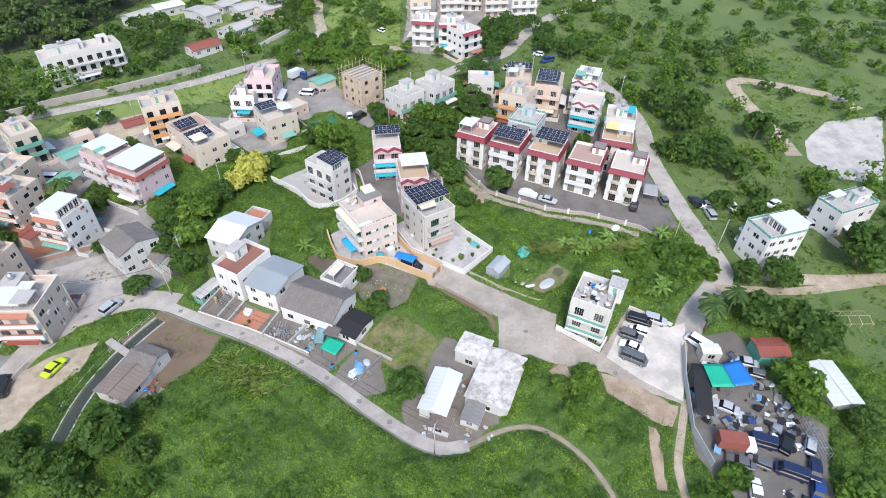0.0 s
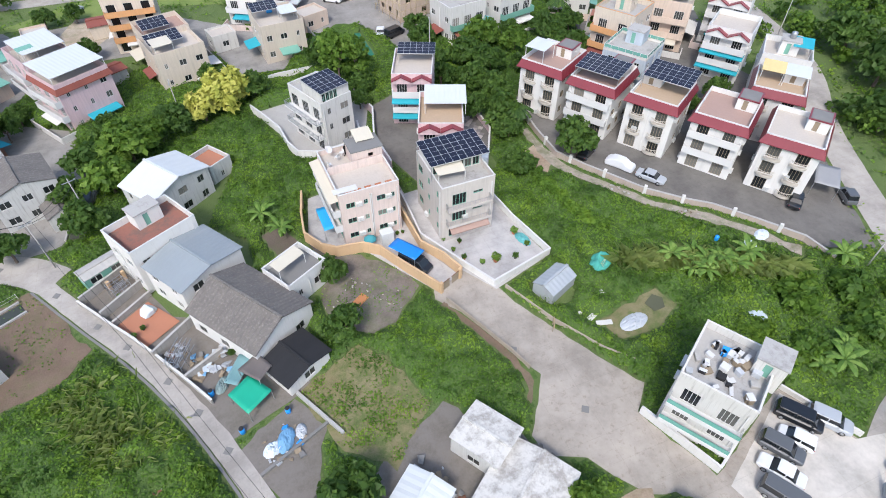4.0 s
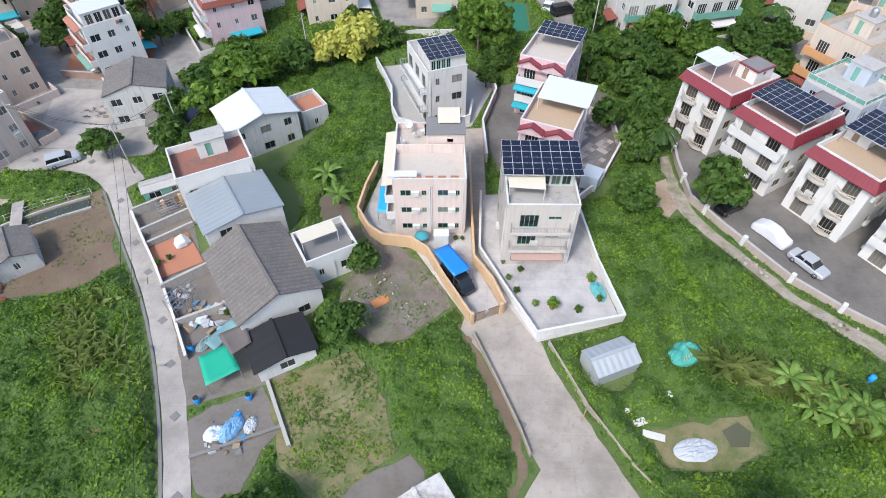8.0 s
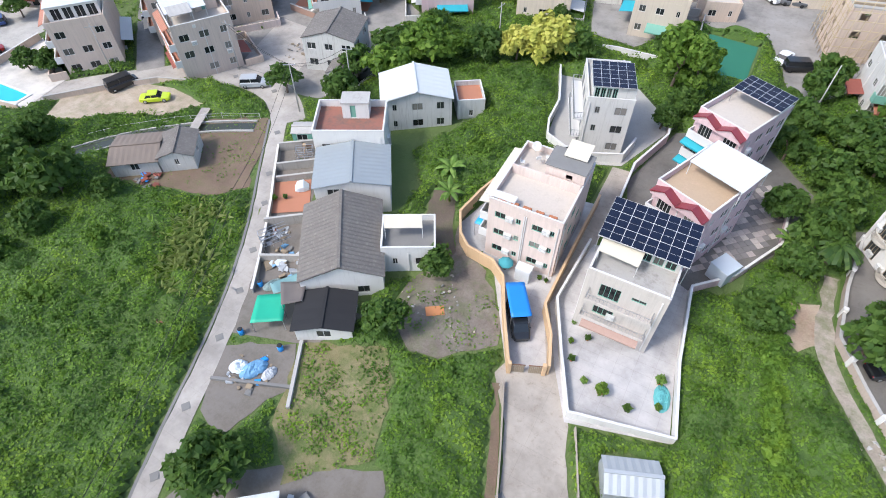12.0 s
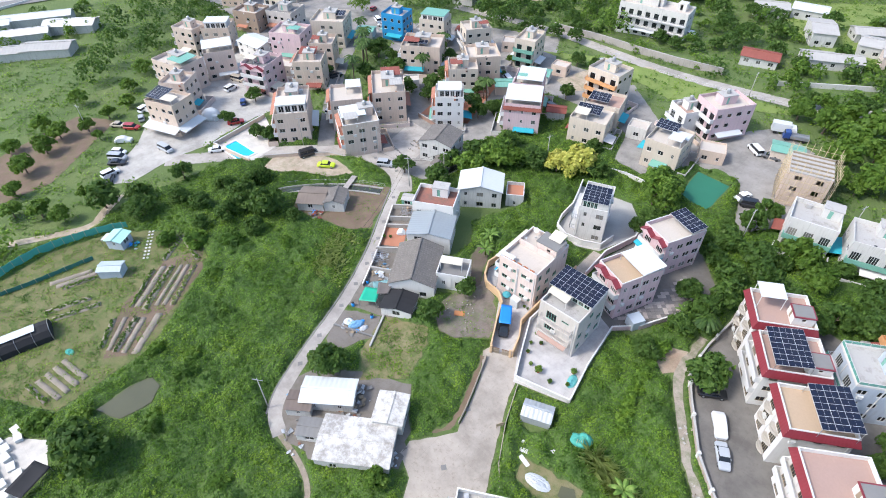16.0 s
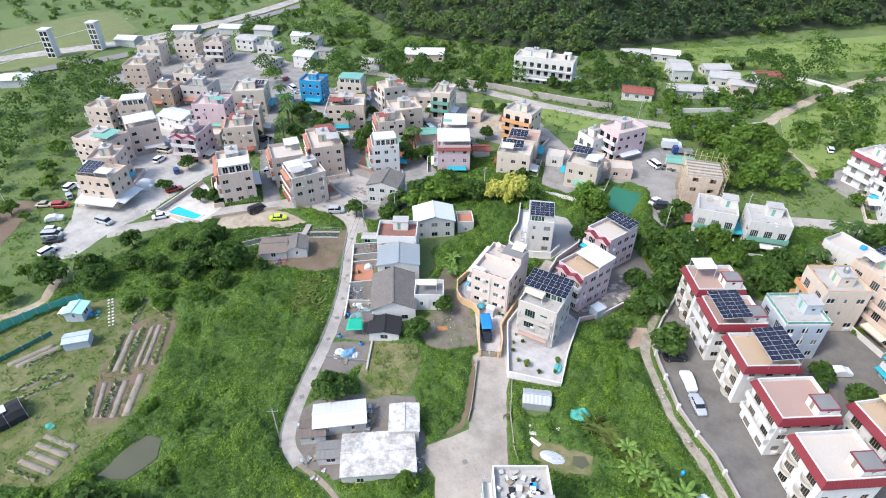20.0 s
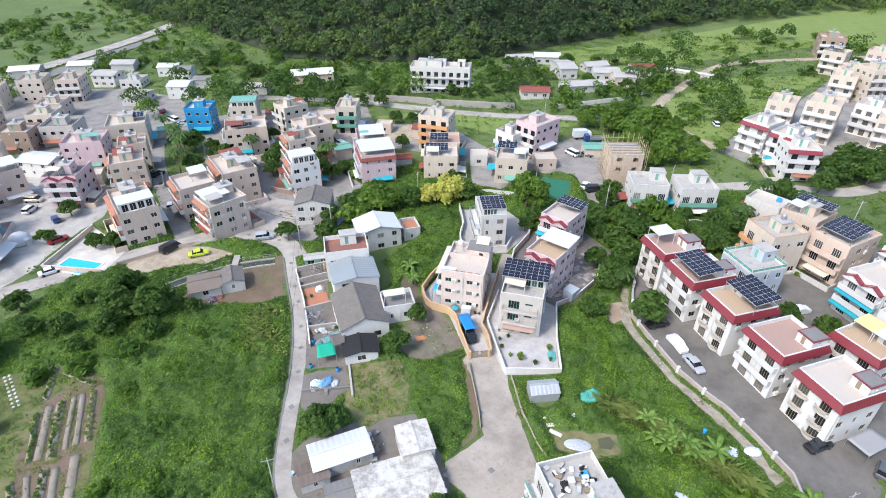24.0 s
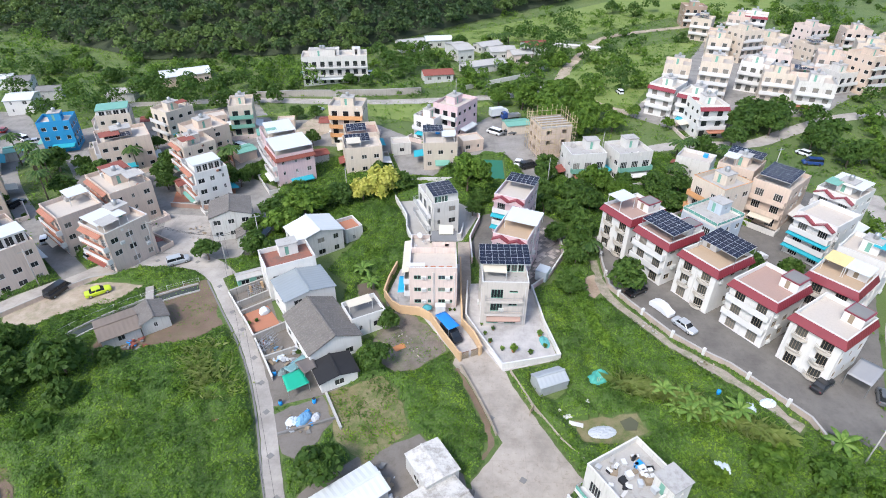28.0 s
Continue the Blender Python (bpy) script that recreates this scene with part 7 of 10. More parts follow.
def value_noise(x, y, scale, seed):
    r = np.random.default_rng(seed).uniform(-1, 1, (64, 64))
    u, v = np.asarray(x) * scale, np.asarray(y) * scale
    i, j = np.floor(u).astype(int), np.floor(v).astype(int)
    a, b = u - i, v - j
    a, b = a * a * (3 - 2 * a), b * b * (3 - 2 * b)
    g = lambda p, q: r[p % 64, q % 64]
    return (g(i, j) * (1 - a) + g(i + 1, j) * a) * (1 - b) + (g(i, j + 1) * (1 - a) + g(i + 1, j + 1) * a) * b


def far_woods():
    """Woods on the hill behind the village, and scattered round the edges."""
    r = np.random.default_rng(8)
    gx, gy = np.meshgrid(np.arange(-430, 300, 5.6), np.arange(140, 460, 5.6))
    xs, ys = (gx + r.uniform(-2.4, 2.4, gx.shape)).ravel(), (gy + r.uniform(-2.4, 2.4, gy.shape)).ravel()
    s = ys - np.interp(xs, *HILL)
    ok = (s > 1) & (s < 105)
    xs, ys, s = xs[ok], ys[ok], s[ok]
    tone = value_noise(xs, ys, .03, 5) + r.normal(scale=.42, size=len(xs))
    for name, mat, lo, hi, label in (("woods", LEAF_H, -.25, .42, "dense green woods covering the hillside"), ("dark_woods", LEAF_HD, -9, -.25, "deep green tree crowns on the hillside"), ("pale_woods", LEAF_HB, .42, 9, "light green tree crowns on the hillside")):
        cs = []
        for x, y, d, k in zip(xs, ys, s, tone):
            if not lo <= k < hi:
                continue
            rad = r.uniform(2.6, 4.2) * (1.35 if r.random() < .2 else 1.0)
            z = gz(x, y) + rad * r.uniform(.5, 1.3)
            n = 9 if d < 70 else 5
            for i in range(n):
                a, e = i * 2.4 + r.uniform(-.5, .5), 1 - i / n
                cs.append((x + math.cos(a) * rad * .78 * math.sqrt(1 - e * e), y + math.sin(a) * rad * .78 * math.sqrt(1 - e * e), z + e * rad * .8, rad * r.uniform(.34, .5)))
        tagged(new(name, leaf_cloud(name, cs, 13, 1.0, mat, 3, .6, 1.4)), label, "woods", kind="stuff")
    cs = []
    zones = [(-420, -200, -60, 150, 240), (112, 330, -120, 110, 520), (-160, -60, -140, -60, 110), (50, 130, 96, 108, 10), (-40, 60, -160, -95, 90), (55, 125, -150, -80, 120), (160, 320, 110, 330, 160), (-330, -200, 150, 260, 150), (108, 150, 20, 90, 60), (20, 130, 128, 250, 60), (112, 200, 106, 240, 130), (-200, -90, 128, 170, 60), (84, 112, -40, 30, 40), (-130, -40, 114, 160, 70), (-40, 70, 110, 165, 90), (60, 112, 96, 190, 30)]
    bright = []
    for x0, x1, y0, y1, n in zones:
        px, py = r.uniform(x0, x1, n), r.uniform(y0, y1, n)
        free = np.ones(n, bool)
        for k in KEEP_OUT:
            free &= ~inside(px, py, k)
        for hx, hy, hr in FOOT:
            free &= (px - hx) ** 2 + (py - hy) ** 2 > (hr + 3) ** 2
        for x, y in zip(px[free], py[free]):
            z, rad = gz(x, y), r.uniform(1.6, 4.4)
            to = bright if r.random() < .58 else cs
            for _ in range(6):
                to.append((x + r.normal() * rad * .42, y + r.normal() * rad * .42, z + rad * r.uniform(.2, 1.1), rad * r.uniform(.36, .55)))
    for name, mat, kinds, more, label in (("scattered_woods", LEAF, ("broad",), cs, "loose groups of dark green trees at the edges"), ("light_woods", LEAF_B, ("bright", "tall", "bush"), bright, "loose groups of light green trees at the edges")):
        for k in kinds:
            for x, y, rad in FAR_TREES.get(k, ()):
                z = gz(x, y) + rad * .75
                for i in range(15):
                    a, e = i * 2.4 + r.uniform(-.4, .4), 1 - 1.25 * i / 15
                    q = math.sqrt(max(0, 1 - e * e)) * rad * r.uniform(.6, .8)
                    more.append((x + math.cos(a) * q, y + math.sin(a) * q, z + e * rad * .7, rad * r.uniform(.28, .42)))
        ob = new(name, leaf_cloud(name, more, 25, .66, mat, 4, .5, 1.4))
        tagged(ob, label, "woods", kind="stuff")


FOOT = [(o.matrix_basis.translation.x, o.matrix_basis.translation.y, 5.2) for o in bpy.data.objects if o.parent is None and o.get("category") in ("house", "building", "shed")]

# ---- walls, gates and yards ----
def slab_wall(name, pts, h, mat, label, th=.18, cap=None, rnd=0, posts=0, post_mat=None, step=4.0):
    """A wall in long stretches."""
    return wall_line(name, resample(pts, 99), h, th, mat, label, cap, 0, posts, post_mat, rnd)


slab_wall("garden_wall", [(8.8, -11.8), (6, -6.9), (3.9, -2.8), (1.9, -1.3), (-1.5, -0.8), (-3.2, 0.6), (-4.9, 3.7), (-4.4, 8), (-3.4, 12.4)], 1.8, BEIGE_WALL, "tall tan rendered garden wall round the pink house", .2, BEIGE_WALL)
slab_wall("garden_wall", [(12.5, -10.4), (11.3, -7.1), (9.3, -3.9), (9.1, 2.4), (8.9, 14.1)], 1.7, BEIGE_WALL, "tan rendered wall beside the alley", .2, BEIGE_WALL)
slab_wall("patio_wall", [(10.3, 7.3), (10, -2.1), (12.7, -7.7), (15.7, -13.6), (25, -11.4), (23.3, -3.6), (22.1, 6)], 1.15, WALL["white"], "low white patio wall with a flat coping", .18, TRIM)
slab_wall("yard_wall", [(-6.6, 40.2), (-4.8, 35.6), (-3.2, 31.1), (-2.7, 26), (-1.6, 22.8), (1.6, 21.2), (5.3, 21.5), (8.9, 23.1), (9.4, 27.1)], 1.5, WALL["white"], "curving white yard wall", .2, TRIM)
slab_wall("alley_wall", [(11.2, 14.2), (10.8, 21.9), (13, 29.8), (11.8, 37.4)], 1.6, WALL["rose"], "long pink wall along the alley", .2, TRIM)
slab_wall("forecourt_wall", [(37.2, 21.6), (36.4, 13.5), (36.4, 6.6), (38.9, 2), (44.1, -6.2), (47.9, -10.1), (51.1, -12.7), (54.8, -17.4), (58.7, -22.6), (59.5, -26.9)], 1.0, surface("old_wall", (.40, .33, .28), .9, .35, 2, streak=.4), "weathered brown forecourt wall with white posts", .25, CONC, 0, .25, TRIM)
slab_wall("retaining_wall", [(-67.2, 114.2), (-49.8, 114.2), (-33.1, 111.9), (-19.2, 111.5), (-5.3, 112.5)], 2.2, surface("bank_wall", (.34, .315, .28), .9, .35, 1.2, streak=.5), "stained concrete retaining wall above the stream road", .35, CONC)
slab_wall("yard_wall", [(9.7, 116.1), (20.3, 122.6), (32.6, 130.4), (42.2, 143.5)], 1.4, WALL["offwhite"], "long pale wall beside the stream", .25, CONC_L)
br_ = [(49.0, 176.2), (66.0, 169.6)]
slab_wall("bridge_deck", br_, 1.1, CONC_L, "small concrete bridge deck over the stream", 2.6)
fence("handrail", [(48.4, 175.0), (65.4, 168.4)], 2.1, "white handrail of the small bridge", TRIM, 2.5, 2)
fence("handrail", [(49.6, 177.4), (66.6, 170.8)], 2.1, "white handrail of the small bridge", TRIM, 2.5, 2)
slab_wall("field_wall", [(-18, 44.4), (-9.2, 47.3), (-0.4, 49), (7.5, 48.6)], 1.6, WALL["white"], "long white wall behind the green field", .2, TRIM)
slab_wall("retaining_wall", [(-59.8, 37.9), (-47.4, 36.5), (-46, 31)], 1.2, surface("brown_brick_wall", (.34, .22, .17), .9, .3, 2), "brown brick yard wall", .25, CONC)
OLD_YARD_WALL = surface("old_yard_wall", (.36, .335, .30), .9, .35, 1.6, streak=.6)
LANE_WALL = [(-34, 4.1), (-30, -1.5), (-27.4, -5), (-25, -8.6), (-22.3, -12.8), (-19.8, -16.9)]
slab_wall("lane_wall", LANE_WALL, .9, OLD_YARD_WALL, "low stained wall between lane and back yards", .2, CONC_L)
for a_, b_, h_, l_ in [((-33.6, 4), (-28.6, 7.7), 1.4, "whitewashed yard wall"), ((-31.1, 0.5), (-26.4, 4.2), 1.3, "stained dividing wall of two yards"), ((-29.8, -1.2), (-25.5, 2.2), .8, "low white terrace wall"), ((-25.3, -8.4), (-20.7, -4.8), 1.5, "whitewashed terrace wall"), ((-22.1, -12.9), (-17.9, -10.7), 1.2, "rough concrete yard wall")]:
    slab_wall("dividing_wall", [a_, b_], h_, OLD_YARD_WALL, l_, .22, CONC)
slab_wall("low_wall", [(-11, -19.3), (-7.6, -25.6)], .5, CONC, "low concrete kerb wall across the plot", .35)
slab_wall("low_wall", [(-16.2, -26.9), (-8.8, -23.9)], .45, CONC_D, "low dark plot wall", .3)
slab_wall("kerb_wall", [(9.2, -13.4), (11.6, -19), (13.4, -23.5), (14.2, -26)], .7, surface("board_rail", (.33, .28, .22), .9, .3, 2, streak=.3), "low weathered wall beside the access road", .14)
slab_wall("kerb_wall", [(16.9, -14.5), (19.9, -21.4), (23.2, -27), (26.5, -30.8)], .9, surface("board_fence", (.36, .31, .25), .9, .3, 2, streak=.3), "old board fence along the access road", .12)
slab_wall("lot_wall", [(38.9, -38.7), (42.7, -46.2)], .7, WALL["white"], "low white wall of the parking lot", .2, CONC_L)
slab_wall("house_wall", [(22.7, -35.3), (26.1, -43.6), (29, -42.3)], 1.2, WALL["white"], "white wall at the foot of the grey house", .2, TRIM)
slab_wall("lot_wall", [(40.6, -50.8), (34.9, -55.9), (27.8, -63.5), (25.6, -69.1)], 1.8, surface("hoarding", (.42, .43, .42), .7, .3, 2, streak=.4), "grey sheet hoarding round the scrap yard", .1)
slab_wall("pool_wall", [(-91.7, 7.4), (-88.5, -10.3), (-74.7, -8)], 1.3, WALL["sand"], "sand-coloured wall round the pool terrace", .2, TRIM)
slab_wall("road_wall", [(-53.7, 11.6), (-62.8, 8.2), (-68.1, 2.9), (-74, -4.4)], .9, WALL["sand"], "low sandy wall along the village road", .2, CONC)


def gate(x, y, rot, w, h, label):
    ob = thing("metal_gate", label, "gate", x, y, None, rot)
    for s in (-1, 1):
        part("gate_post", bevel_box("gate_post", .4, .4, h + .3, .03, BEIGE_WALL), ob, (s * w / 2, 0, -.1))
        leaf = part("gate_leaf", bevel_box("gate_leaf", w / 2 - .3, .04, .12, .005, RUST), ob, (s * w / 4, 0, h - .2))
        for i in range(7):
            part("bar", bevel_box("bar", .16, .03, h - .3, .004, WOOD), leaf, (-w / 4 + .3 + i * (w / 2 - .6) / 6, 0, -h + .35))
    return ob


gate(10.6, -11.3, 24.1, 3.4, 1.7, "brown slatted driveway gate between tan posts")
gate(-29.4, 6, 35.6, 2.2, 1.3, "rusty yard gate in a whitewashed wall")

# stream channel beside the road
CHAN = [(-32.2, 40.6), (-33.9, 30.9), (-34.7, 23), (-35.2, 17.7)]
CHAN2 = [(-40.8, 6.6), (-45.6, 4), (-51, -0.1), (-56.2, -5.6), (-59.8, -12.1)]
WATER = surface("stream_water", (.05, .055, .04), .15, .3, .8, bumps=.05)
for c_ in (CHAN, CHAN2):
    strip("stream", c_, 1.6, WATER, "dark shallow water in a concrete channel", "water", .10, .05)
    for w_ in side_lines(resample(rounded(c_), 3.0), 2.4):
        slab_wall("channel_wall", w_[::2] + [w_[-1]], .3, CONC, "weathered concrete channel wall", .25)
fence("handrail", [(-41.5, 8.5), (-46.6, 5.9), (-52, 1.8), (-57.3, -3.5), (-61.2, -9.3)], 1.0, "white painted handrail above the stream", TRIM, 2.4, 2)
fence("handrail", [(-30.9, 39.8), (-32.4, 31), (-33.1, 23.1), (-33.7, 17.2)], 1.0, "grey handrail along the channel", STEEL, 3.0, 2)
fence("handrail", [(-20.5, 103.2), (2.8, 103.6), (28, 107.8)], 1.0, "white railing along the far stream road", TRIM, 5.0, 2)
strip("footbridge", [(-50, 6.1), (-47.4, 0.6)], 1.4, LANE, "small concrete slab bridge", "bridge", .6, 0)
strip("lane_drain", [(-40.1, 9), (-35.1, 1.5), (-27.7, -9.1), (-23.1, -17.3), (-19.7, -25), (-17, -32.3), (-14.6, -38.1), (-12.4, -42.9), (-9.5, -46.3)], .3, CONC_D, "narrow dark drain beside the lane", "drain", .09, .03)
for x_, y_ in [(-36.9, 7), (-31.8, -0.6), (-28.4, -5.3), (-24.2, -12.1), (-21.4, -17.4), (-19, -23), (-16.3, -30.3), (-13.8, -36.4), (-44.5, 15.1), (-52.9, 15.4), (13.6, -23.1), (17.4, -32.8), (25.3, -48.6)]:
    ob_ = thing("manhole_cover", "dark iron manhole cover set in the concrete", "manhole", x_, y_, gz(x_, y_) + .07, 55, "manhole covers")
    part("frame", bevel_box("frame", .8, .8, .03, .008, CONC_D), ob_)
    part("cover", bevel_box("cover", .62, .62, .02, .005, CONC_D), ob_, (0, 0, .031))


# ---- vehicles ----
def paint(name, col, rough=.3):
    m = surface("car_paint_" + name, col, rough, .06, .5, bumps=0)
    m.node_tree.nodes["Principled BSDF"].inputs["Coat Weight"].default_value = .4
    return m


PAINT = {"white": paint("white", (.68, .69, .69)), "silver": paint("silver", (.38, .40, .42)), "black": paint("black", (.012, .013, .015)), "grey": paint("grey", (.10, .105, .11)), "lime": paint("lime", (.48, .60, .02)), "blue": paint("blue", (.015, .05, .19)), "red": paint("red", (.35, .02, .02)), "sand": paint("sand", (.42, .36, .27)), "navy": paint("navy", (.012, .02, .06))}
LAMP = surface("headlamp", (.72, .74, .76), .15, .05, bumps=0)
TAIL = surface("tail_lamp", (.4, .01, .01), .2, .05, bumps=0)
#           length, width, height, bonnet, boot, shoulder
SHAPE = {"sedan": (4.5, 1.78, 1.45, 1.25, .85, .92), "suv": (4.4, 1.85, 1.72, 1.1, .12, 1.05), "van": (4.9, 1.88, 1.98, .55, .05, 1.12), "mpv": (4.8, 1.84, 1.85, .75, .08, 1.05), "small": (3.6, 1.62, 1.52, .8, .12, .92), "jeep": (3.7, 1.7, 1.75, 1.1, .2, 1.0)}


def loft(rows, mat, name):
    """Skin over cross-sections (x, half width, z low, z high)."""
    v, f = [], []
    for x, hw, z0, z1 in rows:
        b = min(.12, (z1 - z0) * .3)
        v += [(x, -hw, z0 + b), (x, -hw, z1 - b), (x, -hw + b, z1), (x, hw - b, z1), (x, hw, z1 - b), (x, hw, z0 + b), (x, hw - b, z0), (x, -hw + b, z0)]
    for i in range(len(rows) - 1):
        for k in range(8):
            f.append((i * 8 + k, i * 8 + (k + 1) % 8, i * 8 + 8 + (k + 1) % 8, i * 8 + 8 + k))
    f += [tuple(range(8))[::-1], tuple((len(rows) - 1) * 8 + k for k in range(8))]
    return mesh_of(name, v, [q[::-1] for q in f], mat, False)


def car_meshes(kind, col):
    key = ("car", kind, col)
    if key not in CACHE:
        L, W, H, bon, boot, sh = SHAPE[kind]
        x0, x1, hw, pm = -L / 2, L / 2, W / 2, PAINT[col]
        body = loft([(x0, hw * .86, .35, sh * .86), (x0 + .15, hw * .97, .24, sh * .97), (x0 + .8, hw, .2, sh), (x1 - bon, hw, .2, sh), (x1 - .45, hw * .97, .22, sh * .93), (x1 - .1, hw * .88, .3, sh * .84), (x1, hw * .78, .36, sh * .74)], pm, "body")
        c0, c1 = x0 + boot, x1 - bon
        rk, fk = (.5 if kind == "sedan" else .18), (.55 if kind not in ("van", "jeep") else .4)
        cab = loft([(c0, hw * .92, sh - .12, sh - .02), (c0 + rk, hw * .82, sh - .12, H - .05), (c1 - fk, hw * .82, sh - .12, H - .05), (c1 + .1, hw * .92, sh - .12, sh - .02)], CAR_GLASS, "glasshouse")
        roof = loft([(c0 + rk - .06, hw * .78, H - .1, H - .03), (c0 + rk + .15, hw * .84, H - .1, H), (c1 - fk - .1, hw * .84, H - .1, H), (c1 - fk + .08, hw * .78, H - .1, H - .04)], pm, "roof")
        w0 = bevel_box("pillar", .1, W * .86, H - sh, .02, pm)
        wheel = lathe("tyre", [(.12, -.1), (.3, -.1), (.33, -.06), (.33, .06), (.3, .1), (.12, .1)], RUBBER, 14)
        rim = lathe("rim", [(.05, -.112), (.2, -.105), (.2, .105), (.05, .112)], STEEL, 10)
        CACHE[key] = body, cab, roof, w0, wheel, rim
    return CACHE[key]


def car(x, y, rot, kind, col, label="", near=True, z=None):
    L, W, H, bon, boot, sh = SHAPE[kind]
    body, cab, roof, pillar, wheel, rim = car_meshes(kind, col)
    nice = {"sedan": "saloon car", "suv": "sport utility car", "van": "delivery van", "mpv": "people carrier", "small": "small hatchback", "jeep": "off-road car"}[kind]
    ob = thing("parked_" + ("van" if kind in ("van", "mpv") else "car"), label or "parked %s %s with dark windows" % (col, nice), "van" if kind in ("van", "mpv") else "car", x, y, gz(x, y) + .1 if z is None else z, rot)
    part("body", body, ob)
    part("glasshouse", cab, ob, label="dark tinted windows")
    part("roof", roof, ob)
    for sx in (-1, 1):
        for sy in (-1, 1):
            w = part("wheel", wheel, ob, m=pose(sx * (L / 2 - .85), sy * (W / 2 - .09), .33, 90))
            if near:
                part("rim", rim, w)
    if near:
        part("pillar", pillar, ob, (-L * .08, 0, sh - .08))
        for sy in (-1, 1):
            part("headlight", bevel_box("headlight", .12, .32, .14, .03, LAMP), ob, (L / 2 - .1, sy * W * .3, sh * .62))
            part("tail_light", bevel_box("tail_light", .08, .22, .26, .02, TAIL), ob, (-L / 2 + .05, sy * W * .36, sh * .6))
            part("mirror", bevel_box("mirror", .16, .2, .12, .03, PAINT[col]), ob, (L / 2 - bon - .35, sy * (W / 2 + .05), sh - .02))
    return ob


def wrapped(x, y, rot, label="car under a fitted white dust cover"):
    if "wrap" not in CACHE:
        CACHE["wrap"] = loft([(-2.3, .7, .1, .7), (-2.1, .9, .05, .95), (-1.3, .9, .05, 1.35), (-.6, .82, .05, 1.52), (.5, .82, .05, 1.5), (1.2, .9, .05, 1.05), (2.1, .9, .05, .85), (2.3, .7, .1, .6)], surface("dust_cover", (.62, .63, .64), .75, .12, 3, bumps=.4), "cover")
    tagged(part("covered_car", CACHE["wrap"], None, (x, y, gz(x, y) + .1), rot), label, "car")


for x_, y_, r_, k_, c_ in [(37.8, -42.3, -55.2, "mpv", "black"), (40.6, -43.8, -54.3, "suv", "silver"), (35.8, -44, 122, "small", "white"), (33.6, -44.2, -59.3, "suv", "grey"), (31.8, -46, 119.1, "sedan", "white"), (30.2, -48.2, -62.1, "van", "grey"), (43.3, -51.9, 101.2, "van", "white"),
        (46.8, -4, -58.1, "sedan", "silver"), (41, 5.1, 31.9, "sedan", "black"), (71.2, -18.4, 63.1, "jeep", "grey"), (77.8, -22.6, 63, "suv", "black"), (79.4, -24.9, 154.3, "sedan", "white"), (77.2, -27.6, 60.3, "suv", "silver"), (84.6, -28.1, 66.3, "sedan", "white"), (-59, 4.3, 38.3, "sedan", "lime"), (-66.7, 4.4, 73.5, "van", "black"), (-48.2, 14.8, 32.9, "suv", "silver"), (-66.4, 16.9, 58.3, "suv", "silver"), (7.5, -6.5, -54.9, "mpv", "black"), (63.4, -16.3, 34.9, "sedan", "black")]:
    car(x_, y_, r_, k_, c_, "lime-green saloon car parked on the sandy verge" if c_ == "lime" else "")
wrapped(44.3, 0.5, -58.1)
wrapped(66.9, 15.5, 31.8)
wrapped(-108.9, -25.8, 46.7)
FARCARS = [(94.8, -32.8), (95.3, -41.4), (11.3, 51.4), (18.3, 78.9), (22.4, 78.5), (-37.9, 98.8), (61.7, 111.8), (-54.4, 71.4), (-141.9, 105.3), (-71.5, 97.2), (-134.8, 86.2), (-124.3, 79.2), (-118.6, 77.2), (-97.6, 37.8), (-80.6, 22.2), (-33.8, 65.4), (-85.1, 2.5), (-25.6, 134.5), (98.1, 62.5), (97.6, 56.8),
           (-117.9, -23.3), (-113.7, -21.3), (-103.9, -29.1), (-101.7, -30.5), (-99.3, -31.7), (-95.7, -34.9), (-93.6, -35.9), (-96.2, -20.1), (-85.8, -10.9), (-114.7, 10.3), (-103.7, 7.8), (-118.8, 15.1), (-94.9, 0.1), (-121.3, -14), (-116.7, -17.2), (26.2, 56.8), (23.7, 58.6), (-45.4, 68.5), (82.2, 59.4)]
for i_, (x_, y_) in enumerate(FARCARS):
    row_ = -118 < x_ < -100 and y_ < -20
    car(x_, y_, 38 if row_ else (i_ * 47) % 180, ("sedan", "suv", "small", "mpv")[i_ % 4], ("white", "silver", "black", "white", "grey", "silver", "lime", "white", "blue", "sand", "red")[i_ % 11] if i_ % 11 != 6 or row_ else "white", near=False)


def lorry(x, y, rot, col, box, label):
    ob = thing("lorry", label, "lorry", x, y, gz(x, y) + .1, rot)
    part("cab", loft([(1.4, .95, .5, 2.3), (1.6, 1.0, .45, 2.4), (2.6, 1.0, .45, 2.3), (3.0, .95, .5, 1.3)], PAINT[col], "cab"), ob)
    part("windscreen", bevel_box("windscreen", .5, 1.7, .7, .04, CAR_GLASS), ob, (2.62, 0, 1.45))
    part("cargo_bed", boxes("cargo_bed", [(-3, 1.3, -1.05, 1.05, .75, .95), (-3, 1.3, -1.05, -.98, .95, 1.5 if box is None else 2.9), (-3, 1.3, .98, 1.05, .95, 1.5 if box is None else 2.9), (-3, -2.94, -.98, .98, .95, 1.5 if box is None else 2.9)], box or STEEL), ob)
    if box:
        part("cargo_roof", bevel_box("cargo_roof", 4.34, 2.12, .06, .02, box), ob, (-.85, 0, 2.9))
    wheel = car_meshes("sedan", "white")[4]
    for sx in (-2, 2.1):
        for sy in (-1, 1):
            part("wheel", wheel, ob, m=pose(sx, sy * .9, .42, 90) @ Matrix.Scale(1.3, 4))


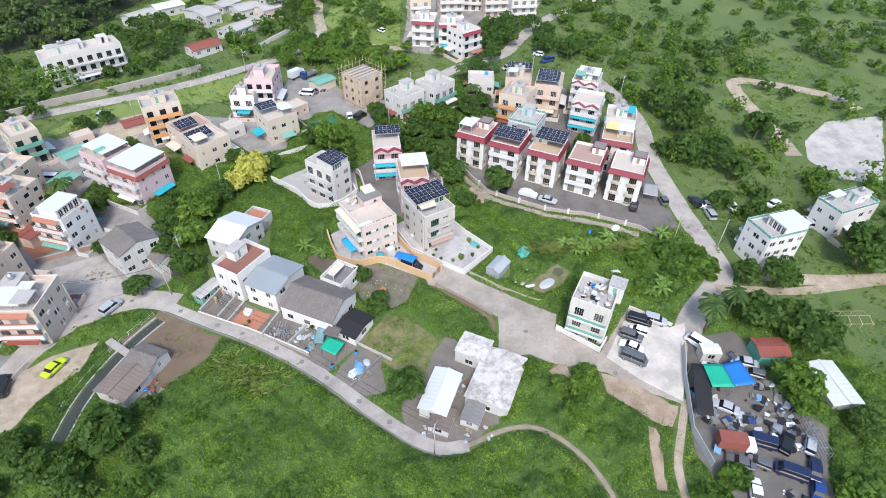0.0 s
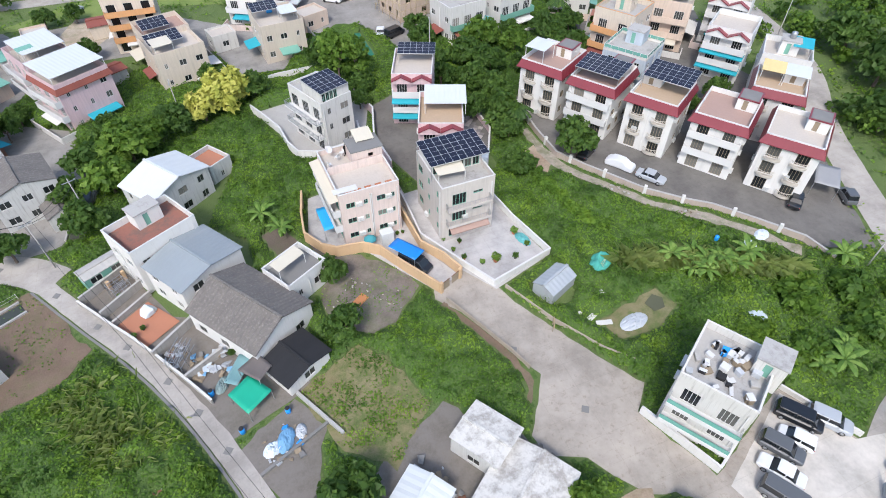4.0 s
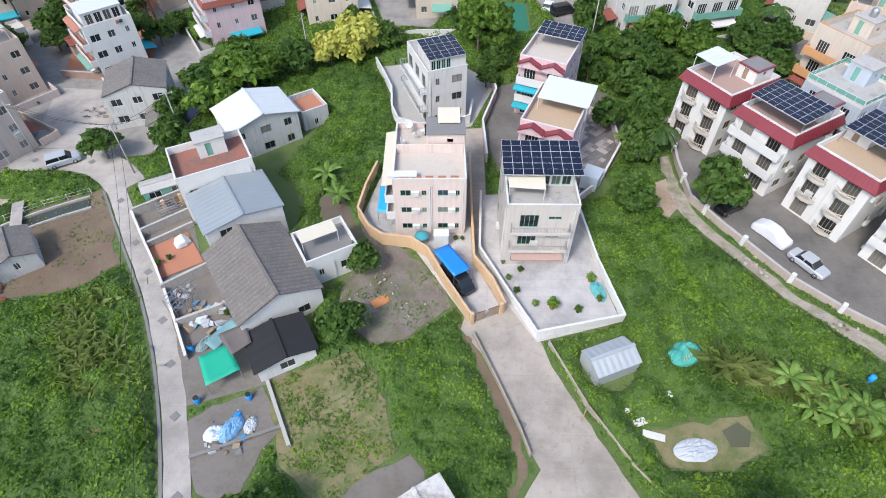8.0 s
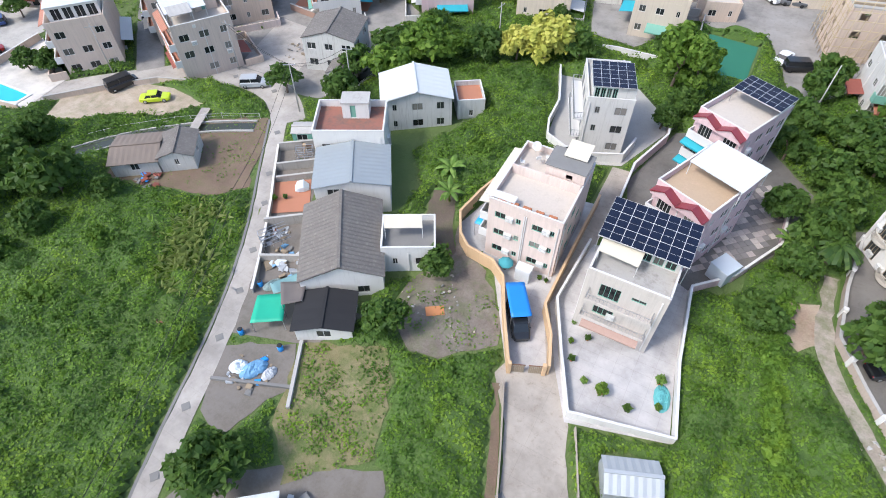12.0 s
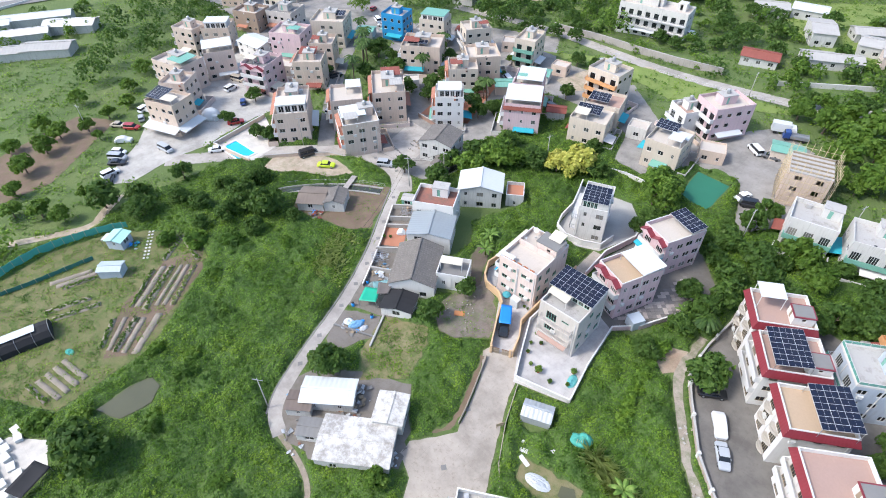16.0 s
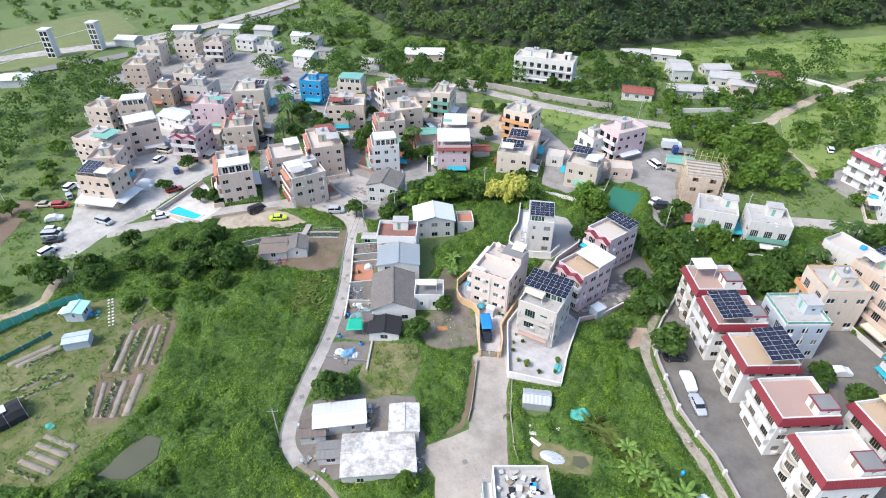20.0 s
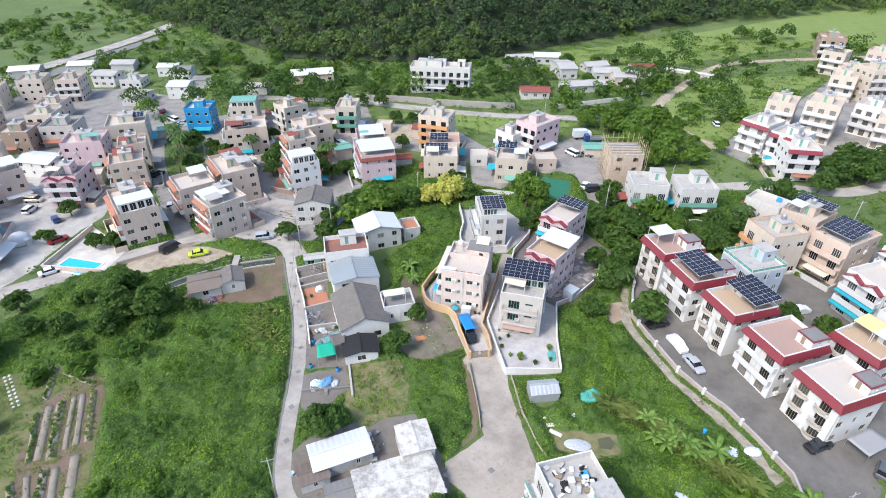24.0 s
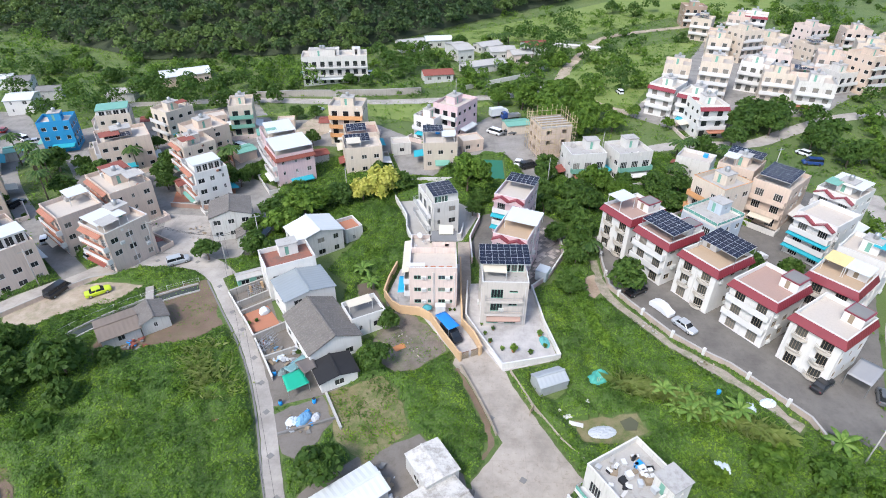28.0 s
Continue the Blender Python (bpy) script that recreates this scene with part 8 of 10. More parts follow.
lorry(20.2, 91.7, 21.2, "white", WHITE_METAL, "white box lorry parked in the yard")
lorry(23.7, 90.2, 201.2, "blue", None, "blue flatbed lorry parked in the yard")
lorry(31.4, -68.9, -41.5, "white", BRICK_RED, "old lorry with a rust-red cargo box")

# ---- pink house yard and patio ----
def frame_canopy(name, label, corners, mat, z_top, cat="canopy", sag=.0, post_mat=None):
    """A stretched sheet on four posts; corners run round, as (x, y)."""
    cx, cy = sum(c[0] for c in corners) / 4, sum(c[1] for c in corners) / 4
    z = gz(cx, cy)
    ob = thing(name, label, cat, cx, cy, z)
    n = 6
    v = []
    for i in range(n + 1):
        for j in range(n + 1):
            s, t = i / n, j / n
            x = (1 - s) * ((1 - t) * corners[0][0] + t * corners[3][0]) + s * ((1 - t) * corners[1][0] + t * corners[2][0])
            y = (1 - s) * ((1 - t) * corners[0][1] + t * corners[3][1]) + s * ((1 - t) * corners[1][1] + t * corners[2][1])
            v.append((x - cx, y - cy, z_top - sag * 16 * s * (1 - s) * t * (1 - t) + .04 * sag * math.sin(9 * s + 5 * t)))
    m = len(v)
    v += [(a, b, c - .03) for a, b, c in v]
    f = []
    for i in range(n):
        for j in range(n):
            a = i * (n + 1) + j
            q = (a, a + 1, a + n + 2, a + n + 1)
            f += [q, tuple(k + m for k in q[::-1])]
    rim = [i * (n + 1) for i in range(n + 1)] + [n * (n + 1) + j for j in range(1, n + 1)] + [i * (n + 1) + n for i in range(n - 1, -1, -1)] + [j for j in range(n - 1, 0, -1)]
    f += [(a, b, b + m, a + m) for a, b in zip(rim, rim[1:] + rim[:1])]
    part("sheet", mesh_of("sheet", v, f, mat, True), ob)
    for x, y in corners:
        part("post", bevel_box("post", .07, .07, z_top + .3, .006, post_mat or STEEL), ob, ((x - cx) * .95, (y - cy) * .95, -.3))
    return ob


frame_canopy("car_canopy", "bright blue sheet canopy over the driveway", [(4.7, -4), (6.4, -2.9), (8.9, -6.5), (7.1, -7.7)], BLUE_TARP, 2.5)
frame_canopy("side_awning", "bright blue awning beside the pink house", [(-2.4, 7.2), (-0.7, 7.3), (-0.6, 2.4), (-2.3, 2.3)], surface("awning_blue", (.02, .33, .62), .5, .1), 2.2)


frame_canopy("side_awning", "large grey sheet awning beside the red-eaved house", [(66.6, -15.6), (70.8, -12.2), (73.0, -14.6), (68.8, -18.2)], surface("awning_grey", (.30, .30, .305), .7, .15), 2.4, "canopy", .15)


def parasol(x, y, r, mat, label, h=2.2):
    ob = thing("parasol", label, "parasol", x, y)
    part("pole", tube("pole", [(0, 0, 0), (0, 0, h)], .03, STEEL), ob)
    part("shade", lathe("shade", [(r, h - .45), (r * .98, h - .38), (r * .5, h - .15), (.05, h + .02)], mat, 8), ob)
    part("base", lathe("base", [(.3, 0), (.3, .06), (.05, .1)], CONC_D), ob)


parasol(3.2, -0.5, .9, surface("cloth_teal", (.05, .28, .32), .8, .15), "closed-up teal cloth parasol", 1.6)


def storage_box(x, y, rot, sx, sy, sz, mat, label, cat="cabinet"):
    ob = thing("storage_" + cat, label, cat, x, y, gz(x, y) + .08, rot)
    part("body", bevel_box("body", sx, sy, sz, .03, mat), ob)
    part("lid", bevel_box("lid", sx + .1, sy + .1, .08, .02, mat), ob, (0, 0, sz + .002))
    for s in (-1, 1):
        part("door", bevel_box("door", sx / 2 - .06, .03, sz - .2, .008, mat), ob, (s * sx / 4, -sy / 2 - .017, .1))
        part("handle", bevel_box("handle", .03, .03, .16, .005, STEEL), ob, (s * .08, -sy / 2 - .045, sz * .5))


storage_box(5.5, -0.8, 2.1, 1.7, 1.1, 1.9, WHITE_METAL, "white garden storage cabinet beside the house")
storage_box(24.5, 9.6, -28.1, 2.2, 2.4, 2.1, surface("shed_bluegrey", (.45, .50, .54), .6, .15), "pale blue-grey garden shed behind a wall", "shed")

POT = surface("pot_dark", (.05, .048, .046), .6, .3)
TERRA_POT = surface("pot_terracotta", (.40, .15, .07), .8, .2)
PLANT_MESH = [leaf_cloud("foliage", [(math.cos(a) * .25, math.sin(a) * .25, .35 + .25 * (a % 2), .28) for a in range(6)], 26, .2, m, 40 + i, .4, 2.4) for i, m in enumerate((LEAF_B, LEAF, BANANA))]


def potted(x, y, s=1.0, k=0, z=None, label=""):
    if "pot" not in CACHE:
        CACHE["pot"] = [lathe("pot", [(.2, 0), (.3, .3), (.34, .42), (.29, .42), (.27, .36)], m, 12) for m in (POT, TERRA_POT)]
    ob = thing("potted_plant", label or ("leafy plant in a dark pot" if k % 2 == 0 else "leafy plant in a terracotta pot"), "plant", x, y, gz(x, y) + .09 if z is None else z, x * 50 % 360, "potted plants")
    ob.matrix_basis = ob.matrix_basis @ Matrix.Scale(s, 4)
    part("pot", CACHE["pot"][k % 2], ob)
    part("foliage", PLANT_MESH[k % 3], ob, (0, 0, .36))


for i_, (x_, y_, s_) in enumerate([(13.2, -6.0, 1.1), (14.0, -7.9, 1.3), (15.9, -9.6, 1.3), (17.7, -9.9, 2.3), (20.4, -10.4, 1.5), (22.3, -6.2, 1.9), (22.9, -8.9, 1.3), (14.6, -4.9, 1.2), (12.7, -3.7, 1.1), (12.8, -2.1, 1.0), (-0.1, -0.2, 1.1), (0.7, -0.3, .9), (7.2, -0.1, 1.0), (8, -0.1, .9), (-29, 3.1, 1.3), (-27.5, -4.3, 1.4), (-26.5, -3.4, 1.2)]):
    potted(x_, y_, s_ * .52, i_)


# ---- tarps, heaps and rubble of the row's back yards ----
frame_canopy("tarpaulin", "bright green tarpaulin stretched over posts", [(-17.9, -17.7), (-15.4, -16), (-13.4, -18.9), (-16.2, -20.8)], GREEN_TARP, 1.9, "tarpaulin", .12)
frame_canopy("tarpaulin", "faded teal tarpaulin over stored goods", [(-18.2, -15.6), (-16.1, -12.4), (-14.6, -13.4), (-16.9, -16.5)], surface("tarp_faded", (.16, .30, .31), .7, .3, 3), 1.3, "tarpaulin", .3)
frame_canopy("shade_net", "grey-brown shade net beside the black netting", [(-16.4, -15.5), (-14, -14), (-12.8, -16.3), (-14.4, -17.8)], surface("net_brown", (.14, .12, .11), .9, .3, 3), 2.6, "net", .2)


def heap(name, label, x, y, r, h, mats, n, seed, cat="rubbish", lo=.25, hi=.9):
    """A pile of sheets, boards and lumps: every piece a part."""
    rng = random.Random(seed)
    ob = thing(name, label, cat, x, y)
    for i in range(n):
        a, q = rng.uniform(0, 6.28), rng.random() ** .7
        px, py = math.cos(a) * q * r, math.sin(a) * q * r
        m = rng.choice(mats)
        s = rng.uniform(lo, hi)
        key = ("lump", i % 5, m.name)
        if key not in CACHE:
            g = random.Random(i % 5 + 7)
            v, f = box_vf(-.5, .5, -.35, .35, -.1, .2)
            CACHE[key] = mesh_of("scrap", [(p[0] + g.uniform(-.2, .2), p[1] + g.uniform(-.2, .2), p[2] + g.uniform(-.08, .2)) for p in v], f, m)
        part("scrap", CACHE[key], ob, m=pose(px, py, h * (1 - q) * rng.uniform(.3, 1) + .08, rng.uniform(-20, 20), rng.uniform(-20, 20), rng.uniform(0, 360)) @ Matrix.Diagonal((s, s, s * .9, 1)))
    return ob


TARP_PALE = surface("tarp_pale", (.58, .64, .68), .6, .25, 3)
TARP_BLUE = surface("tarp_pale_blue", (.16, .34, .52), .6, .25, 3)

def tarp_mound(name, label, x, y, rx, ry, h, mat, rot=0, seed=1, cat="tarpaulin"):
    """A crumpled sheet thrown over a pile."""
    n = 14
    ob = thing(name, label, cat, x, y, None, rot)
    v = []
    for i in range(n + 1):
        for j in range(n + 1):
            a, b = i / n * 2 - 1, j / n * 2 - 1
            k = math.sqrt(a * a + b * b)
            q = max(abs(a), abs(b)) / k if k else 1
            px, py = a * q * (1 + .12 * noise.noise(Vector((b * 3, seed, 1)))), b * q * (1 + .12 * noise.noise(Vector((a * 3, seed, 7))))
            e = max(0, 1 - px * px - py * py)
            z = .09 + h * e ** .6 * (.75 + .5 * noise.noise(Vector((px * 1.7, py * 1.7, seed)))) + .16 * e ** .4 * noise.noise(Vector((px * 6, py * 6, seed + 3)))
            v.append((px * rx, py * ry, max(.06, z)))
    m = n + 1
    f = [(i * m + j, i * m + m + j, i * m + m + j + 1, i * m + j + 1) for i in range(n) for j in range(n)]
    part("sheet", mesh_of("sheet", v, f, mat, False), ob)
    return ob


tarp_mound("rubbish_tarpaulin", "crumpled pale blue tarpaulin over a rubbish pile", -13.3, -24.1, 1.5, .9, .9, TARP_BLUE, 62.3, 1)
tarp_mound("rubbish_tarpaulin", "crumpled white tarpaulin over a rubbish pile", -14.7, -24.6, 1.1, .8, .8, TARP_PALE, 22.3, 2)
tarp_mound("rubbish_tarpaulin", "crumpled grey plastic sheet beside the pile", -11.6, -23.7, .9, .6, .5, JUNK_W, 82.3, 5)
tarp_mound("teal_cover", "teal plastic sheet bunched along the patio wall", 23.0, -7.6, .8, 1.5, .6, surface("sheet_teal", (.10, .36, .36), .6, .25, 3), 12, 12)
heap("rubbish_heap", "litter and broken boards along the warehouse wall", -2.5, -44.2, 3.4, .4, [CONC_D, WOOD, JUNK_W, RUST], 26, 31, lo=.2, hi=.8)
heap("rubbish_heap", "litter and rubble at the warehouse corner", 10.2, -37.6, 1.8, .4, [CONC, JUNK_W, TARP_PALE], 18, 32, lo=.2, hi=.7)
heap("junk_pile", "dark scrap stored between the warehouse sheds", -1.6, -33.0, 2.4, .5, [CONC_D, RUST, WOOD, JUNK_W], 24, 33, lo=.2, hi=.9)
heap("rubbish_heap", "rubbish beside the lane lean-to", -9.3, -41.0, 1.2, .4, [CONC_D, JUNK_W, WOOD, TARP_BLUE], 16, 34, lo=.15, hi=.6)
for x_, y_, a_, b_, r_ in [(54.1, -19.6, 1.3, .9, 20), (51.1, -20.7, 1.4, 1.0, 60), (43.3, -30.3, 2.1, 1.5, 30), (64.2, -28.0, 2.4, 1.2, 10)]:
    tarp_mound("plastic_sheet", "crumpled pale plastic sheet lying in the weeds", x_, y_, a_, b_, .55, TARP_PALE, r_, int(x_), "sheet")
heap("rubbish_heap", "strewn planks, pipes and blue tubs", -13.5, -24.5, 2.4, .4, [WOOD, WOOD, JUNK_W, PLASTIC_BLUE, CONC_D], 30, 1, lo=.15, hi=.7)
heap("junk_pile", "pile of boards and pale sheets in the yard", -19.2, -13.1, 1.7, .6, [JUNK_W, WOOD, TARP_PALE, TARP_BLUE], 18, 2, hi=1.1)
heap("junk_pile", "pots, tubs and boards in the walled yard", -23.2, -9.0, 1.5, .4, [WOOD, CONC_D, JUNK_W, RUST], 14, 35, lo=.15, hi=.7)
heap("junk_pile", "old frames and sheets in the back yard", -20.6, -11.2, 1.5, .5, [WOOD, CONC_D, TARP_BLUE, RUST], 14, 36, lo=.15, hi=.8)
heap("junk_pile", "stacked boards beside the yard wall", -17.9, -10.7, 1.2, .4, [WOOD, JUNK_W, CONC], 16, 3)
heap("rubble_pile", "grey rubble along the bare plot", -1, -6.5, 2.4, .4, [CONC, CONC_D, ROCK], 18, 4, lo=.08, hi=.3)
heap("rubble_pile", "broken concrete by the white annex", -4, -9.8, 2.4, .35, [CONC, ROCK, CONC_D], 16, 5, lo=.08, hi=.3)
heap("rubble_pile", "scattered stones and a board on bare ground", 2.9, -10.4, 2.4, .2, [ROCK, CONC_D, EARTH], 16, 6, lo=.08, hi=.26)
heap("rubble_pile", "rubble slope below the forecourt wall", 41.2, -4.5, 2.6, .5, [ROCK, CONC, EARTH], 18, 7, lo=.15, hi=.5)
heap("rubble_pile", "rubble slope below the forecourt wall", 47.1, -12.1, 2.6, .5, [ROCK, CONC, EARTH], 18, 8, lo=.15, hi=.5)
heap("rubble_pile", "demolition rubble in the empty yard", -48.7, 26.9, 3.2, .6, [CONC_D, WOOD, ROCK], 24, 9, lo=.2, hi=.8)
heap("rubbish_heap", "small heap of rubbish in the weeds", -26, -24.6, .8, .3, [JUNK_W, RUST, WOOD], 14, 10, lo=.15, hi=.5)
heap("junk_pile", "rusty sheets and tyres behind the farm shed", -45.2, -9.4, 1.8, .7, [RUST, BRICK_RED, CONC_D, PLASTIC_BLUE], 16, 11, hi=1.2)
heap("junk_pile", "crates and pipes beside the warehouse", -0.1, -36.5, 1.8, .6, [CONC_D, JUNK_W, RUST, WOOD], 16, 12)
tagged(part("fallen_sheet", bevel_box("fallen_sheet", 2.0, 1.2, .04, .01, surface("sheet_orange", (.48, .20, .08), .85, .25, 3)), None, (-0.9, -9.3, gz(-0.9, -9.3) + .12), 35), "rusty orange sheet lying on the bare plot", "sheet")
tagged(part("dust_sheet", loft([(-.9, .5, 0, .25), (-.5, .75, 0, .8), (.3, .8, 0, .95), (.9, .5, 0, .3)], TARP_PALE, "dust_sheet"), None, (-25.8, -0.9, gz(-25.8, -0.9) + .17), 40), "white dust sheet over terrace furniture", "cover")

# ---- vegetable patch by the silver shed ----
ob_ = tarp_mound("net_heap", "teal net draped over a stick frame", 30.3, -15.6, 2.3, 1.5, 1.9, TEAL_NET, 27, 3, "net")
for i_ in range(7):
    part("stick", tube("stick", [(i_ * .35 - 1, -1.9, 0), (i_ * .3 - .8, -.4, 1.3)], .03, BAMBOO, 5), ob_)
POND = surface("pond_water", (.10, .10, .055), .12, .3, .8, bumps=.03)
patch("pond", [(31.9, -23.3), (33.5, -22.5), (34.5, -23.4), (33.9, -24.8), (32.3, -24.9)], POND, "small brown garden pond", "pond", .2, .1)
patch("dug_soil", [(26.1, -26.8), (25.2, -23.5), (28.2, -22.9), (34.7, -21.8), (35.6, -25), (30.9, -27.2)], PLOT, "half-weedy garden soil", "soil", .1, .6, 1.0)
tarp_mound("plastic_sheet", "crumpled white plastic sheet on the soil", 29.1, -25.1, 2.1, 1.1, .35, surface("foil_white", (.46, .48, .50), .4, .25, 4), 10, 8, "sheet")
for x_, y_, a_, l_ in [(24.4, -22.7, 20, 1.8), (25.6, -23.9, -15, 2.0), (23.6, -21.4, 40, 1.2), (27.9, -19.8, 10, 1.4)]:
    tagged(part("concrete_slab", bevel_box("concrete_slab", l_, .7, .12, .02, CONC_L), None, (x_, y_, gz(x_, y_) + .1), a_), "pale concrete slab lying in the weeds", "slab", "loose slabs")
tagged(part("water_barrel", lathe("water_barrel", [(.27, 0), (.3, .1), (.3, .35), (.32, .4), (.3, .45), (.3, .75), (.27, .85)], PLASTIC_BLUE), None, (47.5, -18, gz(47.5, -18))), "blue plastic water barrel in the weeds", "barrel")


def grasses(name, label, pts, n, spread, h, mat, seed, w=.05):
    """Upright arching blades round a line."""
    r = np.random.default_rng(seed)
    line = np.array(resample(pts, .5))
    c = line[r.integers(0, len(line), n)] + r.normal(scale=spread, size=(n, 2))
    p = np.column_stack([c, height(c[:, 0], c[:, 1])])
    a = r.uniform(0, 6.28, n)
    hh = h * r.uniform(.6, 1.2, n)
    out = np.stack([np.cos(a), np.sin(a), 0 * a], 1)
    sd = np.stack([-np.sin(a), np.cos(a), 0 * a], 1) * w
    up = np.stack([0 * a, 0 * a, hh], 1)
    q = np.stack([p + up * .25 - sd, p + up * .25 + sd, p + out * (hh * .45)[:, None] + up * .85 + sd, p + out * (hh * .95)[:, None] + up * .8], 1)
    tagged(new(name, quads(name, q, mat)), label, "reeds", kind="stuff")


grasses("tall_reeds", "row of tall pale reeds", [(32.8, -16.9), (36.9, -18.5), (40.6, -19.6), (45.1, -23.4), (52.4, -26.2)], 1300, .45, 2.3, REED, 21, .06)
hr_ = np.random.default_rng(22)
hl_ = np.repeat(np.array(resample([(30.4, 8.5), (30.8, 3.5), (32, -4.3), (33.6, -10.2)], .7)), 6, axis=0)
hl_ = hl_ + hr_.normal(scale=.55, size=hl_.shape)
hc_ = np.column_stack([hl_, height(hl_[:, 0], hl_[:, 1]) + hr_.uniform(.5, 1.5, len(hl_)), hr_.uniform(.3, .7, len(hl_))])
tagged(new("hedge_reeds", leaf_cloud("hedge_reeds", hc_, 40, .26, WEED, 22, .7, 2.0)), "ridge of tall yellow-green grass", "reeds", kind="stuff")
grasses("reeds", "tall yellow-green reed clumps among the weeds", [(-32.5, -10.1), (-34.2, -14.1), (-29.4, -17.7), (-26, -20.5)], 700, 1.6, 1.5, REED, 23, .03)

# ---- pool terrace ----
pl_ = thing("swimming_pool", "bright turquoise swimming pool with a pale rim", "pool", -81.99, -7.19, gz(-82, -7.2) + .16, 2.2)
part("rim", boxes("rim", [(-4.9, 4.9, -2.7, -2.3, -.8, .12), (-4.9, 4.9, 2.3, 2.7, -.8, .12), (-4.9, -4.4, -2.3, 2.3, -.8, .12), (4.4, 4.9, -2.3, 2.3, -.8, .12)], TRIM), pl_)
part("water", boxes("water", [(-4.4, 4.4, -2.3, 2.3, -.8, 0)], surface("pool_water", (.02, .46, .66), .08, .12, 1.0, bumps=.05)), pl_)
tent_ = thing("dome_tent", "white inflatable dome tent on the lot", "tent", -103.4, -2.84)
part("dome", lathe("dome", [(2.6, 0), (2.6, .8), (2.3, 1.6), (1.5, 2.3), (.6, 2.6), (.05, 2.65)], WHITE_METAL, 18), tent_)
part("entrance", bevel_box("entrance", 1.4, 1.2, 1.7, .15, WHITE_METAL), tent_, (2.7, 0, 0))

# ---- scrap yard ----
frame_canopy("tarpaulin_roof", "green tarpaulin roof over the scrap yard", [(37.9, -56.4), (40.8, -58.2), (38.6, -62.5), (35.3, -60.5)], GREEN_TARP, 3.2, "tarpaulin", .15)
frame_canopy("tarpaulin_roof", "blue tarpaulin roof over the scrap yard", [(40.8, -58.3), (44.3, -59.3), (42.3, -64), (38.7, -62.5)], surface("tarp_strong_blue", (.015, .16, .50), .5, .12), 3.2, "tarpaulin", .15)
frame_canopy("net_roof", "black net roof along the hoarding", [(36.6, -55.1), (39, -57), (31, -64.3), (28.9, -62.6)], BLACK_NET, 2.9, "net", .2)
gabled("green shed with a dark red sheet roof", 52.07, -60.34, 5.4, 4.2, -30.9, None, 2.6, .5, surface("sheet_green", (.10, .34, .26), .6, .2), BRICK_RED, "x", 1, 301, .25, .35, .4, "shed", wins=False)
gabled("long shed with a white sheet roof", 54.5, -70.68, 8.6, 5.0, 62.8, None, 2.5, .4, WALL["dirtywhite"], WHITE_METAL, "x", 1, 302, .3, .4, .4, "shed", wins=False)
gabled("grey container office beside the scrap yard", 42.52, -54.75, 3.4, 2.4, -33.9, None, 2.4, .1, WALL["grey"], CONC_L, "x", 1, 303, .05, .4, .5, "shed")
for x_, y_, r_, k_, c_ in [(36.1, -63.5, 118.7, "sedan", "silver"), (35.5, -70.6, 128.5, "van", "navy"), (38.8, -73.1, 20.4, "suv", "black"), (35, -76.4, 124.3, "van", "navy"), (38.6, -78.1, 30.3, "sedan", "navy"), (36, -80.2, 30.1, "sedan", "blue"), (27.7, -75.3, 40.2, "sedan", "white"), (47.1, -59.4, 131.1, "sedan", "silver"), (46.3, -61.8, 126, "small", "grey"), (32.2, -72.8, 120.4, "small", "grey"), (29.8, -71.2, 125.4, "sedan", "grey"), (41.8, -75.3, 25.4, "small", "silver")]:
    car(x_, y_, r_, k_, c_, near=False, label="old %s vehicle parked among the scrap" % c_)
SCRAP = [JUNK_W, CONC_D, CONC_D, PAINT["white"], PAINT["silver"], PAINT["blue"], BLACK_NET, STEEL, PAINT["black"], TARP_BLUE, BLACK_NET, PAINT["grey"]]
for i_, (x_, y_, r_) in enumerate([(41.9, -66.6, 3.3), (40.2, -70.4, 2.8), (44.4, -64.2, 3.3), (41.5, -56, 2.5), (36.5, -59.2, 2.5), (43.6, -68.6, 2.7), (33.4, -66.1, 2.2), (29, -67.7, 2.3), (42.8, -72.3, 2.5), (39.6, -75.5, 2), (45.4, -57.7, 2.9), (31.8, -79.4, 1.9), (31.9, -62.8, 2.1), (37.4, -67.2, 1.8)]):
    heap("scrap_heap", "heap of car parts and scrap metal", x_, y_, r_, .9, SCRAP, 11, 50 + i_, "scrap", .4, 1.6)


def rack(x, y, rot, L, label):
    ob = thing("steel_rack", label, "rack", x, y, None, rot)
    for i in range(int(L / 1.1) + 1):
        for s in (-.8, .8):
            part("upright", bevel_box("upright", .07, .07, 2.4, .006, STEEL), ob, (i * 1.1 - L / 2, s, 0))
        part("crossbar", bevel_box("crossbar", .06, 1.7, .06, .006, STEEL), ob, (i * 1.1 - L / 2, 0, 2.3))
    for s in (-.8, -.27, .27, .8):
        for z in (1.2, 2.4):
            part("rail", bevel_box("rail", L, .06, .06, .006, STEEL), ob, (0, s, z))


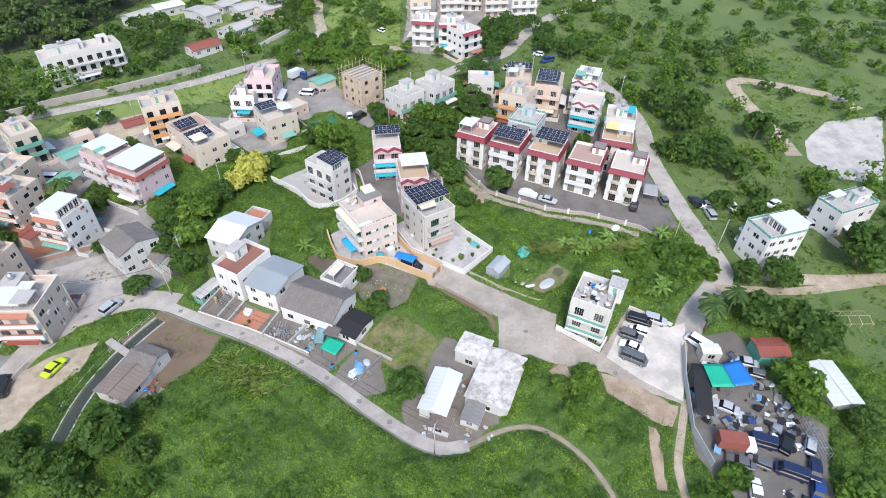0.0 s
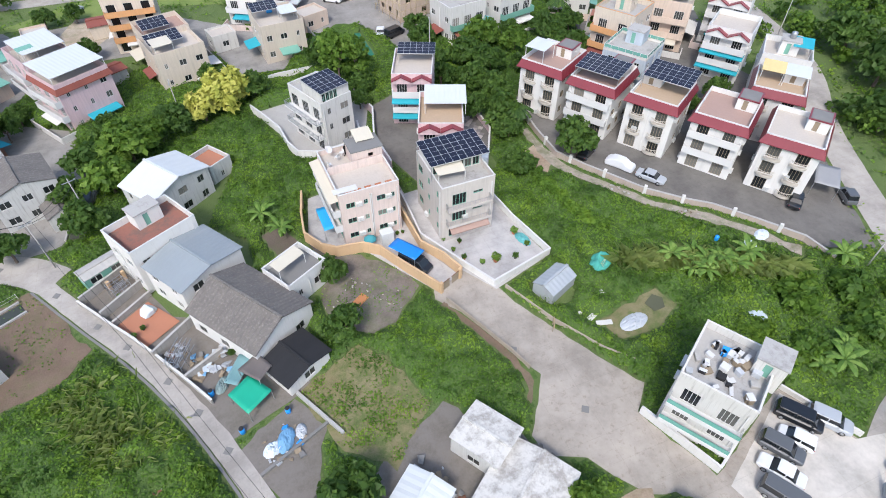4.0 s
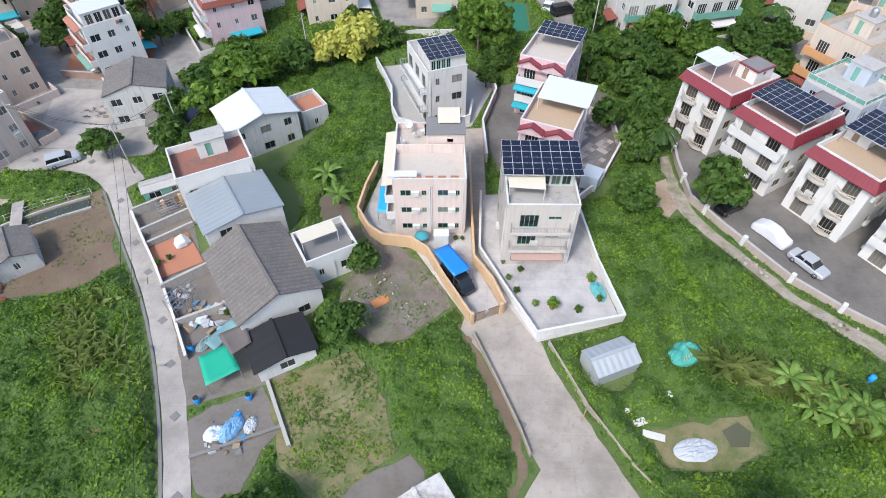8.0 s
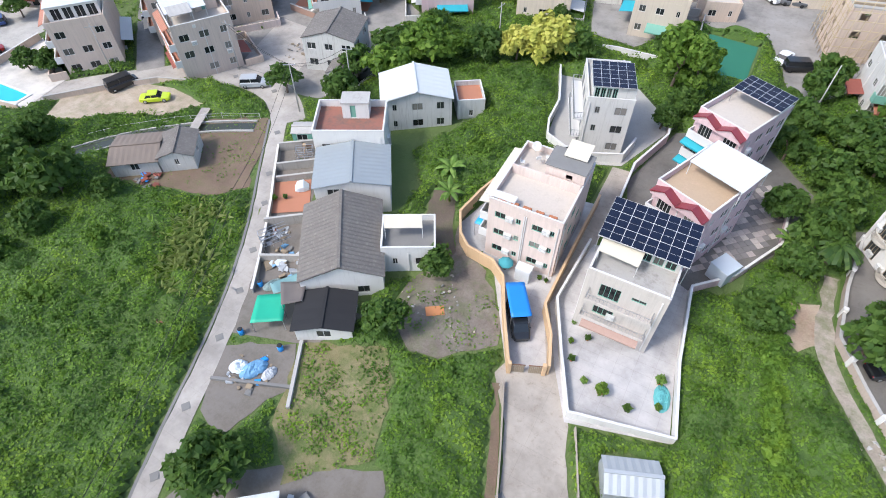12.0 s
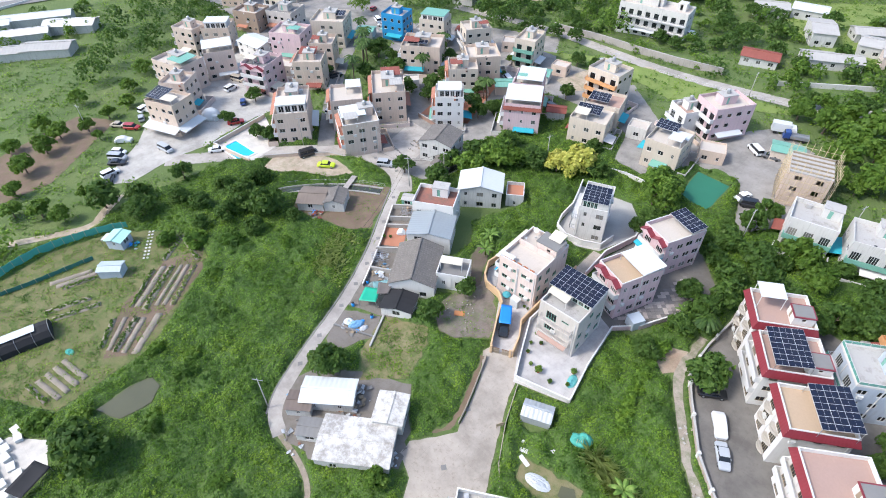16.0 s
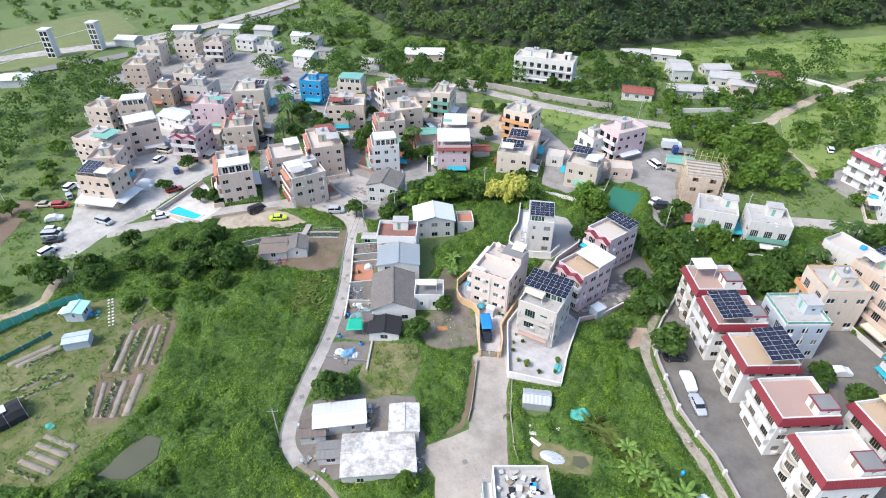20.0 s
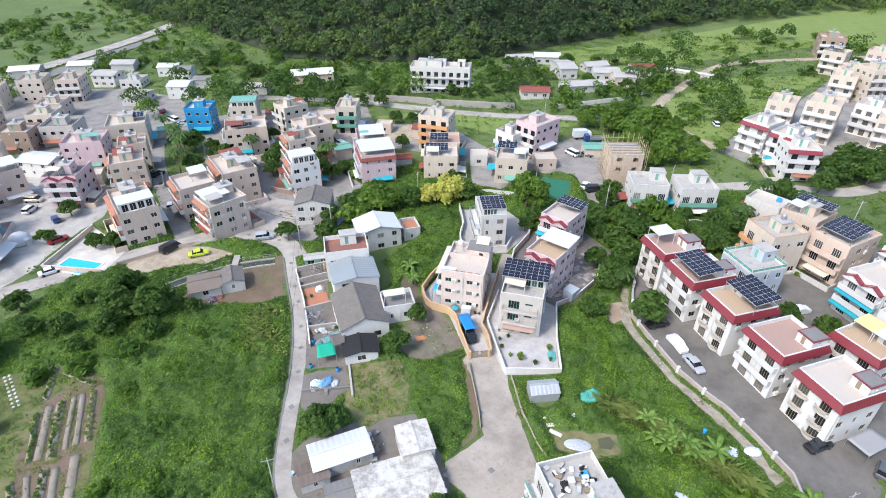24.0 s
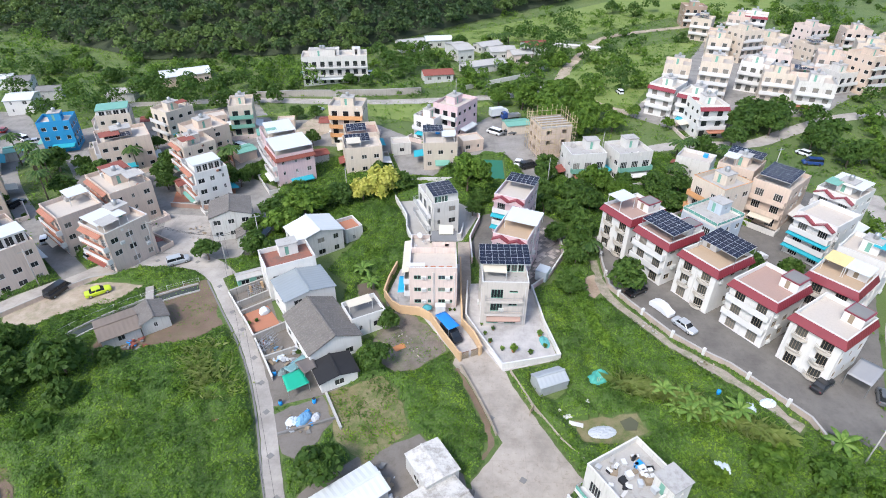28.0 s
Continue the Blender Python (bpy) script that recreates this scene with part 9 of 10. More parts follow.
rack(43.5, -74.1, 58.5, 8.8, "open steel rack frame in the scrap yard")
fb_ = thing("bare_frame", "bare bamboo shed frame on the grass", "frame", 73.15, -63.93, None, -30.5)
for sx_ in (-3.2, -1.1, 1.1, 3.2):
    for sy_ in (-1.7, 1.7):
        part("post", tube("post", [(sx_, sy_, -.2), (sx_, sy_, 1.7)], .05, BAMBOO, 5), fb_)
    part("rafter", tube("rafter", [(sx_, -1.9, 1.65), (sx_, 0, 2.2), (sx_, 1.9, 1.65)], .045, BAMBOO, 5), fb_)
for sy_ in (-1.7, 0, 1.7):
    part("purlin", tube("purlin", [(-3.4, sy_, 1.72 + (.5 if sy_ == 0 else 0)), (3.4, sy_, 1.72 + (.5 if sy_ == 0 else 0))], .045, BAMBOO, 5), fb_)
strip("grass_path", [(94.6, -62.6), (83.2, -57.9), (73.1, -53.9), (64.2, -47.9), (58.6, -44)], 2.2, SAND, "sandy track across the grass", "track", .07)

# ---- west farm ----
def bed(x1, y1, x2, y2, w, mat, crop=None, label="long tilled vegetable bed"):
    """A raised bed from one end to the other, with crop tufts."""
    d = math.hypot(x2 - x1, y2 - y1)
    ob = thing("vegetable_bed", label, "bed", (x1 + x2) / 2, (y1 + y2) / 2, None, math.degrees(math.atan2(y2 - y1, x2 - x1)), "vegetable beds")
    n = max(3, int(d / .8))
    v, f = [], []
    rr = random.Random(x1)
    dz = (gz(x2, y2) - gz(x1, y1)) / 2
    for i in range(n + 1):
        t = i / n * 2 - 1
        for k, (yy, zz) in enumerate(((-.5, -.15), (-.38, .2), (0, .24), (.38, .2), (.5, -.15))):
            v.append((t * d / 2, yy * w + rr.uniform(-.05, .05), zz + t * dz + rr.uniform(-.03, .03)))
    for i in range(n):
        f += [(i * 5 + k, i * 5 + k + 5, i * 5 + k + 6, i * 5 + k + 1) for k in range(4)]
    f += [(0, 1, 2, 3, 4), tuple(n * 5 + k for k in (4, 3, 2, 1, 0))]
    part("soil", mesh_of("soil", v, f, mat, True), ob)
    if crop:
        r = np.random.default_rng(int(abs(x1 * 10)))
        cs = [(float(t) * d / 2, float(r.uniform(-.32, .32)) * w, .35 + float(t) * dz, float(r.uniform(.18, .34))) for t in np.linspace(-.97, .97, int(d * 3))]
        part("crop", leaf_cloud("crop", cs, 12, .22, crop, 5), ob)


for (x1_, y1_), (x2_, y2_), w_, c_ in [((-46.5, -50.2), (-53.6, -41.5), 1.3, None), ((-44.8, -49.6), (-52.5, -40.3), 1.5, LEAF_B), ((-44.2, -47.6), (-51.3, -38.8), .9, None), ((-43.3, -46.5), (-50.5, -37.8), 1.0, None), ((-42.1, -45.5), (-49.3, -36.8), 1.1, REED), ((-47.3, -51.1), (-54.1, -43.4), .9, WEED),
        ((-41.4, -59.1), (-46.7, -54.5), 1.2, WEED), ((-39.9, -58.3), (-45.4, -52.9), 1.0, None), ((-38.7, -57.7), (-43.9, -51.4), 1.3, LEAF), ((-37.4, -56.8), (-42.8, -50.6), 1.2, None), ((-35.8, -55.5), (-41.7, -48.1), 1.5, None), ((-57.6, -34.5), (-50.6, -35.5), 1.2, LEAF_B), ((-55.4, -40.7), (-60.1, -34), 1.3, LEAF_B),
        ((-42.3, -69.3), (-35.9, -68), 1.1, None), ((-42.7, -67.7), (-36.2, -66.5), 1.1, None), ((-43.1, -66.2), (-36.5, -64.9), 1.1, None), ((-43.5, -64.7), (-36.8, -63.4), 1.1, None), ((-42.6, -70.8), (-36.8, -69.8), 1.0, LEAF_B),
        ((-63.7, -58.9), (-61.7, -51.5), 1.2, None), ((-65.5, -59.5), (-63.2, -52), 1.2, None), ((-62.1, -58.2), (-60.3, -51), 1.0, WEED), ((-54.9, -62.6), (-52.4, -54.7), 1.4, WEED), ((-57.8, -62.8), (-55.4, -55.3), 1.4, LEAF_B)]:
    bed(x1_, y1_, x2_, y2_, w_, BED, c_, "vegetable bed with green rows" if c_ else "long bare tilled vegetable bed")


def net_fence(pts, h, mat, label):
    ob = thing("net_fence", label, "fence", 0, 0, 0)
    ob.matrix_basis = pose(0, 0, 0)
    pts = resample(rounded(pts, 1), 2.5)
    for (x1, y1), (x2, y2) in zip(pts, pts[1:]):
        z1, z2 = gz(x1, y1), gz(x2, y2)
        part("post", tube("post", [(x1, y1, z1 - .2), (x1, y1, z1 + h + .15)], .05, BAMBOO, 5), ob)
        dx, dy = y2 - y1, x1 - x2
        k = .02 / math.hypot(dx, dy)
        v = []
        for s in (-k, k):
            for t in (0, .5, 1):
                sg = .12 * math.sin(math.pi * t)
                x, y, z = x1 + (x2 - x1) * t + dx * s, y1 + (y2 - y1) * t + dy * s, z1 + (z2 - z1) * t
                v += [(x, y, z), (x, y, z + h - sg)]
        part("net_panel", mesh_of("net_panel", v, [(0, 1, 3, 2), (2, 3, 5, 4), (6, 8, 9, 7), (8, 10, 11, 9), (1, 7, 9, 3), (3, 9, 11, 5)], mat), ob)


net_fence([(-74.8, -66.5), (-76.7, -59), (-76.2, -53.3), (-73.2, -44.2), (-71.1, -41.1)], 2.3, TEAL_NET, "teal net fence round the farm plots")
net_fence([(-69.3, -67.4), (-68.1, -62.3), (-67.5, -57.5), (-66.6, -50.5)], 1.1, surface("net_dark_green", (.04, .16, .13), .9, .3), "low dark green net fence")
tn_ = thing("net_tunnel", "long black net growing tunnel", "greenhouse", -53.08, -68.8, None, 76.9)
pr_ = [(-2.4, 0), (-2.3, 1.2), (-1.5, 2.1), (0, 2.5), (1.5, 2.1), (2.3, 1.2), (2.4, 0)]
v_ = [(x, y * .97, z * (1 + .05 * (i % 2))) for i, x in enumerate(np.linspace(-5.5, 5.5, 9)) for y, z in pr_]
f_ = [(i * 7 + k, i * 7 + k + 1, i * 7 + k + 8, i * 7 + k + 7) for i in range(8) for k in range(6)] + [tuple(range(7)), tuple(56 + k for k in range(6, -1, -1))]
part("cover", mesh_of("cover", v_, f_, BLACK_NET, False), tn_)
for x_ in np.linspace(-5.5, 5.5, 5):
    part("hoop", tube("hoop", [(float(x_), y * 1.01, z * 1.06 + .02) for y, z in pr_], .04, STEEL, 5), tn_)
part("sheet", boxes("sheet", [(-5.4, 3.4, -.9, .9, 2.6, 2.66)], TARP_PALE), tn_, label="pale sheet laid over the net")
gabled("small farm hut with a mint-green roof", -67.14, -44.49, 3.6, 3.4, 32.8, None, 2.4, .4, WALL["bluegrey"], surface("mint_sheet", (.36, .62, .55), .5, .15), "y", 1, 311, .3, .35, .4, "shed")
gabled("small farm shelter with a grey-blue sheet roof", -59.05, -49.37, 4.4, 2.8, 46.7, None, 2.0, .3, WALL["bluegrey"], surface("sheet_greyblue", (.40, .46, .50), .5, .15), "x", 1, 312, .2, .35, .4, "shed", wins=False)
frame_canopy("lean_to", "white sheet lean-to beside the farm hut", [(-70.4, -45.5), (-69.1, -44.2), (-67.9, -46.1), (-69.2, -47.4)], WHITE_METAL, 2.0)
heap("junk_pile", "buckets and crates beside the farm hut", -64.7, -43.3, 1.6, .4, [PLASTIC_BLUE, JUNK_W, TEAL_NET, CONC_D], 14, 71)
tarp_mound("net_heap", "crumpled teal net on the grass", -44.6, -63.2, 1.0, .6, .4, TEAL_NET, 13.2, 9, "net")
for i_ in range(9):
    x_, y_ = -66.7 + i_ * .95, -38.4 - i_ * .6
    for k_ in (0, 1):
        tagged(part("seed_tray", bevel_box("seed_tray", .4, .4, .16, .02, TRIM), None, (x_ + k_ * .4, y_ + k_ * .6, gz(x_, y_) + .02), 30), "white seed tray set on the grass", "tray", "seed trays")
patch("farm_pond", [(-29.4, -64.6), (-29.9, -59.2), (-28.9, -55.7), (-26.7, -55.5), (-24.3, -57.9), (-25, -63)], POND, "murky farm pond among weeds", "pond", .12, .5)
strip("farm_track", [(-85.7, -36.9), (-81.6, -42.6), (-77.8, -46.1), (-81.8, -54), (-85.8, -61.3)], 2.2, SAND, "sandy farm track", "track", .07)
fence("track_rail", [(-84.6, -36.2), (-80.4, -41.9), (-77.3, -44.7)], 1.0, "white bridge railing on the farm track", TRIM, 2.2, 2)
rb_ = random.Random(3)
for i_ in range(26):
    x_, y_ = -34.8 + (i_ % 6) * 2.0 + rb_.uniform(-.3, .3), -83.8 + (i_ // 6) * 2.2 + rb_.uniform(-.3, .3)
    ob_ = thing("storage_crate", "white stacked storage crate on pale concrete", "crate", x_, y_, gz(x_, y_) + .06, rb_.uniform(-10, 10), "stacked crates")
    part("crate_body", bevel_box("crate_body", 1.5, 1.1, .4 + (i_ % 3) * .2, .04, WHITE_METAL), ob_)
    part("crate_lid", bevel_box("crate_lid", 1.56, 1.16, .08, .02, CONC_L), ob_, (0, 0, .403 + (i_ % 3) * .2))
frame_canopy("net_shelter", "black net shelter by the storage yard", [(-25.4, -74.2), (-22.6, -72.9), (-20.8, -77.5), (-23.6, -78.8)], BLACK_NET, 2.4, "net", .3)

# ---- poles, wires and signs ----
def pole(x, y, h=8.5, rot=0, arm=True, label="grey utility pole with a crossarm"):
    ob = thing("utility_pole", label, "pole", x, y, None, rot, "utility poles")
    part("shaft", tube("shaft", [(0, 0, -.5), (0, 0, h)], .11, CONC, 8, .07), ob)
    if arm:
        part("crossarm", bevel_box("crossarm", 1.8, .1, .1, .01, STEEL), ob, (0, 0, h - .6))
        for u in (.8,):
            part("insulator", lathe("insulator", [(.04, 0), (.06, .05), (.03, .16)], TRIM, 8), ob, (u, 0, h - .5))


for x_, y_, r_ in [(-37.4, 12.7, 32.7), (-32.8, 20, 22.5), (-10.5, -45.1, 32), (-53.9, 17.3, 3), (-121.5, -30.3, 17.7), (83.7, 48.4, 21.2), (62, -29.7, 33.1), (97.2, 22.6, 17.1), (-18.4, 42.1, 82), (29.4, 44.3, 81.6), (44.9, 59.2, 71.3), (-30.1, 91.8, 21.5), (6.7, 102.3, 91.2), (68.6, -36.4, 21.2), (-71.9, 6.5, 43.6)]:
    pole(x_, y_, 8.5, r_)


def cable(pts, label, sag=.8):
    v = []
    for (x1, y1, z1), (x2, y2, z2) in zip(pts, pts[1:]):
        v += [(x1 + (x2 - x1) * t / 8, y1 + (y2 - y1) * t / 8, z1 + (z2 - z1) * t / 8 - sag * 4 * t / 8 * (1 - t / 8)) for t in range(8)]
    tagged(part("overhead_cable", tube("overhead_cable", v + [pts[-1]], .025, RUBBER, 4)), label, "cable", "overhead cables")


for off_ in (-.3, .8):
    cable([(x + off_, y, gz(x, y) + 8.0) for x, y in ((-32.8, 20), (-37.4, 12.7), (-53.9, 17.3))], "thin black overhead cable between poles")
    cable([(x + off_, y, gz(x, y) + 8.0) for x, y in ((-37.4, 12.7), (-24.8, -13), (-10.5, -45.1))], "thin black overhead cable along the lane", 1.4)
sg_ = thing("notice_board", "small brown notice board by the road", "sign", 19.4, -22.17, None, 62)
for s_ in (-.5, .5):
    part("leg", bevel_box("leg", .08, .08, 1.5, .006, WOOD), sg_, (s_, 0, 0))
part("board", bevel_box("board", 1.3, .06, .8, .01, surface("board_tan", (.42, .32, .20), .8, .2)), sg_, (0, -.07, .7))


# ---- clutter round the village houses ----
def village_clutter():
    rng = random.Random(12)
    mats = [WHITE_METAL, GREEN_TRIM, AWN_TEAL, BRICK_RED, CONC_L, WHITE_METAL, CANVAS, TERRA]
    hs = [o for o in bpy.data.objects if o.parent is None and o.get("category") == "house" and o.name.startswith("village_house")]
    for o in hs:
        x, y = o.matrix_basis.translation.x, o.matrix_basis.translation.y
        d = math.hypot(x - 10, y + 20)
        if x > 66 and y > 95 or d > 190 or (-36 < x < 60 and y < 44) or 36 < x < 100 and y < 26:
            continue
        co = [v.co for v in next(c for c in o.children if c.name.startswith("wall")).data.vertices]
        w, dd, H = 2 * max(c.x for c in co), 2 * max(c.y for c in co), max(c.z for c in co)
        for s in rng.sample((0, 1, 3), 2):
            L = w if s % 2 == 0 else dd
            u = rng.uniform(0, .4)
            awning(o, w, dd, s, 2.55, u * L, min(1.0, u + rng.uniform(.4, .7)) * L, rng.uniform(1.4, 2.6), rng.choice(mats), .4)
        for i in range(2 if d < 120 else 1):
            part("planter", bevel_box("planter", rng.choice((.8, 1.2, 1.6)), .5, .5, .04, rng.choice((PLANTER, TERRA, CONC_L))), o, (rng.uniform(-.36, .36) * w, -dd * .42, H + .07), rng.choice((0, 90)))
        if d < 150 and rng.random() < .55:
            pw, pd, ph_ = w * rng.uniform(.3, .45), dd * rng.uniform(.25, .4), rng.uniform(1.9, 2.3)
            px, py = rng.choice((-.24, .24)) * w, -dd * .22
            canopy(o, px - pw / 2, px + pw / 2, py - pd / 2, py + pd / 2, H + ph_, rng.choice((WHITE_METAL, CONC, BRICK_RED, GREEN_TRIM, CANVAS)), .2, H + .05)
        if d < 110:
            part("storage_bin", bevel_box("storage_bin", 1.1, .8, .9, .05, rng.choice((WHITE_METAL, PLASTIC_BLUE, CONC))), o, (rng.uniform(-.3, .3) * w, dd * .36, H + .07))
        if d < 130:
            s = rng.choice((0, 1, 3))
            (ox, oy), (ux, uy), (nx, ny), L = side_frame(w, dd, s)
            out = rng.uniform(2.6, 3.6)
            pts = []
            for u, k in ((-.5, .3), (-.5, out), (L + .5, out), (L + .5, .3)):
                q = o.matrix_basis @ Vector((ox + ux * u + nx * k, oy + uy * u + ny * k, 0))
                pts.append((q.x, q.y))
            slab_wall("yard_wall", pts, rng.uniform(1.0, 1.5), rng.choice((WALL["sand"], WALL["offwhite"], CONC, WALL["pink"])), "low rendered wall round a house yard", .2)
            for u in (.25, .7):
                q = o.matrix_basis @ Vector((ox + ux * L * u + nx * (out - .7), oy + uy * L * u + ny * (out - .7), 0))
                if rng.random() < .5:
                    tree(q.x, q.y, rng.uniform(.7, 1.2), "bush", label="small garden shrub beside a yard wall")


village_clutter()


# ---- clutter on the grey house's roof ----
rj_ = random.Random(31)
hm_ = fr.matrix_basis
for i_ in range(38):
    q_ = hm_ @ Vector((rj_.uniform(-3.1, 2.6), rj_.uniform(-3.3, 2.6), 8.92))
    w_, d_, h_ = rj_.uniform(.3, 1.1), rj_.uniform(.3, .8), rj_.uniform(.2, .8)
    k_ = rj_.choice(("storage_crate", "cardboard_box", "plastic_tub", "planter_box"))
    m_ = {"storage_crate": JUNK_W, "cardboard_box": WOOD, "plastic_tub": (PLASTIC_BLUE, TRIM, CONC, CONC_D)[i_ % 4], "planter_box": BLACK_NET}[k_]
    ob_ = tagged(new(k_), {"storage_crate": "pale grey crate on the cluttered roof", "cardboard_box": "brown box on the cluttered roof", "plastic_tub": "plastic tub on the cluttered roof", "planter_box": "dark planter box on the cluttered roof"}[k_], "box", "things on the roof")
    ob_.matrix_basis = pose(q_.x, q_.y, q_.z, 0, 0, rj_.uniform(0, 90))
    part("body", bevel_box("body", round(w_, 1), round(d_, 1), round(h_, 1), .03, m_), ob_)
    part("lid", bevel_box("lid", round(w_, 1) + .06, round(d_, 1) + .06, .05, .01, TRIM if i_ % 2 else m_), ob_, (0, 0, round(h_, 1) + .002))

# ---- far road on its viaduct, with two lift towers ----
def viaduct():
    ob = thing("viaduct", "long grey concrete road viaduct far to the west", "viaduct", 0.33, -0.11, 0.1)
    ob.matrix_basis = pose(0, 0, 0)
    pts = resample([(-301.4, -116.7), (-258.4, -53.9), (-264.2, -0.5), (-271.6, 48.4), (-274, 111.7), (-276, 215.5)], 45)
    l, r = side_lines(pts, 16)
    for i, ((x1, y1), (x2, y2)) in enumerate(zip(pts, pts[1:])):
        z = -8.0
        q = [l[i], l[i + 1], r[i + 1], r[i]]
        v = [(x, y, z) for x, y in q] + [(x, y, z + 1.2) for x, y in q]
        part("deck", mesh_of("deck", v, box_vf(0, 1, 0, 1, 0, 1)[1], CONC), ob)
        part("pier", bevel_box("pier", 2.2, 5.0, 16, .2, CONC_L), ob, (x1, y1, z - 16.003), math.degrees(math.atan2(y2 - y1, x2 - x1)))
        for a, b in ((l[i], l[i + 1]), (r[i], r[i + 1])):
            d = math.hypot(b[0] - a[0], b[1] - a[1])
            part("barrier", bevel_box("barrier", d, .4, 1.0, .05, CONC_L), ob, ((a[0] + b[0]) / 2, (a[1] + b[1]) / 2, z + 1.203), math.degrees(math.atan2(b[1] - a[1], b[0] - a[0])))


viaduct()
for x_, y_ in ((-250.4, 55.1), (-244.5, 73.9)):
    ob_ = thing("lift_tower", "white lattice-clad lift tower of a footbridge", "tower", x_, y_, None, 28)
    part("shaft", lattice("shaft", [-2, -1.7, -.15, .15, 1.7, 2], [0, .5] + [k * 2.4 + j for k in range(1, 6) for j in (0, .5)], lambda i, j: i % 2 == 0 or j % 2 == 0, -2, 2, TRIM, GLASS, -1.8), ob_)
    part("cap", bevel_box("cap", 4.6, 4.6, .5, .05, TRIM), ob_, (0, 0, 12.5))
strip("rail_bed", [(-287.1, -71.4), (-251.2, 6.3), (-231.6, 59.1), (-216.9, 122.8), (-211, 183.5)], 7, CONC_D, "grey railway bed beside the village", "track", .4)
for i_, (x_, y_, w_, d_, r_) in enumerate([(-225, -9.9, 26, 7, 61), (-212.5, -21.7, 24, 7, 62), (-200.7, -33.2, 26, 7, 56.3), (-232, -28.2, 22, 7, 63.3), (-206.3, -3.3, 18, 8, 49.9), (-189.6, -17.2, 16, 8, 50.8), (-227.6, 27.7, 12, 9, 37.7), (-228.4, 112.2, 12, 9, 32.7), (-191.9, 132.3, 10, 8, 20), (-208.9, 125, 11, 8, 25.5), (-239.9, 86.6, 10, 8, 24.3)]):
    gabled("long low shed with a pale sheet roof beyond the fields", x_, y_, w_, d_, r_, None, 3.2, 1.0, "dirtywhite", (WHITE_METAL, CONC_L, CONC)[i_ % 3], "x", 1, 330 + i_, .4, .6, .4, "shed", wins=False)


# ---- patterned paving beside the pink houses ----
def diamond_paving(poly, size):
    xs, ys = [p[0] for p in poly], [p[1] for p in poly]
    v, f = [], []
    k = size * .7
    for i in range(int((max(xs) - min(xs)) / k) + 1):
        for j in range(int((max(ys) - min(ys)) / k) + 1):
            if (i + j) % 2:
                continue
            x, y = min(xs) + i * k, min(ys) + j * k
            if not inside(np.array([x]), np.array([y]), poly)[0]:
                continue
            n = len(v)
            for z in (.02, .12):
                v += [(x + dx * k * .96, y + dy * k * .96, gz(x + dx * k, y + dy * k) + z) for dx, dy in ((-1, 0), (0, -1), (1, 0), (0, 1))]
            f += [(n + 4, n + 5, n + 6, n + 7)] + [(n + a, n + (a + 1) % 4, n + 4 + (a + 1) % 4, n + 4 + a) for a in range(4)]
    tagged(new("paving_tiles", mesh_of("paving_tiles", v, f, TILE_MIX)), "diamond-laid dark and pale paving slabs", "paving", kind="stuff")


diamond_paving([(20.7, 8.3), (24.7, 10.4), (28.6, 17.4), (28.2, 26.6), (25.4, 27.4), (24.5, 20.7), (23.6, 13.9), (21.7, 9.7)], .8)
slab_wall("garden_wall", [(22.1, 6), (25.7, 9.5), (29.4, 16.6), (29.4, 25.7)], 1.1, WALL["rose"], "low pink wall round the patterned yard", .2, CONC_L)

# ---- pipes, frames and rails in the back yards ----
rack(-22.3, -10, 59.5, 3.3, "rusty pipe frame standing in a back yard")
rack(-28.8, 3.7, 35.6, 2.2, "pipe clothes frame in a walled yard")
fence("yard_rail", [(-29.6, 4.8), (-26.6, 6.8)], 1.1, "thin steel rail across a walled yard", STEEL, 1.1, 3)
heap("junk_pile", "boards and pots beside the yard wall", -23.5, -8.3, 1.1, .3, [WOOD, CONC_D, JUNK_W], 12, 81)
tarp_mound("yard_tarpaulin", "grey-green tarpaulin over stored boards", -18.6, -15, 1.2, .7, .6, surface("tarp_grey_green", (.20, .27, .26), .7, .25, 3), 62.4, 12)
for x_, y_ in ((-19.8, -15.7), (-17.3, -21.5), (-12.4, -21)):
    ob_ = thing("water_drum", "blue plastic drum in the back yard", "drum", x_, y_, None, 0, "water drums")
    part("drum_body", lathe("drum_body", [(.26, 0), (.29, .08), (.29, .4), (.31, .44), (.29, .48), (.29, .8), (.26, .88)], PLASTIC_BLUE, 12), ob_)
    part("drum_lid", lathe("drum_lid", [(.27, .882), (.27, .92), (.2, .93)], RUBBER, 12), ob_)

# ---- things on the roofs of the centre ----
def dish(parent, x, y, z, r=.55):
    o = part("satellite_dish", lathe("satellite_dish", [(.05, 0), (r * .6, .08), (r, .22), (r * .97, .24), (r * .55, .11), (.04, .04)], TRIM, 16), parent, m=pose(x, y, z + .9, 48, 0, 30))
    part("dish_mast", bevel_box("dish_mast", .06, .06, .95, .005, STEEL), parent, (x, y, z))
    return o


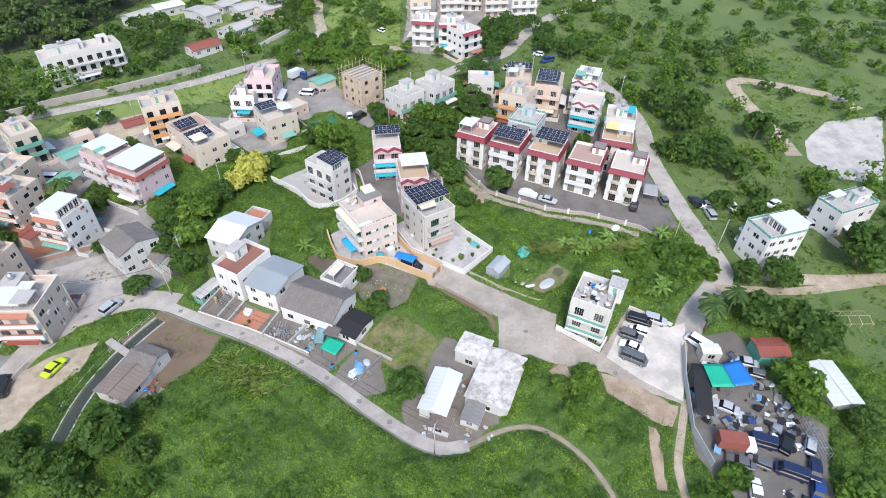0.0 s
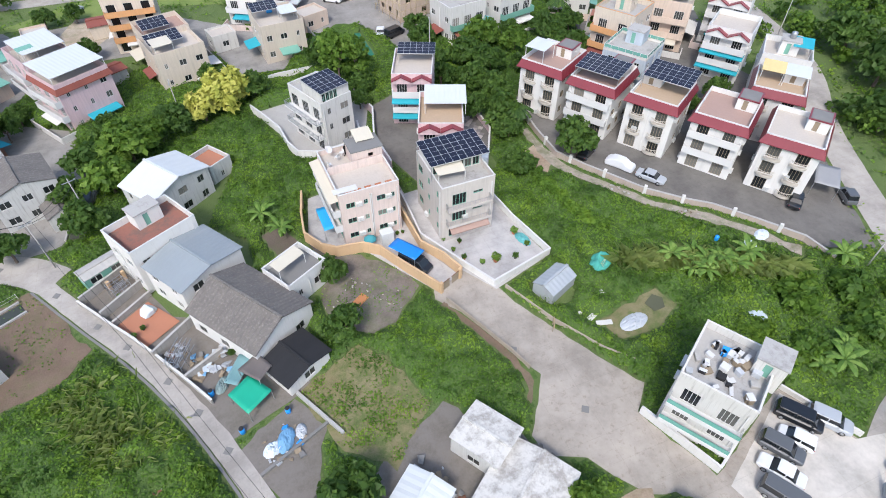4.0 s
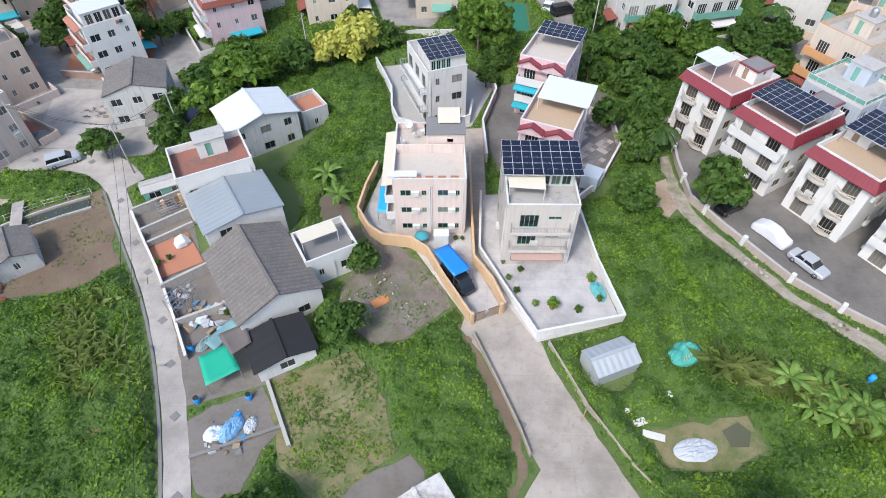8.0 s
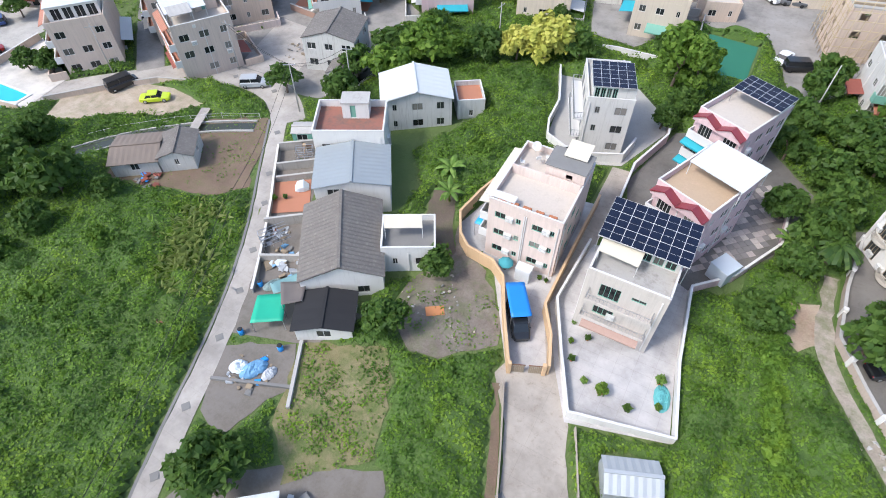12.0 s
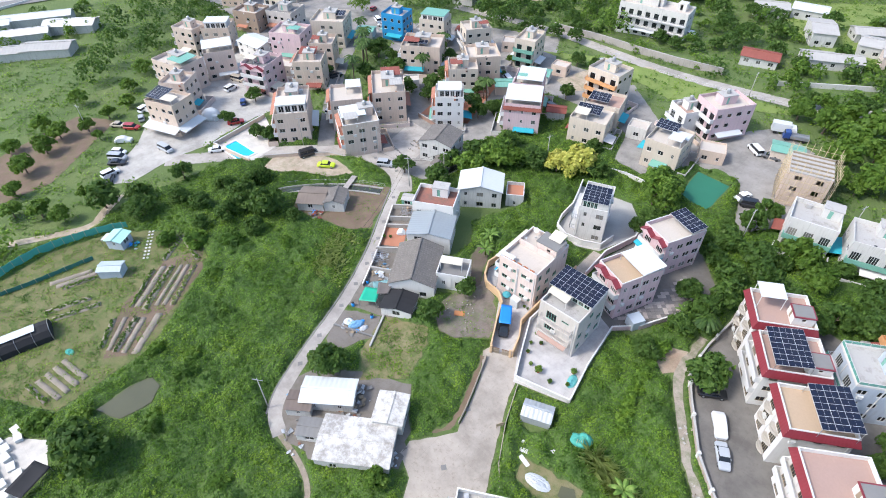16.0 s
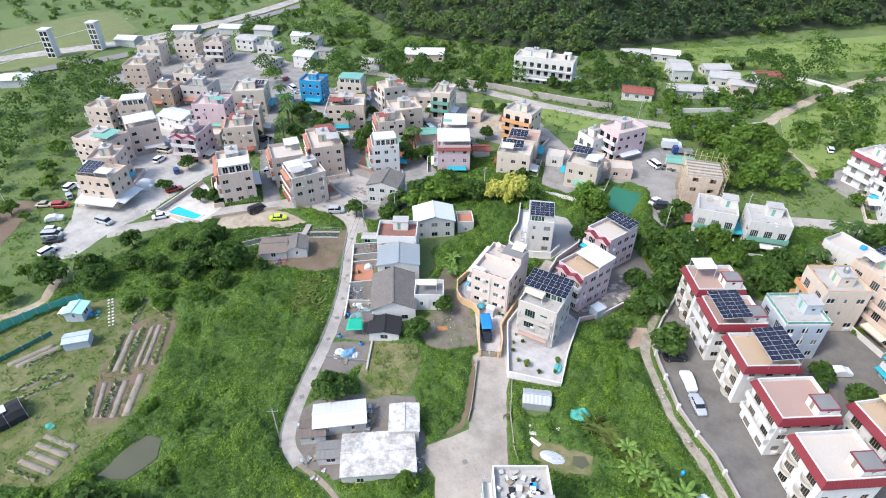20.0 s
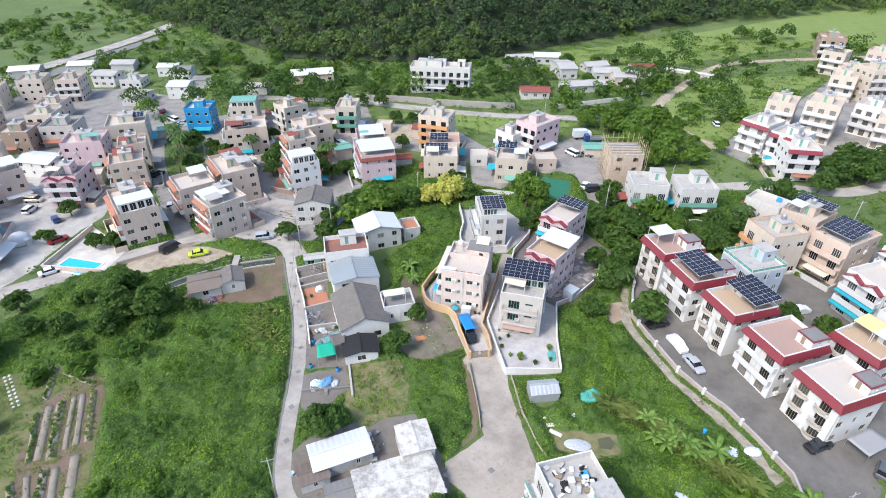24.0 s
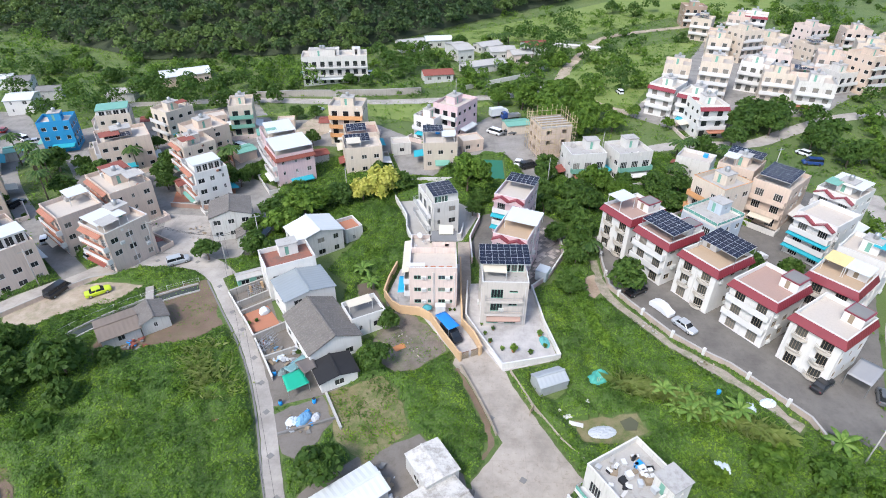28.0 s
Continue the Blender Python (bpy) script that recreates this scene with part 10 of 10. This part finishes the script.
dish(pk, -2.6, 4.2, 8.31)
dish(sb, 1.8, 3.2, 8.31, .45)
tank(pk, 3.0, 4.6, 8.31, .45, 1.0)
for x_, y_ in ((-1.8, 2.9), (-.9, 3.6), (-3.2, 1.6)):
    part("roof_chair", boxes("roof_chair", [(-.25, .25, -.25, .25, .38, .43), (-.25, .25, .21, .25, .43, .85), (-.25, -.21, -.25, -.21, 0, .38), (.21, .25, -.25, -.21, 0, .38), (-.25, -.21, .21, .25, 0, .38), (.21, .25, .21, .25, 0, .38)], TRIM), pk, (x_, y_, 8.32), x_ * 80)
for u_ in (-2.8, -1.4, 0, 1.4, 2.8):
    part("planter", bevel_box("planter", .9, .35, .35, .04, TERRA_POT), pk, (u_, -4.85, 8.32))

# ---- weeds, last ----
def mound(x, y):
    """How high the weeds stand: broad swells, rounded humps with creases between, and long drifts."""
    u, v = .8 * x + .6 * y, .8 * y - .6 * x
    swell = .55 * np.clip(value_noise(x, y, .075, 1), -.4, 1)
    hump = .95 * np.abs(value_noise(x, y, .26, 2)) ** .75 + .5 * np.abs(value_noise(x, y, .62, 3)) ** .8
    return .28 + swell + hump + .25 * np.clip(value_noise(u * .35, v, .3, 4), -.5, 1)


def flat_leaves(p, size, r, up, tip=1.4, lean=None):
    m = len(p)
    nr = r.normal(scale=.5, size=(m, 3))
    nr[:, 2] = np.abs(nr[:, 2]) + up
    if lean is not None:
        nr[:, :2] += lean
    nr /= np.linalg.norm(nr, axis=1)[:, None]
    t = np.cross(nr, r.normal(size=(m, 3)))
    t /= np.linalg.norm(t, axis=1)[:, None]
    b = np.cross(nr, t)
    s = (size * r.uniform(.5, 1.3, m))[:, None]
    return np.stack([p - t * s * tip / 2, p + b * s * .45, p + t * s * tip / 2 + nr * s * .2, p - b * s * .45], 1)


def weeds():
    """Rank weeds and creepers over the unbuilt ground."""
    r = np.random.default_rng(9)
    st = .5
    ax, ay = np.arange(-80, 66, st), np.arange(-100, 64, st)
    X, Y = np.meshgrid(ax, ay)
    free = np.ones(X.shape, bool)
    for k in KEEP_OUT:
        xs, ys = [p[0] for p in k], [p[1] for p in k]
        if max(xs) < -80 or min(xs) > 66 or max(ys) < -100 or min(ys) > 64:
            continue
        free &= ~inside(X, Y, k)
    for ob in bpy.data.objects:
        if ob.parent is None and ob.get("category") in ("house", "building", "shed"):
            x, y = ob.matrix_basis.translation.x, ob.matrix_basis.translation.y
            free &= (X - x) ** 2 + (Y - y) ** 2 > 6
    core = free.copy()
    for dx, dy in ((0, 1), (1, 0), (0, -1), (-1, 0)):
        core &= np.roll(free, (dy, dx), (0, 1))
    # the growth sinks towards paths, walls and standing things
    full = core.astype(float)
    for axis in (0, 1):
        full = sum(np.roll(full, k, axis) for k in range(-2, 3)) / 5
    full = np.where(core, np.clip(full, .15, 1) ** 1.5, 0)
    for ob in bpy.data.objects:
        if ob.parent is None and not ob.get("kind") and ob.get("category") not in ("tree", "shrub", "palm", "banana plant", "pole", "cable"):
            x, y = ob.matrix_basis.translation.x, ob.matrix_basis.translation.y
            i, j = int((y + 100) / st), int((x + 80) / st)
            if 8 < i < len(ay) - 8 and 8 < j < len(ax) - 8:
                w = (slice(i - 5, i + 6), slice(j - 5, j + 6))
                full[w] *= np.clip(np.hypot(X[w] - x, Y[w] - y) / 2.2, .12, 1)
    rise = full * mound(X, Y)
    Z = height(X, Y) + .03 + rise
    gy_, gx_ = np.gradient(rise, st)

    def at(grid, x, y):
        ii, jj = np.round((y + 100) / st).astype(int), np.round((x + 80) / st).astype(int)
        return grid[np.clip(ii, 0, grid.shape[0] - 1), np.clip(jj, 0, grid.shape[1] - 1)]
    n = len(ax)
    i = np.arange((n - 1) * (len(ay) - 1))
    a = (i // (n - 1)) * n + i % (n - 1)
    F = np.stack([a, a + 1, a + n + 1, a + n], 1)
    ok = free.ravel()[F].all(1)
    F = F[ok]
    used, inv = np.unique(F, return_inverse=True)
    me = bpy.data.meshes.new("weed_cover")
    me.from_pydata(np.stack([X.ravel(), Y.ravel(), Z.ravel()], 1)[used].tolist(), [], inv.reshape(-1, 4).tolist())
    me.materials.append(COVER)
    me.shade_smooth()
    tagged(new("weed_cover", me), "low mounded cover of creepers and weeds, darkened as shade between leaves", "weeds", kind="stuff")
    for name, mat, N, size, up, label in (("weed_leaves", WEED, 500000, .265, .7, "bright green weed leaves over the field"), ("tall_weeds", LEAF_S, 90000, .30, .4, "taller leafy weeds in the field")):
        x, y = r.uniform(-80, 65, N), r.uniform(-100, 63, N)
        keep = at(core, x, y)
        if name == "tall_weeds":
            keep &= value_noise(x, y, .28, 6) + .5 * value_noise(x, y, .9, 7) > .15
        x, y = x[keep], y[keep]
        tall = r.uniform(-.03, .13, len(x)) if name == "weed_leaves" else r.uniform(.0, .75, len(x)) * np.clip(value_noise(x, y, .28, 6) + .6, 0, 1) * at(full, x, y)
        p = np.stack([x, y, height(x, y) + .03 + at(full, x, y) * mound(x, y) + tall], 1)
        lean = -1.1 * np.stack([at(gx_, x, y), at(gy_, x, y)], 1)
        tagged(new(name, quads(name, flat_leaves(p, size, r, up, lean=lean), mat)), label, "weeds", kind="stuff")
    # rounded clumps that stand out of the cover
    for name, mat, n, seed, label in (("weed_clumps", LEAF_S, 6500, 1, "rounded clumps of taller weeds"), ("light_clumps", WEED, 6500, 2, "light green clumps of creepers")):
        x, y = r.uniform(-80, 65, n), r.uniform(-100, 63, n)
        keep = at(core, x, y) & (at(full, x, y) > .6) & (value_noise(x, y, .09, 10 + seed) > r.uniform(-.9, .5, n))
        x, y = x[keep], y[keep]
        cs = np.column_stack([x, y, height(x, y) + at(full, x, y) * mound(x, y) + .05, .3 + 1.1 * r.uniform(0, 1, len(x)) ** 2.2])
        tagged(new(name, leaf_cloud(name, cs, 36, .22, mat, seed, .7, 1.5)), label, "weeds", kind="stuff")
    # tufts on the half-bare plots
    for poly, m in (([(-10.9, -19.4), (-2.9, -15.1), (0.2, -20), (2.3, -25.7), (-3.7, -31.4), (-8.5, -26.3)], 9000), ([(-73.2, -69.2), (-75.9, -56.1), (-72.2, -43.5), (-57.3, -32.2), (-50.1, -33.6), (-42.5, -42.7), (-35, -53.4), (-33.8, -69.3), (-43.4, -74.5), (-58.1, -77.9)], 42000), ([(-5.8, -7.7), (-2.9, -2.4), (4.9, -5.6), (6.9, -9.8), (3.4, -13.3), (-4.6, -12.2)], 1500), ([(-48.5, 4.5), (-40.4, 9.4), (-32.6, -4.2), (-51, -12.4)], 2500), ([(22.7, -48.8), (28.2, -54.1), (29.5, -61), (22.6, -65.5), (19.3, -62.8), (20, -51.7)], 900)):
        xs, ys = [p[0] for p in poly], [p[1] for p in poly]
        x, y = r.uniform(min(xs), max(xs), m), r.uniform(min(ys), max(ys), m)
        ok = inside(x, y, poly) & (value_noise(x, y, .7, 8) > r.uniform(-.5, .7, m))
        x, y = x[ok], y[ok]
        p = np.stack([x, y, height(x, y) + r.uniform(.08, .3, len(x))], 1)
        tagged(new("plot_weeds", quads("plot_weeds", flat_leaves(p, .2, r, .6), WEED)), "sparse weeds on the bare plot", "weeds", kind="stuff")
    # further off
    x, y = r.uniform(-230, 180, 24000), r.uniform(-110, 240, 24000)
    ok = ~((x > -80) & (x < 65) & (y < 63))
    for k in KEEP_OUT:
        ok &= ~inside(x, y, k)
    for hx, hy, hr in FOOT:
        ok &= (x - hx) ** 2 + (y - hy) ** 2 > hr ** 2
    x, y = np.repeat(x[ok], 9), np.repeat(y[ok], 9)
    x, y = x + r.normal(scale=.8, size=len(x)), y + r.normal(scale=.8, size=len(y))
    p = np.stack([x, y, height(x, y) + r.uniform(0, .7, len(x))], 1)
    tagged(new("rough_grass", quads("rough_grass", flat_leaves(p, .5, r, .7), WEED)), "rough green grass and weeds further off", "weeds", kind="stuff")


far_woods()
weeds()
